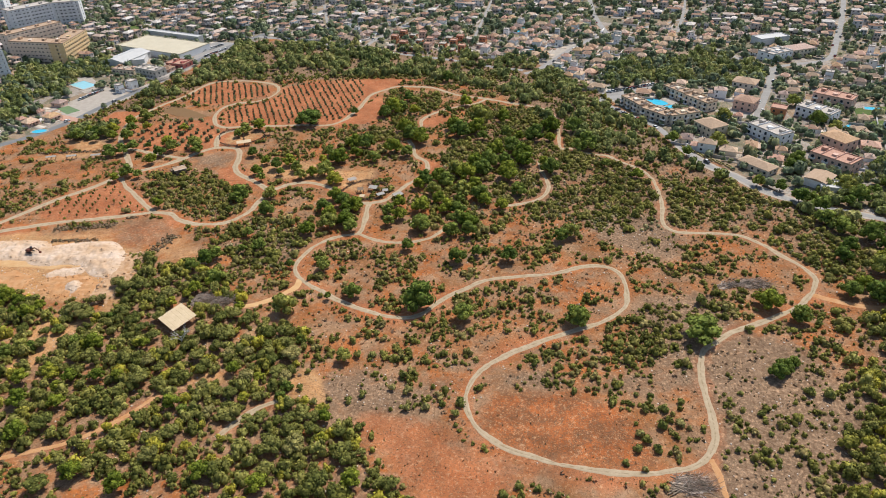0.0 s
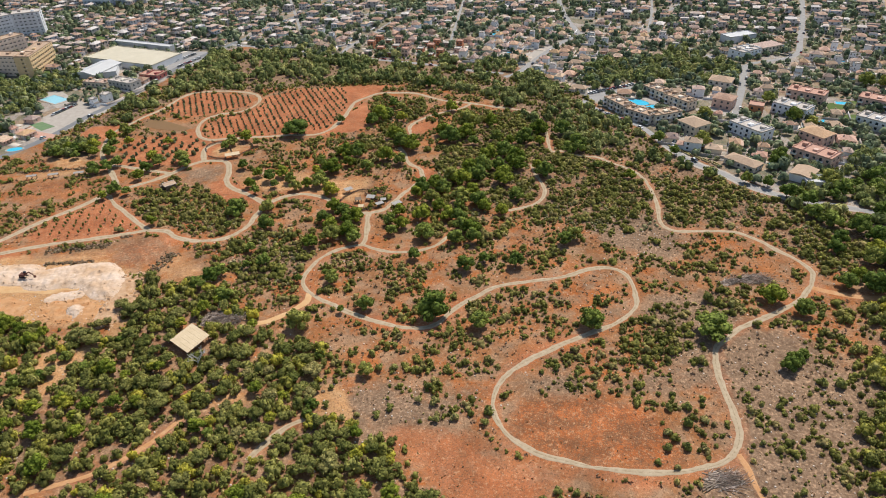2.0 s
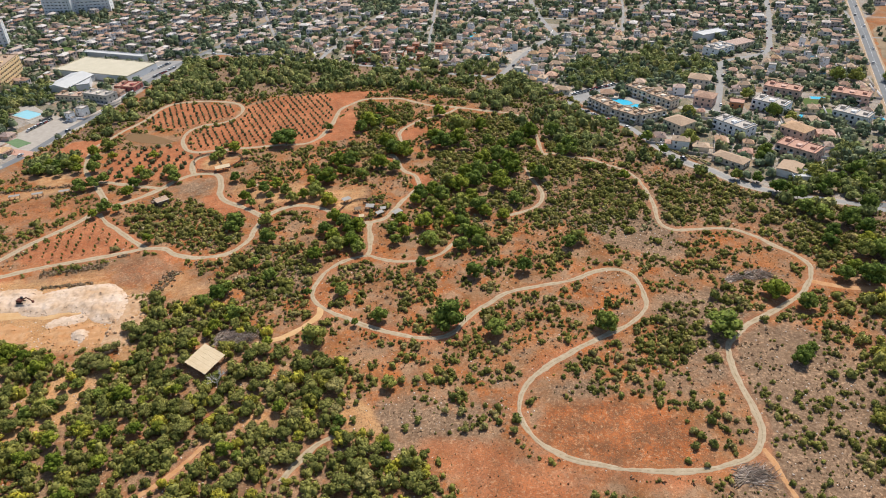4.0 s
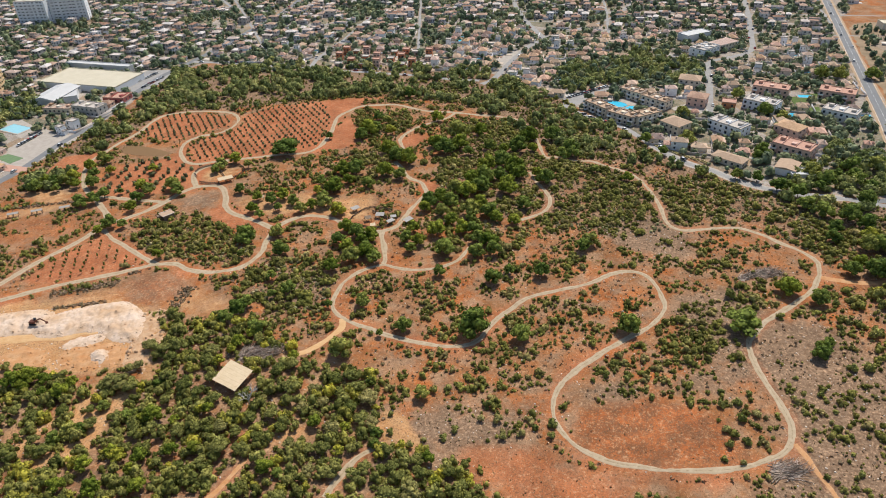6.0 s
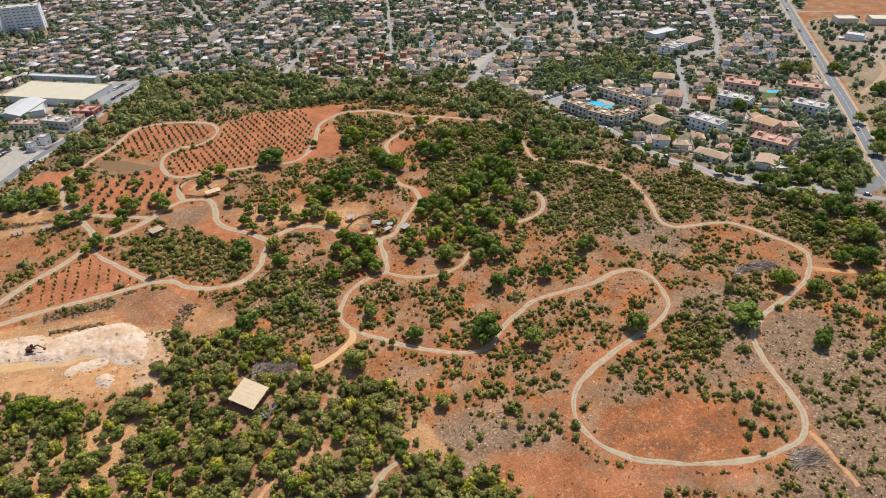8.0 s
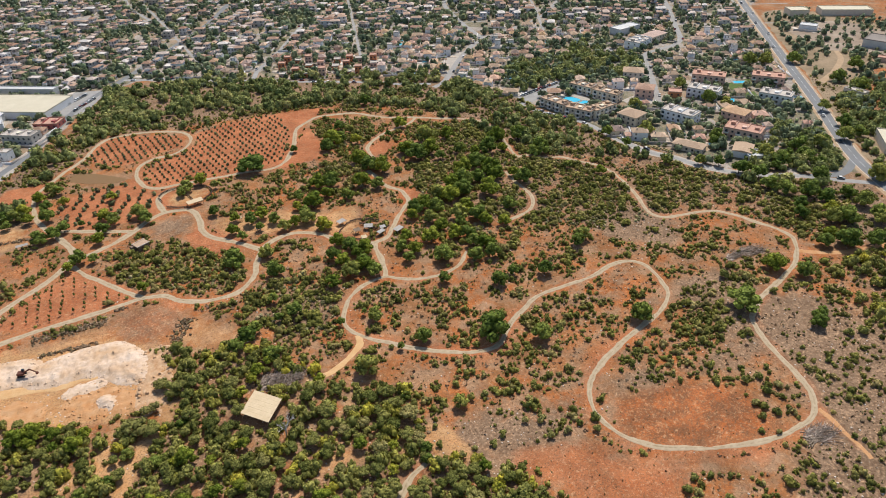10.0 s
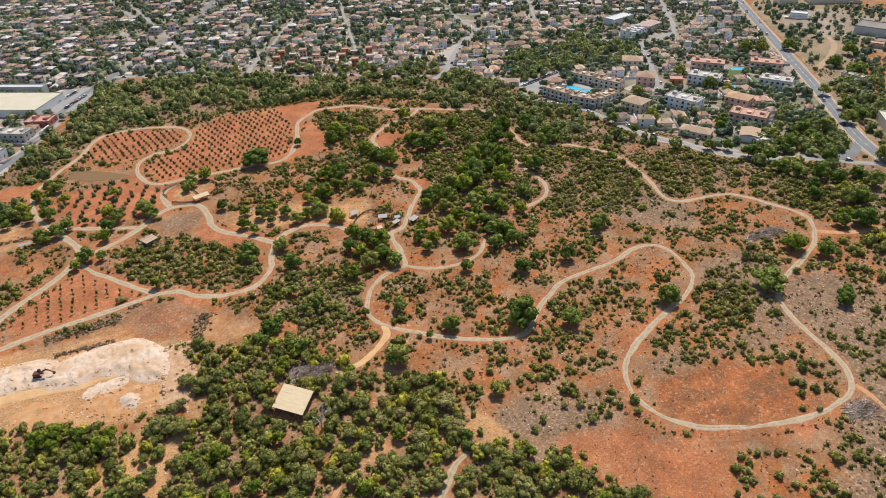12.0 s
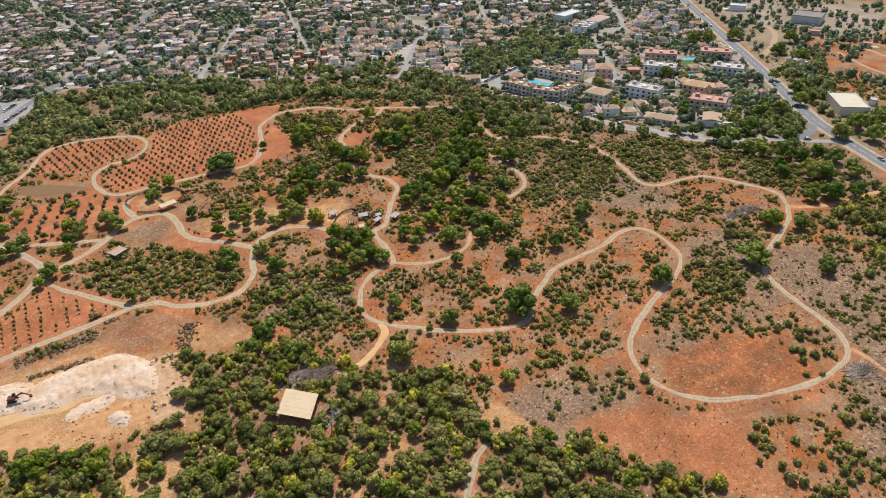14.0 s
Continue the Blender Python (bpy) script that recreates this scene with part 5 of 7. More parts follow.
def grow_woods():
    """Closed woodland: crowns side by side, with few gaps."""
    woods = [WOOD_WEST, WOOD_EAST, WOOD_LOW]
    x, y = scatter(-430, 340, -26, 390, 3.8, RNG)
    r = 1.3 + 2.3 * RNG.uniform(0, 1, len(x)) ** 1.3
    ok = any_of(x, y, woods) & inside(x, y, IN_SIGHT) & ~near_line(x, y, 1.2) & ~near_line(x, y, 0.6, BARE_LINES) & clear_of_trees(x, y, 0.8) & (patchy(x, y, 17, 3.0) > -0.34)
    ok &= ~any_of(x, y, [YARD, SHELTER_ROOM])
    stuff("woodland_trees", WILDS, x[ok], y[ok], r[ok], r[ok] * RNG.uniform(1.0, 1.5, ok.sum()), WOODS, "dense mixed green evergreen woodland", "woods")
    x, y = scatter(-430, 340, -26, 390, 3.0, RNG)
    ok = any_of(x, y, woods) & inside(x, y, IN_SIGHT) & ~near_line(x, y, 0.8) & clear_of_trees(x, y, 0.8) & ~near_line(x, y, -0.4, BARE_LINES) & ~any_of(x, y, [YARD, SHELTER_ROOM]) & (patchy(x, y, 9, 17.0) > -0.3)
    r = RNG.uniform(0.5, 1.5, ok.sum())
    stuff("undergrowth", FARS, x[ok], y[ok], r, r * 1.1, BUSH, "olive and brown undergrowth between trees", "bushes")
    belts = [BELT, BELT_WEST, BELT_EAST, EDGE, BELT_ROAD, GROVE, GROVE_WEST, GROVE_FAR]
    x, y = scatter(-546, 546, 260, 624, 5.0, RNG)
    r = 2.0 + 3.6 * RNG.uniform(0, 1, len(x)) ** 1.2
    ok = any_of(x, y, belts) & inside(x, y, IN_SIGHT) & ~near_line(x, y, 2.0) & clear_of_trees(x, y, 0.7) & (patchy(x, y, 18, 8.0) > np.where(any_of(x, y, [BELT_WEST, BELT_OPEN]), 0.06, np.where(inside(x, y, EDGE), -0.06, -0.24))) & ~any_of(x, y, OPEN_GROUND)
    stuff("woodland_belt", MIDS, x[ok], y[ok], r[ok], r[ok] * RNG.uniform(0.9, 1.35, ok.sum()), BELTLEAF, "dark green belt of pines below the town", "woods")
    x, y = scatter(-546, 546, 260, 560, 4.6, RNG)
    ok = any_of(x, y, belts[:5]) & inside(x, y, IN_SIGHT) & ~near_line(x, y, 1.2) & clear_of_trees(x, y, 0.9) & ~any_of(x, y, OPEN_GROUND) & (patchy(x, y, 12, 14.0) > -0.25)
    r = RNG.uniform(0.6, 1.7, ok.sum())
    stuff("belt_bushes", FARS, x[ok], y[ok], r, r * 1.1, BUSH, "olive-green undergrowth below pines", "bushes")


def grow_scrub():
    """Bushes all over the open hillside, in drifts."""
    keep_out = OPEN_GROUND + [WOOD_WEST, WOOD_EAST, WOOD_LOW]
    for name, protos, step, lo, hi, seed, cut, hgt, mat, label in (
            ("mastic_bushes", SCRUBS, 3.1, 0.8, 2.5, 1.0, 0.03, 1.0, BUSH, "dark olive-green mastic bushes in drifts"),
            ("low_bushes", SMALLS, 3.0, 0.4, 1.3, 1.0, -0.08, 1.0, BUSH, "low round green bushes on stony soil"),
            ("sere_shrubs", TUFTS, 3.3, 0.4, 1.1, 13.0, 0.0, 0.7, SERESHRUB, "low dry brown shrubs between green bushes"),
            ("dry_tufts", TUFTS, 2.3, 0.15, 0.42, 9.0, -0.12, 0.9, SERE, "small grey-brown and olive dry tufts")):
        x, y = scatter(-312, 325, 72, 498, step, RNG)
        out = [p for p in keep_out if p not in (LOOP_FLOOR, LOOP_APRON, HUT_YARD)] if hi < 0.6 else keep_out
        r = lo + (hi - lo) * RNG.uniform(0, 1, len(x)) ** 1.6
        grey = any_of(x, y, GREYS)
        thick = np.where(inside(x, y, WEST_BARE), -0.3, 0.0) + np.where(any_of(x, y, THICKETS), 0.42, np.where(inside(x, y, HEATH), 0.22, 0.04)) + patchy(x, y, 31, seed) * 0.6 + patchy(x, y, 9, seed + 20) * 0.95
        ok = (thick > cut + np.where(grey, 0.2 if hi > 2 else 0.06, 0)) & ~any_of(x, y, out) & ~near_line(x, y, 0.6 + 0.5 * hi) & clear_of_trees(x, y, 0.95) & ~inside(x, y, TOWN) & inside(x, y, IN_SIGHT)
        ok &= ~any_of(x, y, [LOOP_FLOOR, LOOP_APRON]) | (RNG.uniform(0, 1, len(x)) < 0.45)
        r *= np.where(any_of(x, y, THICKETS), 1.3, np.where(inside(x, y, HEATH), 1.2, 1.0)) if hi > 2 else 1.0
        stuff(name, protos, x[ok], y[ok], r[ok], r[ok] * hgt * RNG.uniform(0.85, 1.25, ok.sum()), mat, label, "bushes")


def grow_heath():
    """Low olive-grey heath that closes the ground between the larger bushes."""
    x, y = scatter(-200, 215, 205, 440, 2.7, RNG)
    ok = any_of(x, y, THICKETS + [HEATH]) & ~any_of(x, y, OPEN_GROUND) & ~near_line(x, y, 0.9) & ~inside(x, y, TOWN) & (patchy(x, y, 14, 31.0) > 0.05)
    r = RNG.uniform(0.5, 1.35, ok.sum())
    stuff("heath_shrubs", FARS, x[ok], y[ok], r, r * 0.85, HEATHLEAF, "low olive-grey heath between darker bushes", "bushes")


grow_woods()
grow_scrub()
grow_heath()


def rows_of(poly, way, across, along, r0, r1, keep, jitter=0.25):
    """Places in straight planted rows within a field."""
    d = np.array(way) / np.hypot(*way)
    s = np.array([d[1], -d[0]])
    p = np.asarray(poly)
    a, b = p @ s, p @ d
    u, v = np.meshgrid(np.arange(a.min(), a.max(), across), np.arange(b.min(), b.max(), along))
    xy = u.ravel()[:, None] * s + v.ravel()[:, None] * d + RNG.normal(0, jitter, (u.size, 2))
    ok = inside(xy[:, 0], xy[:, 1], poly) & ~near_line(xy[:, 0], xy[:, 1], 1.6) & (RNG.uniform(0, 1, len(xy)) < keep) & clear_of_trees(xy[:, 0], xy[:, 1], 1.0)
    xy = xy[ok]
    return xy[:, 0], xy[:, 1], RNG.uniform(r0, r1, len(xy))


for poly, way in ((VINES_EAST, (-0.335, 0.942)), (VINES_WEST, (-0.3, 0.953))):
    x, y, r = rows_of(poly, way, 4.0, 4.7, 0.85, 1.25, 0.96, 0.22)
    stuff("orchard_rows", SMALLS, x, y, r, r * 1.25, OLIVE, "rows of small round olive trees on red soil", "orchard")
x, y, r = rows_of(FIELD_OLIVE, (0.2, 0.97), 6.8, 4.6, 1.1, 2.1, 0.8, 0.5)
stuff("olive_saplings", SMALLS, x, y, r, r * 1.2, OLIVE, "rows of small young olive trees on red soil", "orchard")


def sapling():
    """A staked young fruit tree, thin and upright."""
    ob = new("sapling")
    shared("trunk", trunk_mesh(0.8, 0.05, 0), ob)
    shared("crown", mesh_np("crown", *cloud(RNG, [(0, 0, 0.7, 0.42), (0.16, 0.1, 1.0, 0.34)], 30, 0.15), OAK), ob)
    return tagged(ob, "thin young fruit tree in a red field", "sapling", "saplings in rows")


first = sapling()
x, y, r = rows_of(FIELD_TRIANGLE, (-0.09, 1.0), 4.6, 3.2, 0.85, 1.3, 0.72, 0.2)
for k in range(len(x)):
    m = Matrix.Translation((x[k], y[k], float(gz(x[k], y[k])))) @ Matrix.Rotation(RNG.uniform(0, 6), 4, "Z") @ Matrix.Diagonal((r[k], r[k], r[k] * 1.2, 1))
    if k == 0:
        first.matrix_basis = m
    else:
        copy_thing(first, m)


# ---- town: houses ----
DARKRED = grainy("dark_red_render", (0.36, 0.11, 0.10), (0.44, 0.16, 0.14), 0.4)
HOTELWALL = grainy("peach_render", (0.78, 0.63, 0.51), (0.84, 0.70, 0.58), 0.2)
BROWNROOF = grainy("weathered_roof", (0.22, 0.19, 0.165), (0.31, 0.27, 0.235), 0.1)


def hip_roof(bm, x0, y0, x1, y1, z, rise, over=0.45, gable=False):
    """A tiled roof with a fascia and eaves that stand out."""
    x0, y0, x1, y1 = x0 - over, y0 - over, x1 + over, y1 + over
    lo = [bm.verts.new((x, y, z - 0.12)) for x, y in ((x0, y0), (x1, y0), (x1, y1), (x0, y1))]
    hi = [bm.verts.new((x, y, z + 0.06)) for x, y in ((x0, y0), (x1, y0), (x1, y1), (x0, y1))]
    for i in range(4):
        bm.faces.new((lo[i], lo[(i + 1) % 4], hi[(i + 1) % 4], hi[i]))
    bm.faces.new(lo[::-1])
    if x1 - x0 >= y1 - y0:
        k = 0.0 if gable else (y1 - y0) / 2
        r = [bm.verts.new((x0 + k, (y0 + y1) / 2, z + rise)), bm.verts.new((x1 - k, (y0 + y1) / 2, z + rise))]
        bm.faces.new((hi[0], hi[1], r[1], r[0]))
        bm.faces.new((hi[1], hi[2], r[1]))
        bm.faces.new((hi[2], hi[3], r[0], r[1]))
        bm.faces.new((hi[3], hi[0], r[0]))
    else:
        k = 0.0 if gable else (x1 - x0) / 2
        r = [bm.verts.new(((x0 + x1) / 2, y0 + k, z + rise)), bm.verts.new(((x0 + x1) / 2, y1 - k, z + rise))]
        bm.faces.new((hi[1], hi[2], r[1], r[0]))
        bm.faces.new((hi[2], hi[3], r[1]))
        bm.faces.new((hi[3], hi[0], r[0], r[1]))
        bm.faces.new((hi[0], hi[1], r[0]))
    return bm


def flat_roof(bm, x0, y0, x1, y1, z):
    """A flat roof with a parapet round it."""
    box(x0 - 0.05, y0 - 0.05, z - 0.1, x1 + 0.05, y1 + 0.05, z + 0.1, bm)
    t = 0.25
    box(x0 - 0.08, y0 - 0.08, z + 0.1, x1 + 0.08, y0 + t, z + 0.6, bm)
    box(x0 - 0.08, y1 - t, z + 0.1, x1 + 0.08, y1 + 0.08, z + 0.6, bm)
    box(x0 - 0.08, y0 + t, z + 0.1, x0 + t, y1 - t, z + 0.6, bm)
    box(x1 - t, y0 + t, z + 0.1, x1 + 0.08, y1 - t, z + 0.6, bm)
    return bm


def window_data(name, w, h, mat=None):
    """A window: a dark pane in a raised frame, facing -y."""
    bm = bmesh.new()
    box(-w / 2, -0.03, 0, w / 2, 0.12, h, bm)
    me = bpy.data.meshes.new(name)
    bm.to_mesh(me)
    bm.free()
    me.materials.append(mat or GLASS)
    return me


WINDOW, TALL_WINDOW, DOOR = window_data("window", 1.3, 1.3), window_data("window", 1.5, 2.1), window_data("door", 1.0, 2.1, WOOD)
CHIMNEY = box_mesh("chimney", CREAM, -0.35, -0.35, -0.6, 0.35, 0.35, 1.3)
CHIMNEY_CAP = box_mesh("cap", TILES, -0.5, -0.5, 1.3, 0.5, 0.5, 1.45)
SIDES = {"s": 0, "e": 90, "n": 180, "w": 270}


def wall_pose(side, along, out, z):
    return pose(0, 0, 0, 0, 0, SIDES[side]) @ pose(along, -out, z)


def villa(w, d, floors, wall, roof, flat=False, wing=None, porch=False, label=""):
    """A detached house round its own origin, front to -y."""
    ob = new("villa")
    h = 2.7 * floors + 0.1
    part("wall", box(-w / 2, -d / 2, -0.3, w / 2, d / 2, h), wall, ob)
    bm = bmesh.new()
    part("roof", flat_roof(bm, -w / 2, -d / 2, w / 2, d / 2, h) if flat else hip_roof(bm, -w / 2, -d / 2, w / 2, d / 2, h, min(w, d) * 0.2), roof, ob)
    if wing:
        x0, y0, x1, y1, fl = wing
        part("wing", box(x0, y0, -0.3, x1, y1, 2.65 * fl), wall, ob)
        bm = bmesh.new()
        part("wing_roof", flat_roof(bm, x0, y0, x1, y1, 2.65 * fl) if flat else hip_roof(bm, x0, y0, x1, y1, 2.65 * fl, 1.3), roof, ob)
    if porch:
        bm = box(-w / 2 + 0.3, -d / 2 - 2.6, 2.5, w / 2 - 0.6, -d / 2 + 0.1, 2.7)
        for k in range(3):
            x = -w / 2 + 0.5 + k * (w - 1.6) / 2
            box(x, -d / 2 - 2.5, -0.2, x + 0.25, -d / 2 - 2.25, 2.5, bm)
        part("porch", bm, roof if not flat else wall, ob)
    for f in range(floors):
        for k in range(2):
            for side, half, span in (("s", d / 2, w),) + ((("n", d / 2, w),) if k == 0 else ()):
                if f == 0 and side == "s" and k == 0:
                    shared("door", DOOR, ob, wall_pose("s", 0.0, half, 0.1))
                shared("window", WINDOW, ob, wall_pose(side, (k - 0.5) * span * 0.56, half, 0.9 + 2.7 * f))
    shared("window", WINDOW, ob, wall_pose("e", 0.4, w / 2, 0.9))
    shared("window", WINDOW, ob, wall_pose("w", -0.4, w / 2, 0.9))
    shared("cap", CHIMNEY_CAP, shared("chimney", CHIMNEY, ob, pose(w * 0.22, d * 0.12, h + 0.75)))
    return tagged(ob, label, "house", "villas of the town")


VILLAS = [
    villa(13, 9.5, 1, CREAM, TILES, wing=(1.5, -8.5, 6.0, -4.7, 1), label="low cream villa with a faded tiled hip roof"),
    villa(11, 8.5, 2, WHITE, TILES, wing=(5.4, -3.5, 10, 3, 1), label="two-storey white villa with a faded tiled roof"),
    villa(12, 9, 1, CREAM, TILES, porch=True, label="cream villa with a tiled hip roof and porch"),
    villa(14, 9.5, 1, WHITE, TILES, porch=True, wing=(-11.5, -3, -6.9, 3.5, 1), label="long white villa with a tiled roof and porch"),
    villa(10, 9, 2, WHITE, FLATROOF, flat=True, wing=(4.9, -4, 9, 2.5, 1), label="white cubic villa with a flat roof"),
    villa(11, 8, 1, CREAM, REDTILES, wing=(-5.5, 3.9, -1, 8, 1), label="cream house with a reddish tiled roof"),
    villa(15, 9, 1, CREAM, TANTILES, wing=(-7.5, -8.5, -2.5, -4.4, 1), label="cream bungalow with a tan tiled roof"),
    villa(12, 10, 1, PINK, TILES, porch=True, label="pinkish rendered villa with a tiled hip roof"),
]
VILLA_USED = [False] * len(VILLAS)
BUILT = []       # centre and reach of every building


def put_villa(k, x, y, angle, s=1.0):
    m = pose(x, y, 0, 0, 0, angle) @ Matrix.Diagonal((s, s, 1, 1))
    if VILLA_USED[k]:
        copy_thing(VILLAS[k], m)
    else:
        VILLA_USED[k] = True
        VILLAS[k].matrix_basis = m
    BUILT.append((x, y, 7.5))


def block(p0, p1, depth, floors, wall, roof, label, name="apartment_block", balcony=0, storey=3.0, bay=3.4, tiled=False, panes=True, group="", banded=False):
    """A long building whose front stands on the line p0 to p1; it reaches back by depth."""
    (xa, ya), (xb, yb) = p0, p1
    L = math.hypot(xb - xa, yb - ya)
    ob = new(name)
    ob.matrix_basis = pose(xa, ya, 0, 0, 0, math.degrees(math.atan2(yb - ya, xb - xa)))
    h = floors * storey + 0.3
    part("wall", box(0, 0, -0.3, L, depth, h), wall, ob)
    bm = bmesh.new()
    part("roof", hip_roof(bm, 0, 0, L, depth, h, depth * (0.2 if panes else 0.07), gable=not panes) if tiled else flat_roof(bm, 0, 0, L, depth, h), roof, ob)
    if panes and not tiled and depth > 8:
        heads = max(1, int(L / (11 if banded else 6)))
        for k in range(heads):
            x, y, tall = (k + 0.5) * L / heads, depth * (0.5, 0.3, 0.42)[k % 3], (1.9, 1.1, 1.5)[k % 3]
            part("stair_head", box(x - 1.3, y, h, x + 1.3, y + 2.6, h + tall), wall if k % 2 else roof, ob)
            if not banded:
                part("roof_wall", box(x + 1.9, 0.3, h, x + 2.1, depth - 0.3, h + 0.9), wall, ob)
    n = max(1, int(L / bay))
    if banded:
        for f in range(floors):
            z = 0.3 + storey * f
            part("window_band", box(0.5, -0.04, z + 1.35, L - 0.5, 0.12, z + 2.15), GLASS, ob, "dark glazed doors of one floor")
            bm = box(0, -0.55, z - 0.15, L, 0, z)
            box(0, -0.55, z, L, -0.45, z + 0.9, bm)
            part("balcony", bm, wall, ob)
            for side in (0, 1):
                shared("window", WINDOW, ob, pose(L if side else 0, depth * 0.5, z + 0.6, 0, 0, 90 if side else 270))
        for k in range(n + 1):
            x, half = min(max(0.8, L * k / n), L - 0.8), (0.8, 1.2)[k % 2]
            part("pier", box(x - half, -0.09 - 0.02 * (k % 2), 0, x + half, 0.02, h - 0.1), wall, ob)
    elif panes:
        for f in range(floors):
            for k in range(n):
                x = (k + 0.5) * L / n
                shared("window", TALL_WINDOW if balcony and k % balcony == 0 else WINDOW, ob, pose(x, 0, 0.3 + storey * f + (0 if balcony and k % balcony == 0 else 0.6)))
                if balcony and k % balcony == 0:
                    shared("balcony", BALCONY, ob, pose(x, 0, 0.15 + storey * f))
            for side in (0, 1):
                for k in range(2):
                    y = depth * (0.3 + 0.4 * k)
                    shared("window", WINDOW, ob, pose(L if side else 0, y, 0.9 + storey * f, 0, 0, 90 if side else 270))
    c, s = (xb - xa) / L, (yb - ya) / L
    for u in np.arange(0, L + 0.1, max(4.0, depth / 2)):
        BUILT.append((xa + c * u - s * depth / 2, ya + s * u + c * depth / 2, depth / 2 + 2.5))
    return tagged(ob, label, "building", group)


bm = box(-1.5, -1.3, 0, 1.5, 0.0, 0.15)
box(-1.5, -1.3, 0.15, 1.5, -1.2, 1.05, bm)
box(-1.5, -1.2, 0.15, -1.4, 0, 1.05, bm)
box(1.4, -1.2, 0.15, 1.5, 0, 1.05, bm)
BALCONY = bpy.data.meshes.new("balcony")
bm.to_mesh(BALCONY)
bm.free()
BALCONY.materials.append(WHITE)


def two(points):
    return points[0], points[1]


block(*two([(172.4, 373.4), (182.7, 353.2)]), 12, 2, WHITE, FLATROOF, "white two-storey apartment block with small windows", balcony=3)
block(*two([(190.5, 332.4), (203.4, 314.8)]), 13, 2, PINK, REDTILES, "dusky pink two-storey apartment block with red roof terraces", balcony=2)
block(*two([(212.5, 400.7), (225.8, 383.4)]), 12, 2, WHITE, FLATROOF, "white two-storey block with dark stair bays", balcony=3)
block(*two([(251.8, 373.1), (264.3, 356.5)]), 12, 2, WHITE, FLATROOF, "white two-storey block with dark stair bays", balcony=3)
block(*two([(233.0, 423.0), (250.2, 407.1)]), 12, 2, PINK, REDTILES, "pink apartment row with red tiled roofs", balcony=2)
block(*two([(271.2, 403.8), (287.6, 388.4)]), 12, 2, PINK, REDTILES, "pink apartment row with red tiled roofs", balcony=2)
block(*two([(207.1, 356.1), (214.3, 342.7)]), 12, 2, PINK, TILES, "pink house behind a longer block with tiled roof", tiled=True)
for pts in ([(108.1, 423.9), (116.2, 404.8)], [(115.8, 401.8), (127.7, 386.8)], [(131.3, 386.9), (150.4, 392.9)], [(140.7, 442.8), (149.9, 426.3)], [(149.7, 424.1), (159.4, 407.2)]):
    block(*two(pts), 9, 2, CREAM, TANTILES, "tan holiday apartment block round a blue pool", balcony=2, storey=2.75, group="holiday apartments")
block(*two([(142.2, 378.3), (148.3, 365.6)]), 13, 2, CREAM, TANTILES, "cream house with a broad tan tiled roof", tiled=True, name="villa")
block(*two([(151.7, 330.0), (162.0, 315.2)]), 9, 1, CREAM, TANTILES, "long cream bungalow with an orange-tan roof", tiled=True, name="villa")
block(*two([(176.6, 306.4), (183.8, 298.8)]), 13, 1, WHITE, TANTILES, "white hall with a low tan tiled roof", tiled=True, storey=4, name="hall", panes=False)
block(*two([(181.0, 296.7), (192.8, 293.8)]), 9, 1, WHITE, SHEETGREY, "open shed with a pale flat roof", storey=3, name="shed", panes=False)
block(*two([(189.4, 448.2), (201.7, 439.9)]), 12, 2, CREAM, TANTILES, "cream house with a tan tiled roof", tiled=True, name="villa")
block(*two([(178.0, 413.2), (187.4, 405.2)]), 12, 2, PINK, TILES, "pinkish house beside the street", tiled=True, name="villa")
block(*two([(195.4, 397.9), (202.9, 393.2)]), 8, 2, ORANGE, REDTILES, "small red-orange house with stepped terraces", name="villa")
block(*two([(240.4, 506.3), (259.8, 516.8)]), 14, 2, WHITE, FLATROOF, "white flat-roofed school building", bay=4)
block(*two([(259.8, 516.8), (280.7, 524.6)]), 12, 2, CREAM, TILES, "cream building with tiled roof beside the school", tiled=True)
block(*two([(249.1, 551.4), (275.7, 559.8)]), 12, 1, WHITE, SHEETGREY, "hall with a pale blue-grey sheet roof", storey=5, panes=False, name="hall")
block(*two([(-293.1, 566.6), (-227.7, 536.2)]), 35, 1, WHITE, SHEET, "large store with a cream flat sheet roof", storey=4.6, bay=6, name="warehouse", panes=False)
block(*two([(-284.7, 522.6), (-265.8, 516.5)]), 32, 1, SHEETGREY, SHEETGREY, "white gabled warehouse with ribbed walls", storey=4.8, name="warehouse", panes=False, tiled=True)
block(*two([(-261.9, 523.5), (-252.7, 525.8)]), 18, 1, WHITE, SHEETGREY, "low white shed beside a warehouse", storey=4, name="shed", panes=False)
block(*two([(-233.2, 519.5), (-217.4, 514.1)]), 12, 1, DARKRED, REDTILES, "dark red low building beside a car park", name="shop")
block(*two([(-248.6, 498.6), (-228.5, 488.1)]), 10, 2, CREAM, FLATROOF, "cream two-storey building with arched windows", name="shop")
block(*two([(-271.4, 506.8), (-251.3, 500.4)]), 9, 1, CREAM, TILES, "low cream building with a terrace", name="shop")
block(*two([(-285.4, 612.6), (-229.0, 586.6)]), 6.5, 1, SHEETGREY, SHEETGREY, "long low grey annex of a store", storey=5, name="shed", panes=False)
block(*two([(-370.9, 543.9), (-324.5, 535.5)]), 13, 5, HOTELWALL, TANTILES, "five-storey cream and ochre hotel wing", bay=3.6, storey=3.1, banded=True, name="hotel", group="hotel wings")
block(*two([(-320.4, 535.3), (-322.0, 578.5)]), 12, 5, OCHRE, TANTILES, "five-storey ochre hotel wing beside a lawn", storey=3.07, bay=3.6, banded=True, name="hotel", group="hotel wings")
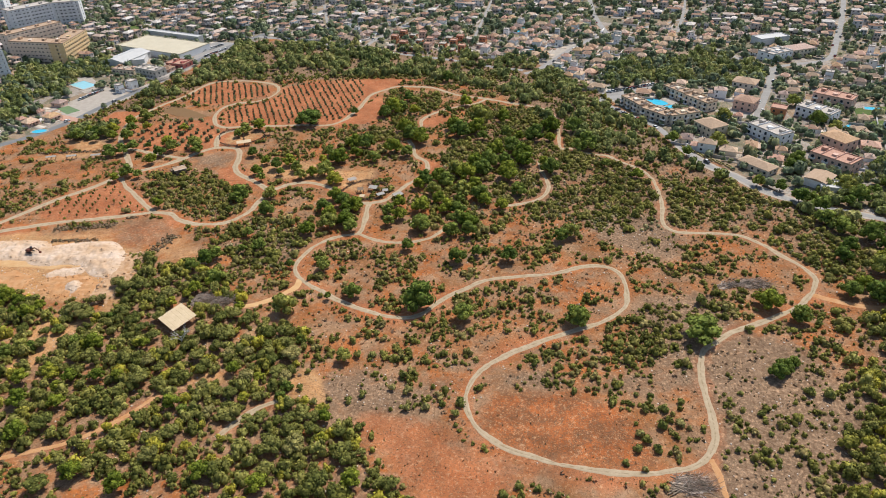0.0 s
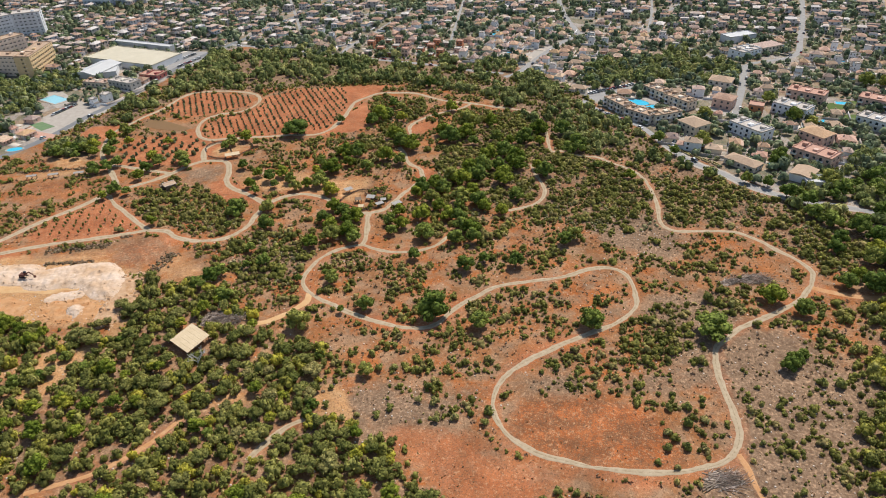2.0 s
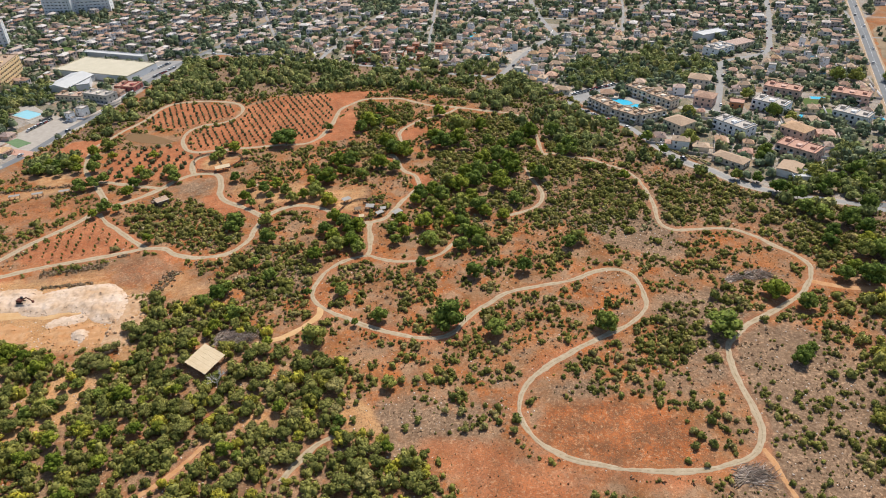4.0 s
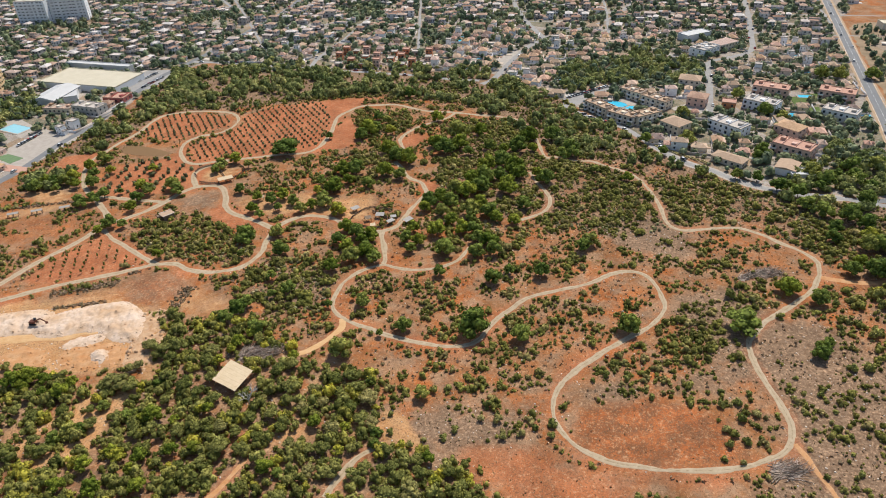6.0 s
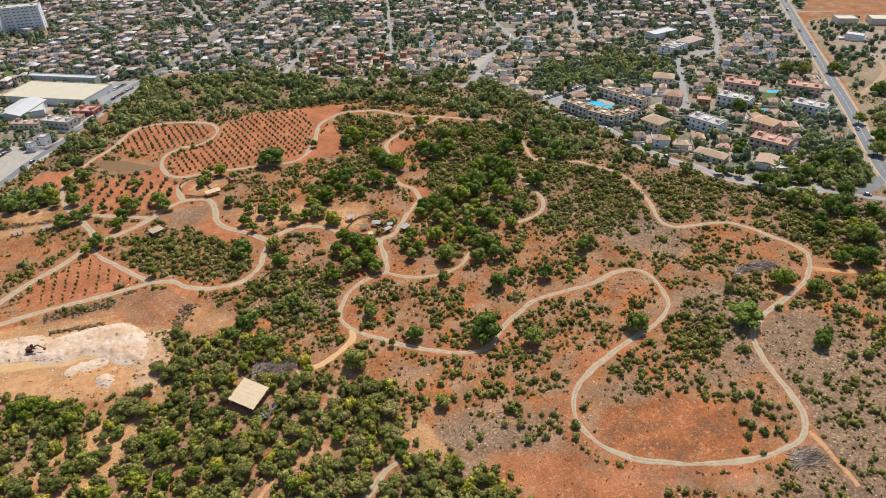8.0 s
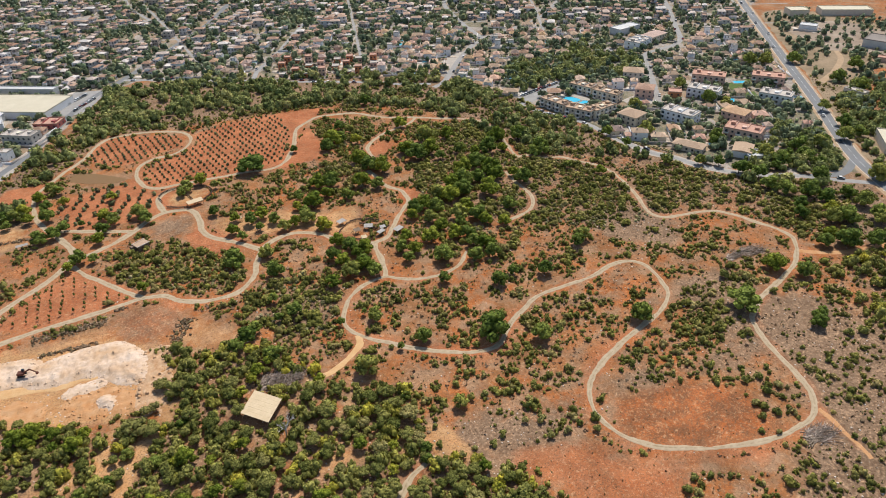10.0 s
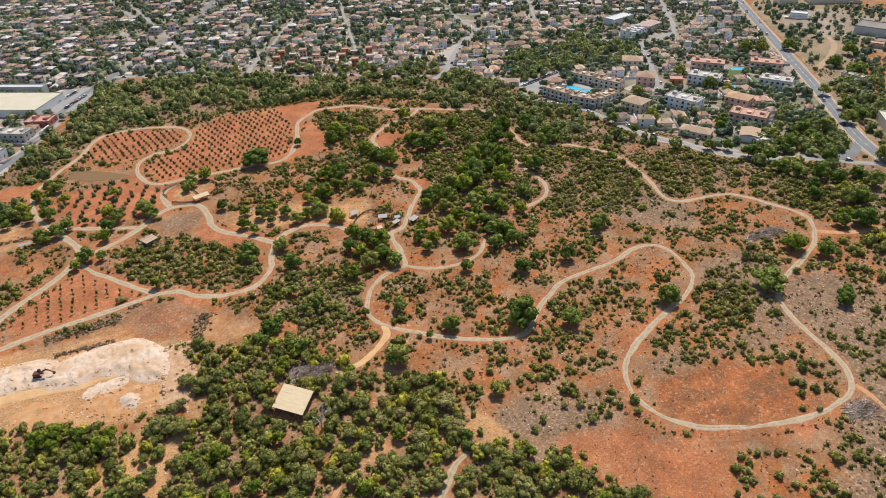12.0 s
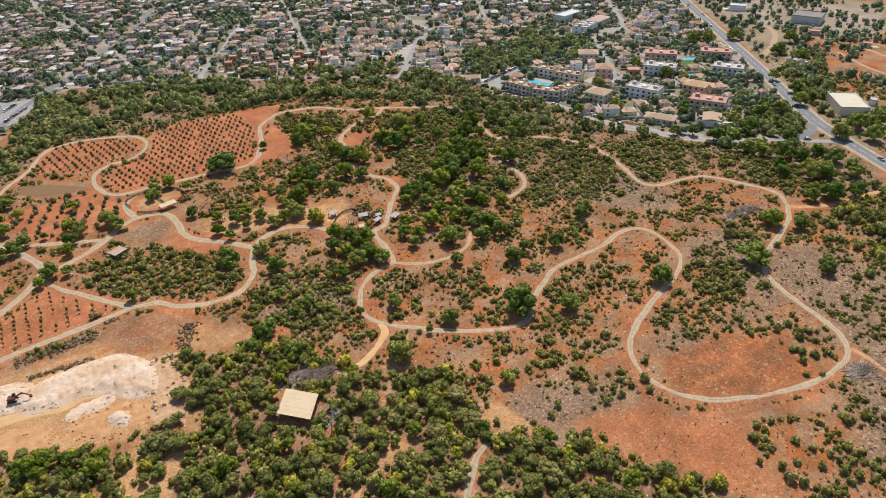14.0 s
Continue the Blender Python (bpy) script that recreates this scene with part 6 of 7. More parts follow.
block(*two([(-383.0, 563.0), (-358.0, 606.0)]), 12, 5, HOTELWALL, TANTILES, "peach inner wing of a hotel", bay=3.6, storey=3.1, banded=True, name="hotel", group="hotel wings")
block(*two([(-415.8, 626.3), (-391.8, 657.6)]), 16, 7, WHITE, FLATROOF, "white seven-storey slab block with balconies", balcony=2, banded=True, name="hotel")
block(*two([(-391.8, 657.6), (-369.3, 664.8)]), 15, 7, WHITE, FLATROOF, "white seven-storey slab block with balconies", balcony=2, banded=True, name="hotel")
block(*two([(-369.8, 483.9), (-348.4, 501.5)]), 16, 7, WHITE, FLATROOF, "white seven-storey slab block with balconies", balcony=2, banded=True, name="hotel")
block(*two([(-485.2, 676.9), (-455.6, 684.0)]), 16, 7, WHITE, FLATROOF, "white seven-storey slab block with balconies", balcony=2, banded=True, name="hotel")
block(*two([(-378.9, 779.8), (-349.1, 775.4)]), 16, 8, WHITE, FLATROOF, "long white hotel slab with blue-grey balconies", balcony=2, bay=4, banded=True, name="hotel")
block(*two([(-350.9, 785.1), (-313.6, 788.0)]), 16, 8, WHITE, FLATROOF, "long white hotel slab with blue-grey balconies", balcony=2, bay=4, banded=True, name="hotel")
block(*two([(275.7, 297.7), (260.1, 276.2)]), 17, 1, CREAM, SHEET, "long shed with a pale roof among trees", storey=5, name="warehouse", panes=False)
block(*two([(416.2, 441.4), (427.4, 420.2)]), 22, 1, SHEETGREY, BROWNROOF, "large grey industrial hall beyond the main road", storey=6, name="warehouse", panes=False)
block(*two([(461.5, 532.5), (503.6, 512.5)]), 16, 1, CREAM, SHEET, "low industrial hall with a tan roof", storey=5, name="warehouse", panes=False)
block(*two([(522.2, 481.2), (565.3, 457.3)]), 16, 1, CREAM, SHEET, "low industrial hall with a tan roof", storey=5, name="warehouse", panes=False)
block(*two([(399.6, 360.7), (402.6, 355.1)]), 6, 1, PINK, TILES, "small farm shed in an orange field", name="shed", panes=False)


block(*two([(407.0, 503.2), (415.6, 491.9)]), 10, 1, WHITE, SHEETGREY, "low white depot shed beside the main road", storey=4, name="shed", panes=False)
block(*two([(433.1, 542.9), (450.5, 537.0)]), 14, 1, CREAM, SHEET, "cream industrial hall by the main road", storey=5, name="warehouse", panes=False)
block(*two([(394.9, 406.8), (400.4, 399.1)]), 7, 1, PINK, REDTILES, "small reddish-roofed shed at a field edge", name="shed", panes=False)
block(*two([(318.2, 364.1), (321.4, 349.4)]), 6, 1, CREAM, FLATROOF, "long low wall-like shed among trees", name="shed", panes=False)
block(*two([(291.4, 278.7), (293.1, 275.3)]), 7, 1, WHITE, FLATROOF, "small white hut beside a long shed", name="shed", panes=False)


def orange_row():
    """The cluster of tall narrow red-orange houses."""
    k = 0
    for row in range(3):
        for col in range(8):
            if (row * 8 + col) % 5 == 4:
                continue
            x, y = -60 + col * 10 + row * 4 + RNG.uniform(-2, 2), 560 + row * 16 - col * 3.1 + RNG.uniform(-3, 3)
            block((x, y), (x + 5.2, y - 1.6), 6, 1 + (k % 2), ORANGE if k % 3 else PINK, REDTILES if k % 2 else FLATROOF, "narrow red-orange terraced house with roof terrace", name="terraced_house", bay=2.6, group="red-orange houses")
            k += 1


orange_row()


def clear_of_built(x, y, margin):
    ok = np.ones(len(x), bool)
    for a, b, r in BUILT:
        ok &= np.hypot(x - a, y - b) > r + margin
    return ok


POOL_SPOTS = []


def fill_town():
    """Villas on plots along the streets: the nearest as houses of their own, the far ones joined."""
    turn = -24.0
    c, s = math.cos(radians(turn)), math.sin(radians(turn))
    cell = 13.4
    u, v = scatter(-1300, 1300, 0, 1900, cell, np.random.default_rng(3))
    u, v = np.round(u / cell) * cell + RNG.uniform(-3.2, 3.2, len(u)), np.round(v / cell) * cell + RNG.uniform(-3.2, 3.2, len(v))
    x, y = u * c - v * s, u * s + v * c
    ok = inside(x, y, TOWN) & inside(x, y, IN_SIGHT) & ~any_of(x, y, [GROVE, GROVE_WEST, GROVE_FAR, BELT, BELT_ROAD, BELT_EAST, EAST_FIELDS, WASTE] + LOTS + LAWNS) & ~near_line(x, y, 4.6) & clear_of_built(x, y, 4.6) & (y < 1500) & (np.abs(x) < 850)
    ok &= (RNG.uniform(0, 1, len(x)) < 0.9) & (patchy(x, y, 60, 6.0) > -0.42) & ((RNG.uniform(0, 1, len(x)) < 0.8) | (y > 560) | (x < 120))
    x, y = x[ok], y[ok]
    x, y = x + RNG.uniform(-2.5, 2.5, len(x)), y + RNG.uniform(-2.5, 2.5, len(x))
    near = np.argsort(np.hypot(x - 26, y - 195))
    for i in near[:235]:
        k = int(RNG.integers(len(VILLAS)))
        put_villa(k, x[i], y[i], turn + 90 * int(RNG.integers(4)) + RNG.uniform(-9, 9), RNG.uniform(0.62, 0.92))
        if RNG.uniform() < 0.13:
            POOL_SPOTS.append((x[i] + 2, y[i] - 9.5))
    walls, roofs, panes = ([], []), ([], []), ([], [])

    def add(store, points, quads):
        n = len(store[0])
        store[0].extend(points)
        store[1].extend(tuple(n + j for j in q) for q in quads)

    def far_house(cx, cy, w, d, h, t, flat):
        R = np.array([[math.cos(t), -math.sin(t)], [math.sin(t), math.cos(t)]])
        turned = lambda pts: [tuple(p) for p in np.array(pts) @ R.T + (cx, cy)]
        q = turned([(-w / 2, -d / 2), (w / 2, -d / 2), (w / 2, d / 2), (-w / 2, d / 2)])
        top = h + (0.5 if flat else 0)
        add(walls, [(*p, 0) for p in q] + [(*p, top) for p in q], [(j, (j + 1) % 4, 4 + (j + 1) % 4, 4 + j) for j in range(4)])
        if flat:
            e = turned([(-w / 2 + 0.2, -d / 2 + 0.2), (w / 2 - 0.2, -d / 2 + 0.2), (w / 2 - 0.2, d / 2 - 0.2), (-w / 2 + 0.2, d / 2 - 0.2)])
            add(roofs, [(*p, h) for p in e], [(0, 1, 2, 3)])
        else:
            e = turned([(-w * 0.55, -d * 0.55), (w * 0.55, -d * 0.55), (w * 0.55, d * 0.55), (-w * 0.55, d * 0.55)])
            k = max(0.4, w / 2 - d / 2.2)
            g = turned([(-k, 0), (k, 0)])
            add(roofs, [(*p, h) for p in e] + [(*p, h + d * 0.21) for p in g], [(0, 1, 5, 4), (2, 3, 4, 5), (1, 2, 5), (3, 0, 4)])
        for f in range(int(h / 2.9)):
            for a in (-0.28, 0.24):
                for ax, sign in ((0, -1), (0, 1), (1, -1), (1, 1)):
                    m = (w if ax == 0 else d) * a
                    o = sign * ((d if ax == 0 else w) / 2 + 0.04)
                    pts = [(m - 0.7, o), (m + 0.7, o)] if ax == 0 else [(o, m - 0.7), (o, m + 0.7)]
                    (p0, p1), z = turned(pts), 1.0 + 2.9 * f
                    add(panes, [(*p0, z), (*p1, z), (*p1, z + 1.3), (*p0, z + 1.3)], [(0, 1, 2, 3)])

    for i in near[235:]:
        w, d, h = RNG.uniform(5.5, 10.5), RNG.uniform(4.6, 7.2), 2.95 * (1 + (RNG.uniform() < 0.4))
        t = radians(turn + 90 * int(RNG.integers(2)) + RNG.uniform(-10, 10))
        flat = RNG.uniform() < 0.22
        far_house(x[i], y[i], w, d, h, t, flat)
        for _ in range(int(RNG.integers(1, 5))):
            far_house(x[i] + RNG.uniform(-6, 6), y[i] + RNG.uniform(-6, 4.5), RNG.uniform(2.4, 6), RNG.uniform(2.4, 4.6), RNG.uniform(2.2, 4.4), t, RNG.uniform() < 0.45)
        BUILT.append((x[i], y[i], 5.5))
    vs, fs = [], []
    for store in (walls, roofs, panes):
        n = len(vs)
        vs += store[0]
        fs += [tuple(n + j for j in f) for f in store[1]]
    me = bpy.data.meshes.new("far_houses")
    me.from_pydata(vs, [], fs)
    for mat in (FAR_WALL, FAR_ROOF, GLASS):
        me.materials.append(mat)
    me.polygons.foreach_set("material_index", np.repeat(np.arange(3), [len(s[1]) for s in (walls, roofs, panes)]).astype(np.int32))
    tagged(new("far_houses", me), "distant cream and white houses with faded tiled roofs", "houses", kind="stuff")


def isle_material(name, tones):
    """Colour that differs from house to house in a joined mesh."""
    m, nt, b = material(name, 0.9, 0.2)
    r = nd(nt, "NewGeometry", 8)
    c = mixc(nt, ramp(nt, r, 0.0, 0.5), tones[0], tones[1])
    c = mixc(nt, ramp(nt, r, 0.6, 0.9), c, tones[2])
    c = mixc(nt, math_(nt, "MULTIPLY", noise_at(nt, 0.5), 0.3), c, tuple(v * 0.6 for v in tones[0]))
    nt.links.new(c, b.inputs["Base Color"])
    return m


# Far walls are less yellow, with the bluish haze mixed into their colour.
FAR_WALL = isle_material("far_walls", ((0.45, 0.38, 0.32), (0.58, 0.52, 0.47), (0.76, 0.75, 0.75)))
FAR_ROOF = isle_material("far_roofs", ((0.29, 0.160, 0.105), (0.48, 0.325, 0.238), (0.67, 0.62, 0.57)))
TERRACE = isle_material("terrace_paving", ((0.36, 0.22, 0.15), (0.50, 0.42, 0.33), (0.66, 0.60, 0.53)))

# Car parks, lawns and paved yards
LAWNS = [[(254.3, 410.1), (278.0, 413.2), (273.9, 402.5), (250.2, 397.5)], [(248.8, 389.1), (262.9, 389.7), (258.0, 378.1), (241.6, 376.2)], [(-277.0, 430.8), (-270.3, 434.9), (-258.0, 425.9), (-263.8, 418.9)], [(-281.7, 417.5), (-279.6, 424.6), (-246.9, 409.2), (-250.4, 402.5)], [(-319.4, 540.7), (-317.4, 556.4), (-296.0, 533.4), (-296.6, 512.9)], [(-323.1, 655.0), (-302.6, 649.3), (-299.0, 620.9), (-317.9, 630.8)], [(128.9, 434.2), (145.3, 434.4), (146.8, 420.4), (139.3, 409.3), (130.1, 413.8)], [(-301.6, 493.9), (-285.2, 498.5), (-266.4, 476.8), (-271.2, 459.9)], [(166.2, 410.8), (187.3, 418.7), (186.5, 399.0), (167.3, 392.5)]]
LOTS = [[(-281.6, 424.7), (-261.7, 474.1), (-231.0, 451.2), (-253.6, 407.5)], [(-225.6, 570.0), (-217.3, 590.8), (-189.4, 586.1), (-203.1, 537.2), (-218.0, 538.7)], [(102.1, 450.7), (147.7, 465.9), (149.8, 460.2), (106.2, 432.2), (94.8, 429.6)], [(72.3, 544.2), (99.1, 569.7), (104.4, 561.3), (76.0, 524.7)]]
WASTE = [(325.7, 397.2), (335.4, 429.2), (381.0, 446.4), (417.0, 440.9), (461.7, 435.2), (425.1, 391.2), (378.7, 409.2), (352.7, 398.4)]
PAVED = [(206.6, 337.5), (228.5, 334.0), (206.4, 308.5), (184.8, 310.7)]
for pts, mat, label in ((LOTS[0], PAVING, "pale paved car park beside the road"), (LOTS[1], ASPHALT, "asphalt car park before a store"), (LOTS[2], ASPHALT, "asphalt car park of the holiday flats"), (LOTS[3], PAVING, "pale gravel car park at a road fork"), (LAWNS[8], PAVING, "round pale paved yard beside a street"), (PAVED, PAVING, "pale concrete yard of flats"), (LAWNS[6], PAVING, "pale paved pool terrace among flats"), (LAWNS[7], PAVING, "white paved deck round a public pool")):
    tagged(part("pavement", prism(pts, -0.3, 0.028), mat), label, "pavement", kind="structure")
for spot in ((-281.0, 478.7, 18.0), (-266.9, 390.0, 10.0), (132.9, 426.3, 10.0), (266.2, 409.2, 10.0), (236.7, 380.6, 6.0), (140.0, 417.0, 6.0)):
    BUILT.append(spot)
fill_town()


def pool(cx, cy, a, b, angle, label, oval=False, tile=POOLTILE):
    """A swimming pool: stone edge, water a hand below it."""
    ob = new("swimming_pool")
    ob.matrix_basis = pose(cx, cy, 0.02, 0, 0, angle)
    n = 24 if oval else 4
    ring = [(a / 2 * math.cos(2 * math.pi * k / n), b / 2 * math.sin(2 * math.pi * k / n)) for k in range(n)] if oval else [(-a / 2, -b / 2), (a / 2, -b / 2), (a / 2, b / 2), (-a / 2, b / 2)]
    bm = bmesh.new()
    rows = [[bm.verts.new((x * f, y * f, z)) for x, y in ring] for f, z in ((1.0, -0.2), (1.0, 0.22), (1.22, 0.22), (1.22, -0.2))]
    for p, q in zip(rows, rows[1:]):
        for k in range(n):
            bm.faces.new((p[k], p[(k + 1) % n], q[(k + 1) % n], q[k]))
    part("edge", bm, PAVING, ob)
    part("water", prism(ring, -0.1, 0.14), tile, ob, "clear turquoise water")
    tagged(ob, label, "pool")


def centre(points):
    return float(np.mean([p[0] for p in points])), float(np.mean([p[1] for p in points]))


for cx, cy in ([(132.9, 426.3)]):
    pool(cx, cy, 15, 10, -40, "oval turquoise pool among holiday flats", True)
for cx, cy in ([(139.7, 417.8)]):
    pool(cx, cy, 8, 6, 0, "small turquoise children's pool beside a larger one", True)
for cx, cy in ([(266.2, 409.2)]):
    pool(cx, cy, 9.5, 5, -20, "rectangular blue pool on a lawn")
for cx, cy in ([(-281.0, 478.7)]):
    pool(cx, cy, 19, 11, -35, "large pale turquoise public pool by the road", tile=PALEPOOL)
for cx, cy in ([(-266.9, 390.0)]):
    pool(cx, cy, 9, 6, 10, "blue hotel pool among sunshades", True)
for cx, cy in ([(236.7, 380.6)]):
    pool(cx, cy, 7, 4, 30, "small blue pool behind a hedge")
for cx, cy in POOL_SPOTS:
    if not any_of(np.array([cx]), np.array([cy]), LOTS)[0] and clear_of_built(np.array([cx]), np.array([cy]), -2.5)[0] and not near_line(np.array([cx]), np.array([cy]), 3)[0]:
        pool(cx, cy, 7, 3.6, -24 + 90 * int(RNG.integers(2)), "small blue garden pool beside a villa")
for pts, mat, name, label in ((LAWNS[0], GRASS, "lawn", "green lawn round a blue pool"), (LAWNS[1], GRASS, "lawn", "green lawn behind a hedge"), (LAWNS[2], COURT, "sports_court", "green sports court beside a car park"), (LAWNS[3], REDTILES, "play_court", "reddish paved play court beside a road"), (LAWNS[4], GRASS, "lawn", "green hotel lawn with shrubs"), (LAWNS[5], GRASS, "lawn", "green lawn beside a store")):
    tagged(part(name, prism(pts, -0.2, 0.1), mat), label, name.split("_")[-1], kind="structure")
pond = tagged(part("pond_water", prism([(-201.0, 421.9), (-198.3, 429.4), (-191.9, 430.8), (-182.8, 425.4), (-173.5, 418.5), (-165.5, 411.9), (-172.4, 409.2), (-187.6, 413.9)], -0.4, 0.06), POND), "muddy brown pond between olive trees", "pond", kind="structure")


def town_trees():
    """Gardens and street trees."""
    x, y = scatter(-676, 676, 300, 1120, 5.2, RNG)
    ok = inside(x, y, TOWN) & inside(x, y, IN_SIGHT) & ~near_line(x, y, 1.0) & (RNG.uniform(0, 1, len(x)) < np.clip(0.76 + np.where(y < 600, 0.1, 0.04) + 1.2 * patchy(x, y, 44, 2.0), 0.2, 0.98)) & ~any_of(x, y, LOTS + LAWNS + WORKS)
    x, y = x[ok], y[ok]
    ok = clear_of_built(x, y, -1.6)
    x, y = x[ok], y[ok]
    r = 1.2 + np.where(y < 600, 3.8, 3.6) * RNG.uniform(0, 1, len(x)) ** 1.3
    tall = r * RNG.uniform(0.85, 1.4, len(x))
    near = y < 600
    stuff("garden_trees", TOWNS, x[near], y[near], r[near], tall[near], GARDEN, "dark green garden trees and hedges between houses", "trees")
    stuff("distant_trees", FARS, x[~near], y[~near], r[~near], tall[~near], GARDEN, "dark green trees between distant houses", "trees")
    x, y = scatter(300, 820, 195, 860, 6.0, RNG)
    ok = any_of(x, y, [EAST_FIELDS, EAST_STRIP]) & (patchy(x, y, 39, 4.0) + np.where(inside(x, y, EAST_STRIP), 0.3, 0.0) > 0.08) & ~near_line(x, y, 2.0) & clear_of_built(x, y, 0.0) & (~any_of(x, y, WORKS) | (RNG.uniform(0, 1, len(x)) < 0.45))
    r = 1.0 + 3.2 * RNG.uniform(0, 1, ok.sum()) ** 1.4
    stuff("field_trees", FARS, x[ok], y[ok], r, r * 1.2, GARDEN, "scattered trees on orange fields", "trees")


town_trees()


def garden_walls():
    """Low plot walls round the gardens."""
    vs, fs = [], []
    for x, y, r in BUILT:
        if r != 7.5 or RNG.uniform() < 0.3:
            continue
        t = radians(-24)
        e = np.array([(math.cos(t), math.sin(t)), (-math.sin(t), math.cos(t))])
        for a, b in (((-7.9, -7.9), (7.9, -7.9)), ((7.9, -7.9), (7.9, 7.9))):
            p, q = np.array(a) @ e + (x, y), np.array(b) @ e + (x, y)
            nrm = np.array([-(q - p)[1], (q - p)[0]]) / np.hypot(*(q - p)) * 0.12
            n = len(vs)
            vs += [(*(p - nrm), -0.1), (*(q - nrm), -0.1), (*(q + nrm), -0.1), (*(p + nrm), -0.1), (*(p - nrm), 1.5), (*(q - nrm), 1.5), (*(q + nrm), 1.5), (*(p + nrm), 1.5)]
            fs += [(n, n + 1, n + 5, n + 4), (n + 1, n + 2, n + 6, n + 5), (n + 2, n + 3, n + 7, n + 6), (n + 3, n, n + 4, n + 7), (n + 4, n + 5, n + 6, n + 7)]
    me = mesh_np("garden_walls", vs, fs, FAR_WALL)
    tagged(new("garden_walls", me), "low pale garden walls round villa plots", "walls", kind="stuff")


garden_walls()


def garden_terraces():
    """Paved terraces, dry beds and small lawns on the plots."""
    spots = [(x, y) for x, y, r in BUILT if r in (7.5, 5.5)]
    vs, fs = [], []
    for x, y in spots:
        for k in range(3):
            cx, cy = x + RNG.uniform(-8, 8), y + RNG.uniform(-9, 6)
            w, d, t = RNG.uniform(2, 5), RNG.uniform(1.5, 4), radians(-24 + RNG.uniform(-8, 8))
            if near_line(np.array([cx]), np.array([cy]), 3.0)[0]:
                continue
            e = np.array([(math.cos(t), math.sin(t)), (-math.sin(t), math.cos(t))])
            q = np.array([(-w, -d), (w, -d), (w, d), (-w, d)]) @ e + (cx, cy)
            n, z = len(vs), 0.03 + 0.004 * (len(vs) % 9)
            vs += [(*p, z) for p in q] + [(*p, -0.1) for p in q]
            fs += [(n, n + 1, n + 2, n + 3)] + [(n + j, n + 4 + j, n + 4 + (j + 1) % 4, n + (j + 1) % 4) for j in range(4)]
    tagged(new("garden_terraces", mesh_np("garden_terraces", vs, fs, TERRACE)), "cream, terracotta and grey paved terraces beside villas", "terraces", kind="stuff")


garden_terraces()


# ---- vehicles ----
def car():
    ob = new("car")
    bm = box(-0.88, -2.1, 0.28, 0.88, 2.1, 0.85, bev=0.12)
    part("body", bm, CARPAINT, ob)
    bm = bmesh.new()
    lo = [bm.verts.new(p) for p in ((-0.82, -1.6, 0.84), (0.82, -1.6, 0.84), (0.82, 1.1, 0.84), (-0.82, 1.1, 0.84))]
    hi = [bm.verts.new(p) for p in ((-0.66, -1.1, 1.42), (0.66, -1.1, 1.42), (0.66, 0.4, 1.42), (-0.66, 0.4, 1.42))]
    for k in range(4):
        bm.faces.new((lo[k], lo[(k + 1) % 4], hi[(k + 1) % 4], hi[k]))
    bm.faces.new(hi)
    part("glazing", bm, GLASS, ob)
    part("roof", box(-0.66, -1.1, 1.41, 0.66, 0.4, 1.47), CARPAINT, ob)
    bm = bmesh.new()
    bmesh.ops.create_cone(bm, cap_ends=True, segments=10, radius1=0.33, radius2=0.33, depth=0.22, matrix=Matrix.Rotation(radians(90), 4, "Y"))
    wheel = bpy.data.meshes.new("wheel")
    bm.to_mesh(wheel)
    bm.free()
    wheel.materials.append(RUBBER)
    rim = box_mesh("rim", SHEETGREY, -0.125, -0.13, -0.13, 0.125, 0.13, 0.13)
    for x in (-0.8, 0.8):
        for y in (-1.3, 1.3):
            shared("rim", rim, shared("wheel", wheel, ob, pose(x, y, 0.33)))
    return tagged(ob, "car parked or standing on asphalt", "car", "cars in the town")


CAR, car_used = car(), []


def put_car(x, y, angle, z=0.1):
    m = pose(x, y, z, 0, 0, angle)
    if car_used:
        copy_thing(CAR, m)
    else:
        CAR.matrix_basis = m
    car_used.append((x, y))


def cars_along(points, offset, gap, chance, z):
    c = spline(points, 1.0)
    d = np.gradient(c, axis=0)
    s = 0.0
    last = c[0]
    for p, t in zip(c, d):
        s += math.hypot(*(p - last))
        last = p
        if s > gap:
            s = RNG.uniform(-3, 3)
            if RNG.uniform() < chance and p[1] < 800:
                t = t / math.hypot(*t)
                o = offset if RNG.uniform() < 0.5 else -offset
                put_car(p[0] + t[1] * o, p[1] - t[0] * o, math.degrees(math.atan2(t[1], t[0])) - 90, z)


cars_along(HIGHWAY, 2.1, 38, 0.7, 0.1)
cars_along(ROAD_WEST, 1.7, 40, 0.6, 0.06)
cars_along(ROAD_FORK, 2.2, 18, 0.45, 0.06)
cars_along(ROAD_HILL, 2.0, 16, 0.5, 0.06)
cars_along(ROAD_EDGE, 1.7, 18, 0.4, 0.06)
cars_along(STREET_NORTH, 1.8, 9, 0.6, 0.1)
cars_along(STREET_INNER, 1.6, 12, 0.4, 0.11)


def parked(points, count, spacing, angle):
    (xa, ya), (xb, yb) = points
    L = math.hypot(xb - xa, yb - ya)
    for k in range(count):
        if RNG.uniform() < 0.8:
            u = min(k * spacing / L, 1.0)
            put_car(xa + (xb - xa) * u, ya + (yb - ya) * u, math.degrees(math.atan2(yb - ya, xb - xa)) + angle, 0.13)


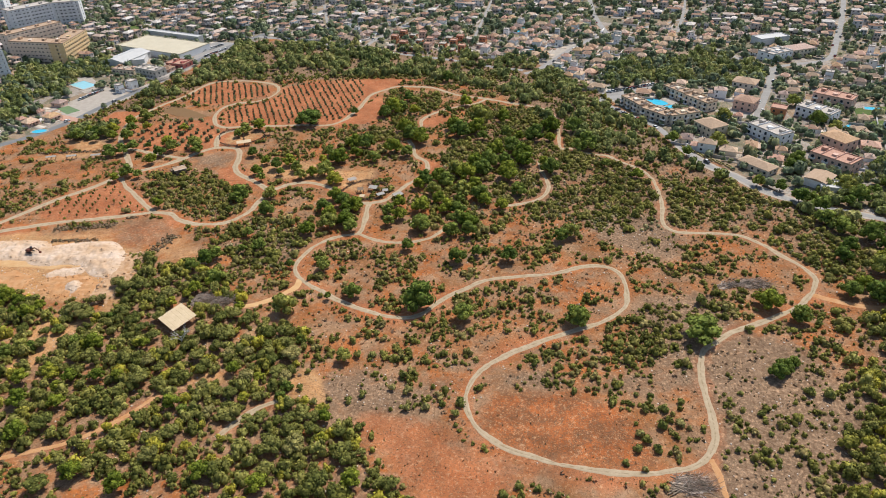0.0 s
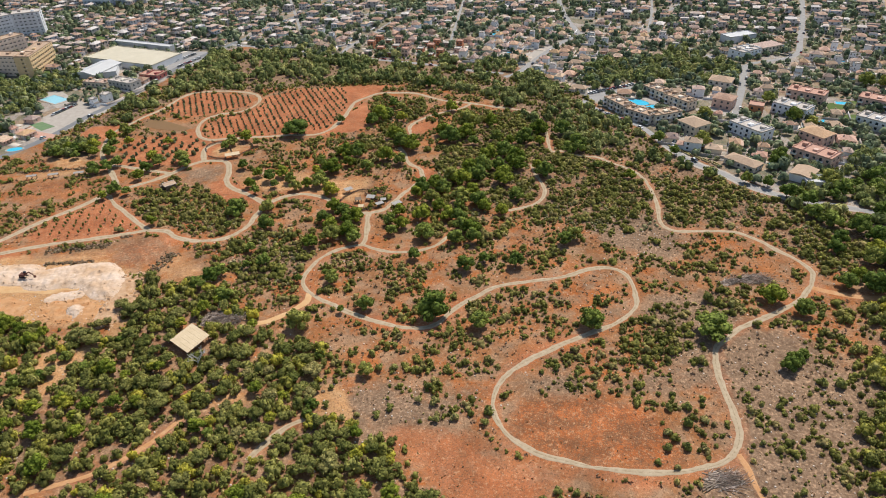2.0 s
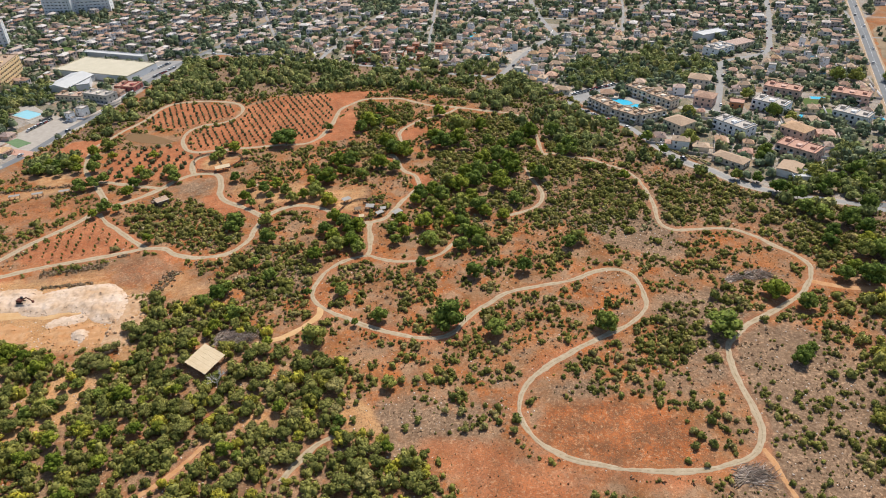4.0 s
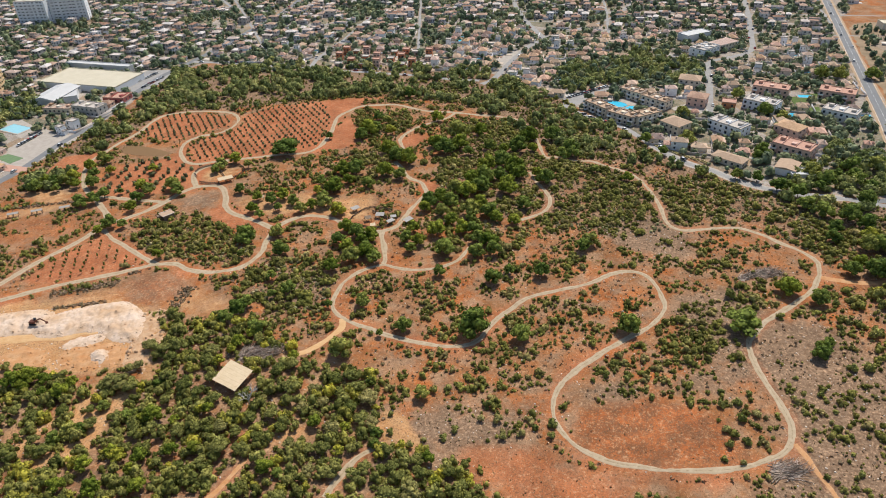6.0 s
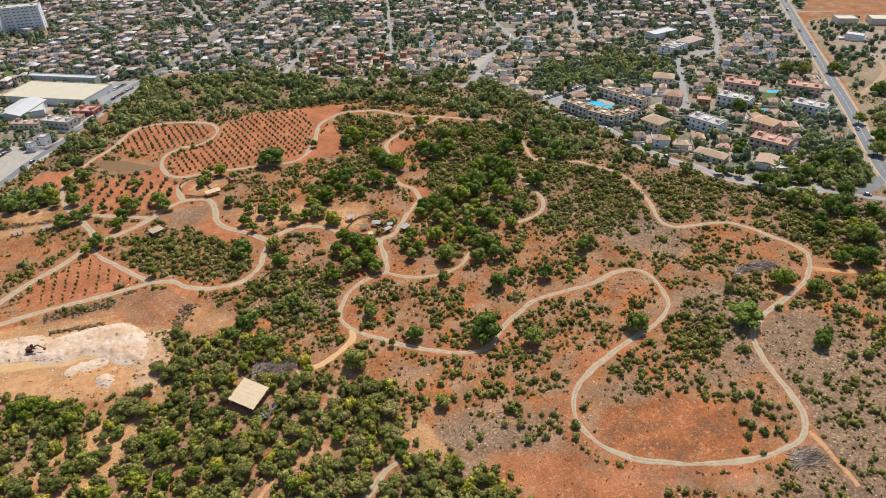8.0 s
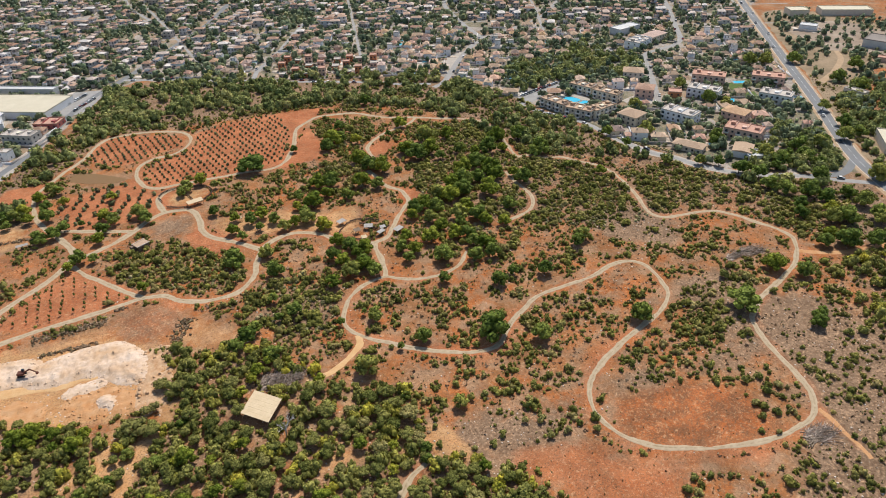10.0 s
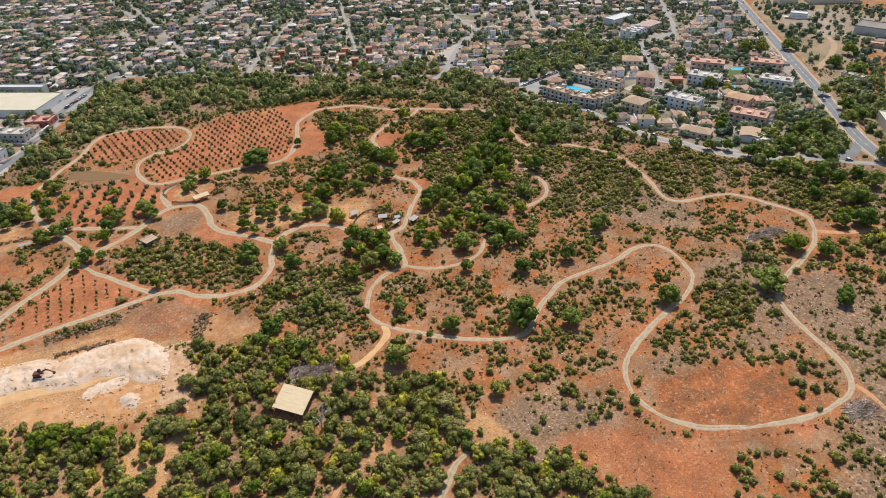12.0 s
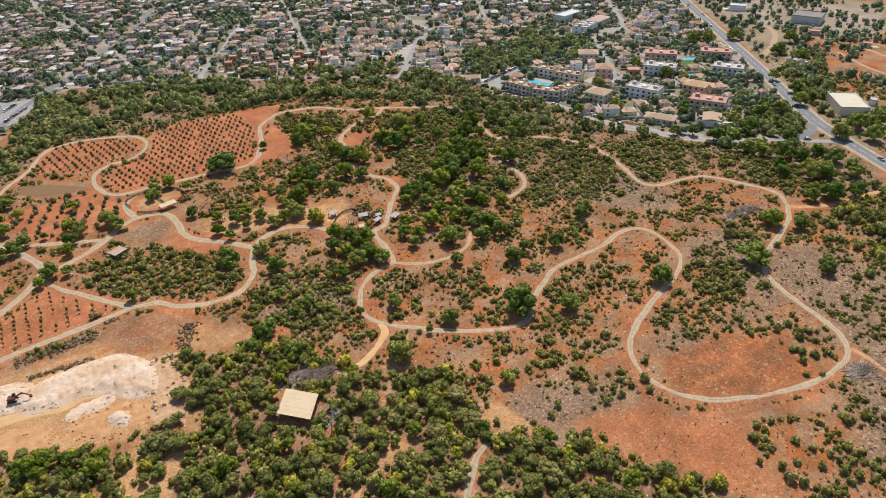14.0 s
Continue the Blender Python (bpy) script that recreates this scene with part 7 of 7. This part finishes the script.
parked([(-267.8, 447.0), (-260.7, 464.2)], 10, 2.7, 90)
parked([(102.5, 445.8), (145.5, 463.9)], 15, 2.8, 60)
parked([(-217.9, 559.7), (-205.5, 580.2)], 9, 2.8, 90)
parked([(-209.9, 546.8), (-194.6, 575.7)], 9, 2.8, 90)
parked([(104.1, 413.2), (107.8, 403.9)], 4, 3.2, 0)
parked([(128.9, 370.5), (135.0, 355.7)], 5, 4.5, 10)


def road_lines():
    """White lines on the main road."""
    c = spline(HIGHWAY, 3.0)
    d = np.gradient(c, axis=0)
    d /= np.linalg.norm(d, axis=1)[:, None]
    side = np.c_[d[:, 1], -d[:, 0]]
    for off, dashed in ((-4.2, False), (4.2, False), (0.0, True)):
        vs, fs = [], []
        for k in range(len(c) - 1):
            if dashed and k % 3 == 2:
                continue
            n = len(vs)
            for j, w in ((k, -0.09), (k, 0.09), (k + 1, 0.09), (k + 1, -0.09)):
                vs.append((*(c[j] + side[j] * (off + w)), 0.098))
            fs.append((n, n + 1, n + 2, n + 3))
        tagged(new("road_marking", mesh_np("road_marking", vs, fs, PAINT)), "white painted line on a main road", "road marking", kind="structure")


road_lines()


# ---- park: shelters, huts, fences ----
def shelter(corners, z, label, mat, panels=6, slope=0.5, posts=True, name="shelter"):
    """An open shelter: posts and a roof of sheets laid side by side. Corners in order round the roof."""
    a, b, c, d = (np.array(p) for p in corners)
    o = a
    base = float(gz(*((a + c) / 2)))
    ob = new(name)
    ob.matrix_basis = Matrix.Translation((o[0], o[1], base))
    us, vs = b - a, d - a
    for k in range(panels):
        u0, u1 = k / panels + 0.0015, (k + 1) / panels - 0.0015
        q = [us * u0, us * u1, us * u1 + vs, us * u0 + vs]
        bm = bmesh.new()
        lo = [bm.verts.new((*p, z + slope * (1 if i > 1 else 0) - 0.06 - 0.006 * (k % 2))) for i, p in enumerate(q)]
        hi = [bm.verts.new((*p, z + slope * (1 if i > 1 else 0) - 0.006 * (k % 2))) for i, p in enumerate(q)]
        for i in range(4):
            bm.faces.new((lo[i], lo[(i + 1) % 4], hi[(i + 1) % 4], hi[i]))
        bm.faces.new(hi)
        bm.faces.new(lo[::-1])
        bmesh.ops.recalc_face_normals(bm, faces=bm.faces)
        part("roof_sheet", bm, mat, ob)
    if posts:
        for u in (0.04, 0.5, 0.96):
            for v in (0.05, 0.95):
                p = us * u + vs * v
                part("post", box(p[0] - 0.1, p[1] - 0.1, -0.3, p[0] + 0.1, p[1] + 0.1, z + slope * v - 0.08), WOOD, ob)
    return tagged(ob, label, "shelter")


shelter([(-115.6, 196.4), (-109.85, 205.95), (-101.0, 198.0), (-106.75, 188.45)], 3.1, "large shelter with a tan sheet roof among trees", TARP, 6, 0.2)


DULL = grainy("dull_sheet", (0.29, 0.265, 0.235), (0.40, 0.37, 0.335), 0.8, 0.6, 0.3, 0.1)


def hut(x, y, a, b, angle, h, mat, label):
    c, s = math.cos(radians(angle)), math.sin(radians(angle))
    pts = [(x + u * c - v * s, y + u * s + v * c) for u, v in ((-a / 2, -b / 2), (a / 2, -b / 2), (a / 2, b / 2), (-a / 2, b / 2))]
    return shelter(pts, h, label, mat, 3, 0.3, name="animal_shelter")


for (x, y), a, b, t, mat, lab in zip([(-56.7, 314.6), (-44.6, 305.2), (-39.9, 297.7), (-38.0, 301.9), (-31.0, 297.3), (-50.9, 303.2), (-49.1, 295.4), (-97.7, 322.6), (-106.2, 337.1)], (4.5, 4.5, 4.2, 3.0, 5.0, 3.2, 2.6, 2.6, 2.2), (3.0, 3.2, 2.4, 2.2, 3.2, 2.8, 2.4, 2.2, 2.0), (30, -15, 30, 0, 35, 10, 0, -20, 0), (DULL, DULL, DULL, DULL, DULL, WOOD, TARP, DULL, TARP), ("grey sheet-roofed animal shelter by a track",) * 5 + ("dark wooden animal shelter in a paddock", "small tan sheet-roofed hut by a track", "small grey-roofed hut under pines", "tiny tan hut on bare orange soil")):
    hut(x, y, a, b, t, 2.1, mat, lab)


def stone_cabin(x, y, angle):
    ob = new("stone_cabin")
    ob.matrix_basis = pose(x, y, float(gz(x, y)), 0, 0, angle) @ Matrix.Diagonal((0.85, 0.85, 1.0, 1))
    part("wall", box(-3.4, -2.6, -0.3, 3.4, 2.6, 2.5), WOOD, ob, "dark weathered timber and stone wall")
    bm = box(-3.9, -3.0, 2.5, 3.9, 3.0, 2.75)
    part("roof", bm, TANTILES, ob)
    bm = box(-4.0, -3.1, 2.75, 4.0, -2.7, 2.95)
    box(-4.0, 2.7, 2.75, 4.0, 3.1, 2.95, bm)
    part("roof_kerb", bm, STONE, ob)
    part("annex", box(-5.6, 0.6, -0.3, -3.4, 3.0, 2.3), WOOD, ob)
    shared("door", DOOR, ob, pose(-1.0, -2.6, 0.0))
    tagged(ob, "flat-roofed stone cabin beside a pale yard", "cabin")


for x, y in ([(-154.4, 329.0)]):
    stone_cabin(x, y, 35)
for x, y in ([(-236.7, 347.4), (-225.0, 348.2), (-211.1, 349.1)]):
    hut(x, y, 5.5, 1.8, 12, 1.9, DULL, "long low pale shed beside a hedge")
for x, y in ([(-128.1, 364.0)]):
    hut(x, y, 8.5, 3.8, 18, 2.4, TARP, "long low tan-roofed shed inside a corral")


def fence(points, label, closed=False, height=1.5):
    """Wooden posts with three rails."""
    c = spline(points, 2.6, closed)
    if closed:
        c = np.vstack([c, c[:1]])
    ob = new("fence")
    o = c[0]
    ob.matrix_basis = Matrix.Translation((o[0], o[1], 0))
    post = box_mesh("post", BARK, -0.09, -0.09, -0.3, 0.09, 0.09, height)
    for p in c[:-1] if closed else c:
        shared("post", post, ob, Matrix.Translation((p[0] - o[0], p[1] - o[1], float(gz(*p)))))
    rail = box_mesh("rail", BARK, -0.5, -0.045, -0.13, 0.5, 0.045, 0.13)
    for z in (0.45, 0.85, 1.25):
        for p, q in zip(c, c[1:]):
            a, e = Vector((*(p - o), float(gz(*p)) + z)), Vector((*(q - o), float(gz(*q)) + z))
            d = e - a
            shared("rail", rail, ob, Matrix.Translation((a + e) / 2) @ d.to_track_quat("X", "Z").to_matrix().to_4x4() @ Matrix.Diagonal((d.length, 1, 1, 1)))
    tagged(ob, label, "fence")


fence([(-145.6, 374.0), (-147.6, 380.4), (-143.7, 385.5), (-136.7, 387.6)] + [(-127.4, 386.1), (-121.3, 383.0), (-118.8, 375.5), (-122.8, 368.4), (-127.3, 365.2)], "dark wooden corral fence round orange soil")
fence([(-143.1, 366.2), (-136.4, 362.5), (-131.7, 362.0)], "dark wooden corral fence round orange soil")
fence([(-133.4, 379.9), (-130.1, 371.7), (-127.9, 365.4)], "dark wooden fence dividing a corral")
fence([(-61.4, 302.3), (-53.8, 297.1), (-46.1, 294.1), (-39.4, 297.1)], "wooden paddock fence beside a track")
fence([(-61.4, 302.3), (-57.1, 309.9), (-49.2, 315.9), (-37.7, 311.3)], "wooden paddock fence beside a track")
fence([(-48.0, 311.9), (-43.6, 306.7), (-39.0, 300.4)], "wooden fence dividing a paddock")


# ---- park: dead wood, heaps, stones ----
LITTER = grainy("matted_twigs", (0.31, 0.235, 0.185), (0.52, 0.43, 0.355), 1.3, relief=1.0)


def sticks(name, x, y, a, b, angle, count, length, thick, height, mat, label):
    """A heap of cut branches."""
    ob = new(name)
    ob.matrix_basis = pose(x, y, float(gz(x, y)), 0, 0, angle)
    me_vs, me_fs = [], []
    for _ in range(count):
        u, v = RNG.normal(0, 0.4, 2)
        k = max(0.0, 1 - (u * u + v * v) * 1.1)
        p = np.array([u * a / 2, v * b / 2, RNG.uniform(0.0, height) * k + 0.05])
        t, e = RNG.normal(0, 0.6), RNG.uniform(-0.25, 0.35)
        d = np.array([math.cos(t) * math.cos(e), math.sin(t) * math.cos(e), math.sin(e)]) * length * RNG.uniform(0.4, 1.2)
        s = np.array([-math.sin(t), math.cos(t), 0]) * thick * RNG.uniform(0.5, 1.4)
        w = np.array([0, 0, thick])
        n = len(me_vs)
        me_vs += [p - s, p + s, p + w * 1.3, p + d - s * 0.4, p + d + s * 0.4, p + d + w * 0.5]
        me_fs += [(n, n + 1, n + 4, n + 3), (n + 1, n + 2, n + 5, n + 4), (n + 2, n, n + 3, n + 5)]
    me = mesh_np("brushwood", np.array(me_vs), np.array(me_fs), mat, tint=np.repeat(RNG.uniform(0, 1, count), 6))
    tagged(shared("brushwood", me, ob), kind="stuff")
    if name == "brush_pile":
        bm = bmesh.new()
        bmesh.ops.create_icosphere(bm, subdivisions=4, radius=1.0)
        for v in bm.verts:
            w = 1 + 0.35 * noise.noise(v.co * 2.3 + Vector((x, y, 0)) * 0.1) + 0.25 * noise.noise(v.co * 7 + Vector((y, x, 0)) * 0.1)
            v.co = Vector((v.co.x * a * 0.36 * w, v.co.y * b * 0.36 * w, max(-0.2, v.co.z * height * 0.62 * w)))
        part("litter", bm, LITTER, ob, "matted grey twigs")
    tagged(ob, label, "brush pile", "piles of dead branches")


for (x, y), a, b, t, n in zip(BRUSH, (17, 13, 17, 10, 12), (10, 8, 8, 5, 6.5), (20, 0, -10, 10, 30), (900, 420, 420, 200, 420)):
    sticks("brush_pile", x, y, a, b, t, n, 3.3, 0.11, 1.5 if x < 60 else 0.6, DRY, "grey-brown heap of dead cut branches")


LOGS = grainy("grey_logs", (0.22, 0.165, 0.12), (0.34, 0.27, 0.20), 1.5)


def log_pile(x, y, angle, count):
    """Long bare logs thrown on one another."""
    ob = new("log_pile")
    ob.matrix_basis = pose(x, y, float(gz(x, y)), 0, 0, angle)
    bm = bmesh.new()
    bmesh.ops.create_cone(bm, cap_ends=True, segments=7, radius1=0.2, radius2=0.12, depth=7.0, matrix=Matrix.Rotation(radians(90), 4, "Y"))
    me = bpy.data.meshes.new("log")
    bm.to_mesh(me)
    bm.free()
    me.materials.append(LOGS)
    for k in range(count):
        shared("log", me, ob, pose(RNG.uniform(-2, 2), RNG.uniform(-1.8, 1.8), 0.15 + 0.12 * (k // 3), 0, RNG.uniform(-3, 3), RNG.normal(0, 28)))
    tagged(ob, "loose heap of long bare grey logs", "log pile")


for x, y in ([(62.0, 122.2)]):
    log_pile(x, y, 10, 11)
for pts, wide in (([(-194.0, 268.5), (-165.7, 272.2)], 5.0), ([(-163.2, 278.7), (-158.2, 280.2)], 2.6), ([(-190.0, 257.9), (-168.1, 258.2)], 3.0), ([(-137.6, 247.2), (-132.9, 261.6)], 6.0), ([(-248.6, 356.2), (-204.9, 358.3)], 3.0)):
    (xa, ya), (xb, yb) = pts
    n = int(math.hypot(xb - xa, yb - ya) * wide / 0.7)
    u, w = RNG.uniform(0, 1, n), RNG.normal(0, wide / 3.5, n)
    L = math.hypot(xb - xa, yb - ya)
    r = RNG.uniform(0.4, 0.95, n)
    stuff("brush_row", SMALLS + TUFTS, xa + (xb - xa) * u - (yb - ya) / L * w, ya + (yb - ya) * u + (xb - xa) / L * w, r, r * 0.8, SERESHRUB, "long row of dry brown scrub on bare earth", "brush")


DEADWOOD = grainy("bleached_wood", (0.50, 0.45, 0.40), (0.66, 0.61, 0.56), 1.2)


def dead_tree(x, y, h):
    """A bare bleached tree."""
    ob = new("dead_tree")
    ob.matrix_basis = pose(x, y, float(gz(x, y)))
    bm = bmesh.new()
    rng = random.Random(4)

    def grow(p, d, length, r, level):
        q = p + d * length
        bmesh.ops.create_cone(bm, cap_ends=True, segments=6, radius1=r, radius2=r * 0.6, depth=length, matrix=Matrix.Translation((p + q) / 2) @ d.to_track_quat("Z", "Y").to_matrix().to_4x4())
        if level:
            for _ in range(4 if level > 1 else 5):
                e = (d + Vector((rng.uniform(-1, 1), rng.uniform(-1, 1), rng.uniform(-0.1, 0.5))) * 0.95).normalized()
                grow(p + d * length * rng.uniform(0.6, 1.0), e, length * rng.uniform(0.5, 0.75), r * 0.5, level - 1)
    grow(Vector((0, 0, -0.2)), Vector((0.05, 0, 1)).normalized(), h * 0.45, 0.3, 3)
    part("branches", bm, DEADWOOD, ob)
    tagged(ob, "bare bleached dead tree beside a shelter", "dead tree")


dead_tree(-101.7, 183.0, 12.0)


def heap(name, points, height, mat, label, rough=0.5, cell=1.0, seed=1.0, blocky=0.3):
    """A mound of tipped rubble inside an outline, highest towards its middle."""
    p = np.asarray(points)
    gx, gy = np.meshgrid(np.arange(p[:, 0].min() - 2, p[:, 0].max() + 2, cell), np.arange(p[:, 1].min() - 2, p[:, 1].max() + 2, cell))
    ins = inside(gx, gy, points).astype(float)
    top = soft(ins, 26)
    n = np.array([noise.fractal((a / 3, b / 3, seed), 0.75, 2.3, 5) for a, b in zip(gx.ravel(), gy.ravel())]).reshape(gx.shape)
    fine = np.array([noise.fractal((a / 0.9, b / 0.9, seed + 3), 0.6, 2.0, 3) for a, b in zip(gx.ravel(), gy.ravel())]).reshape(gx.shape)
    crest = np.clip(top, 0, 0.8) / 0.8
    z = np.where(top > 0.08, crest * (height + rough * (0.35 * n + 0.35 * fine)), -0.5) - 0.15
    ny, nx = gx.shape
    i = (np.arange(ny - 1)[:, None] * nx + np.arange(nx - 1)[None]).ravel()
    f = np.c_[i, i + 1, i + nx + 1, i + nx]
    zz = z.ravel()
    f = f[(zz[f] > -0.45).any(1)]
    v = np.c_[gx.ravel(), gy.ravel(), zz + gz(gx.ravel(), gy.ravel())]
    # blocks that lie on the heap
    spots = np.nonzero(zz > 0.1)[0]
    spots = spots[RNG.uniform(0, 1, len(spots)) < np.where((top.ravel()[spots] < 0.62) | (n.ravel()[spots] > 0.5), 0.38, 0.02)]
    cube = np.array([(a, b, c) for c in (-0.6, 0.7) for a, b in ((-1, -1), (1, -1), (1, 1), (-1, 1))])
    side = np.array([(4, 5, 6, 7), (0, 1, 5, 4), (1, 2, 6, 5), (2, 3, 7, 6), (3, 0, 4, 7)])
    size = blocky * RNG.uniform(0.2, 1.0, (len(spots), 1, 1)) ** 1.4
    blocks = v[spots][:, None] + cube[None] * size * RNG.uniform(0.5, 1.3, (len(spots), 8, 3))
    extra = (side[None] + (len(v) + np.arange(len(spots)) * 8)[:, None, None]).reshape(-1, 4)
    v, f = np.vstack([v, blocks.reshape(-1, 3)]), np.vstack([f, extra])
    used = np.unique(f)
    back = np.zeros(len(v), int)
    back[used] = np.arange(len(used))
    tagged(new(name, mesh_np(name, v[used], back[f], mat, False)), label, "heap")


heap("spoil_mound", [(-188.4, 250.5), (-179.4, 253.4), (-168.8, 255.6), (-160.9, 254.9), (-154.4, 248.2), (-150.1, 241.5), (-148.8, 234.2), (-149.8, 228.8), (-157.5, 231.6), (-163.8, 238.4), (-172.7, 240.9), (-180.6, 239.0), (-189.0, 239.7), (-194.0, 247.0)], 1.5, SPOIL, "long bank of white crushed rubble", 1.7, 0.7, 2.0)
heap("spoil_mound", [(-214.0, 257.0), (-199.7, 257.6), (-192.7, 255.3), (-187.5, 250.5), (-192.1, 243.9), (-198.0, 242.8), (-212.0, 245.7)], 1.1, SPOIL, "ragged heap of white crushed rubble", 2.0, 0.7, 5.0)
heap("spoil_mound", [(-178.1, 231.7), (-171.5, 234.5), (-163.3, 235.5), (-162.4, 232.3), (-170.7, 230.3), (-176.5, 229.1)], 0.6, SPOIL, "low ridge of grey-white rubble", 1.2, 0.6, 3.0)
heap("spoil_mound", [(-164.6, 223.0), (-162.3, 225.8), (-158.9, 221.8), (-159.3, 218.0), (-162.7, 218.8)], 1.8, SPOIL, "small heap of white rubble", 0.8, 0.5, 7.0)
heap("earth_mound", [(-176.2, 227.7), (-160.2, 229.0), (-152.2, 223.6), (-153.0, 214.6), (-167.9, 215.7), (-176.8, 221.2)], 0.5, EARTH, "heap of orange earth and stones", 1.5, 0.8, 9.0, 0.4)
heap("earth_mound", [(-200.6, 231.0), (-193.1, 233.3), (-183.0, 227.1), (-179.9, 220.1), (-193.1, 220.5), (-198.3, 224.1)], 0.4, EARTH, "heap of orange earth and stones", 1.2, 0.9, 11.0, 0.35)
heap("rock_bank", [(-149.9, 246.0), (-140.7, 246.3), (-139.6, 227.2), (-142.9, 210.4), (-151.3, 211.8), (-150.1, 226.6), (-148.9, 237.4)], 0.5, ROCKS, "bank of broken orange and tan rocks", 1.3, 0.7, 13.0, 0.75)
ribbon("earth_path", [(-214.0, 239.5), (-203.0, 239.8), (-190.5, 238.0), (-180.3, 237.0), (-172.4, 237.4), (-166.0, 237.0)], 5.0, TANEARTH, 0.1, "worn tan haul path below white rubble", 1.4, 0.8)


def rubble():
    """Loose blocks of stone."""
    polys, boxes_v, boxes_f = [QUARRY, SCREE_WEST, SCREE_EAST, SCREE_NORTH, WOOD_WEST], [], []
    x, y = scatter(-250, 260, 78, 312, 2.2, RNG)
    ok = (inside(x, y, QUARRY) | (any_of(x, y, polys[1:]) & (RNG.uniform(0, 1, len(x)) < 0.22)) | (~any_of(x, y, OPEN_GROUND) & (RNG.uniform(0, 1, len(x)) < 0.1))) & ~near_line(x, y, 0.4)
    x, y = x[ok], y[ok]
    cube = np.array([(a, b, c) for c in (-0.5, 0.6) for a, b in ((-1, -1), (1, -1), (1, 1), (-1, 1))])
    face = np.array([(4, 5, 6, 7), (0, 1, 5, 4), (1, 2, 6, 5), (2, 3, 7, 6), (3, 0, 4, 7)])
    n = len(x)
    size = RNG.uniform(0.08, 0.36, n) ** 1.3 * 1.2
    v = cube[None] * RNG.uniform(0.6, 1.2, (n, 8, 3)) * size[:, None, None]
    t = RNG.uniform(0, 6.28, n)
    c, s = np.cos(t)[:, None], np.sin(t)[:, None]
    v = np.stack([v[..., 0] * c - v[..., 1] * s + x[:, None], v[..., 0] * s + v[..., 1] * c + y[:, None], v[..., 2] + (gz(x, y))[:, None]], -1)
    f = face[None] + (np.arange(n) * 8)[:, None, None]
    tagged(new("loose_stones", mesh_np("loose_stones", v.reshape(-1, 3), f.reshape(-1, 4), STONE)), "loose pale stones on bare ground", "stones", kind="stuff")


rubble()


def excavator(x, y, angle):
    ob = new("excavator")
    ob.matrix_basis = pose(x, y, float(gz(x, y)) + 1.9, 0, 0, angle) @ Matrix.Diagonal((0.8, 0.8, 0.8, 1))
    for s in (-1, 1):
        part("crawler", box(-1.9, s * 1.2 - 0.3, -0.9, 1.9, s * 1.2 + 0.3, 0.0, bev=0.2), RUBBER, ob)
    part("body", box(-1.7, -1.3, 0.1, 1.3, 1.3, 1.3, bev=0.15), RUST, ob, "dark red machine house")
    part("cab", box(0.2, 0.3, 1.3, 1.4, 1.3, 2.4, bev=0.1), GLASS, ob)

    def bar(a, b, w):
        a, b = Vector(a), Vector(b)
        d = b - a
        bm = bmesh.new()
        bmesh.ops.create_cube(bm, size=1, matrix=Matrix.Translation((a + b) / 2) @ d.to_track_quat("X", "Z").to_matrix().to_4x4() @ Matrix.Diagonal((d.length, w, w * 1.3, 1)))
        return bm
    part("boom", bar((1.0, -0.3, 1.0), (4.6, -0.3, 3.0), 0.45), RUST, ob)
    arm = part("arm", bar((4.5, -0.3, 3.0), (7.2, -0.3, 0.9), 0.35), RUST, ob)
    part("bucket", box(6.8, -0.9, -0.2, 7.8, 0.3, 0.9, bev=0.15), RUST, arm)
    tagged(ob, "dark red tracked excavator on white rubble", "excavator")


for x, y in ([(-193.4, 246.6)]):
    excavator(x, y, -12)


# ---- roadside planters ----
def planter(p, q, label):
    (xa, ya), (xb, yb) = p, q
    L = math.hypot(xb - xa, yb - ya)
    ob = new("planter")
    ob.matrix_basis = pose(xa, ya, 0, 0, 0, math.degrees(math.atan2(yb - ya, xb - xa)))
    bm = box(0, 0, -0.1, L, 0.3, 0.55)
    box(0, 1.7, -0.1, L, 2.0, 0.55, bm)
    part("kerb", bm, ROADSIDE, ob, "yellow-tan low wall")
    n = int(L / 1.1)
    vs, fs, c = [], [], 0
    for k in range(n):
        pv, pf = SMALLS[k % len(SMALLS)]
        vs.append(pv * 0.6 + ((k + 0.5) * L / n, 1.0, 0.1))
        fs.append(pf + c)
        c += len(pv)
    shared("shrubs", mesh_np("shrubs", np.vstack(vs), np.vstack(fs), OAK), ob)
    tagged(ob, label, "planter", "planters beside the street")


kerbs = [(127.1, 350.8), (130.1, 343.4), (133.4, 337.0), (137.0, 331.3), (140.5, 325.8), (144.3, 321.1), (147.4, 316.5)]
for p, q in zip(kerbs, kerbs[1:]):
    planter((p[0] + 0.6, p[1] + 9.0), (q[0] - 0.6, q[1] + 9.0), "low yellow-tan planter with dark clipped shrubs")
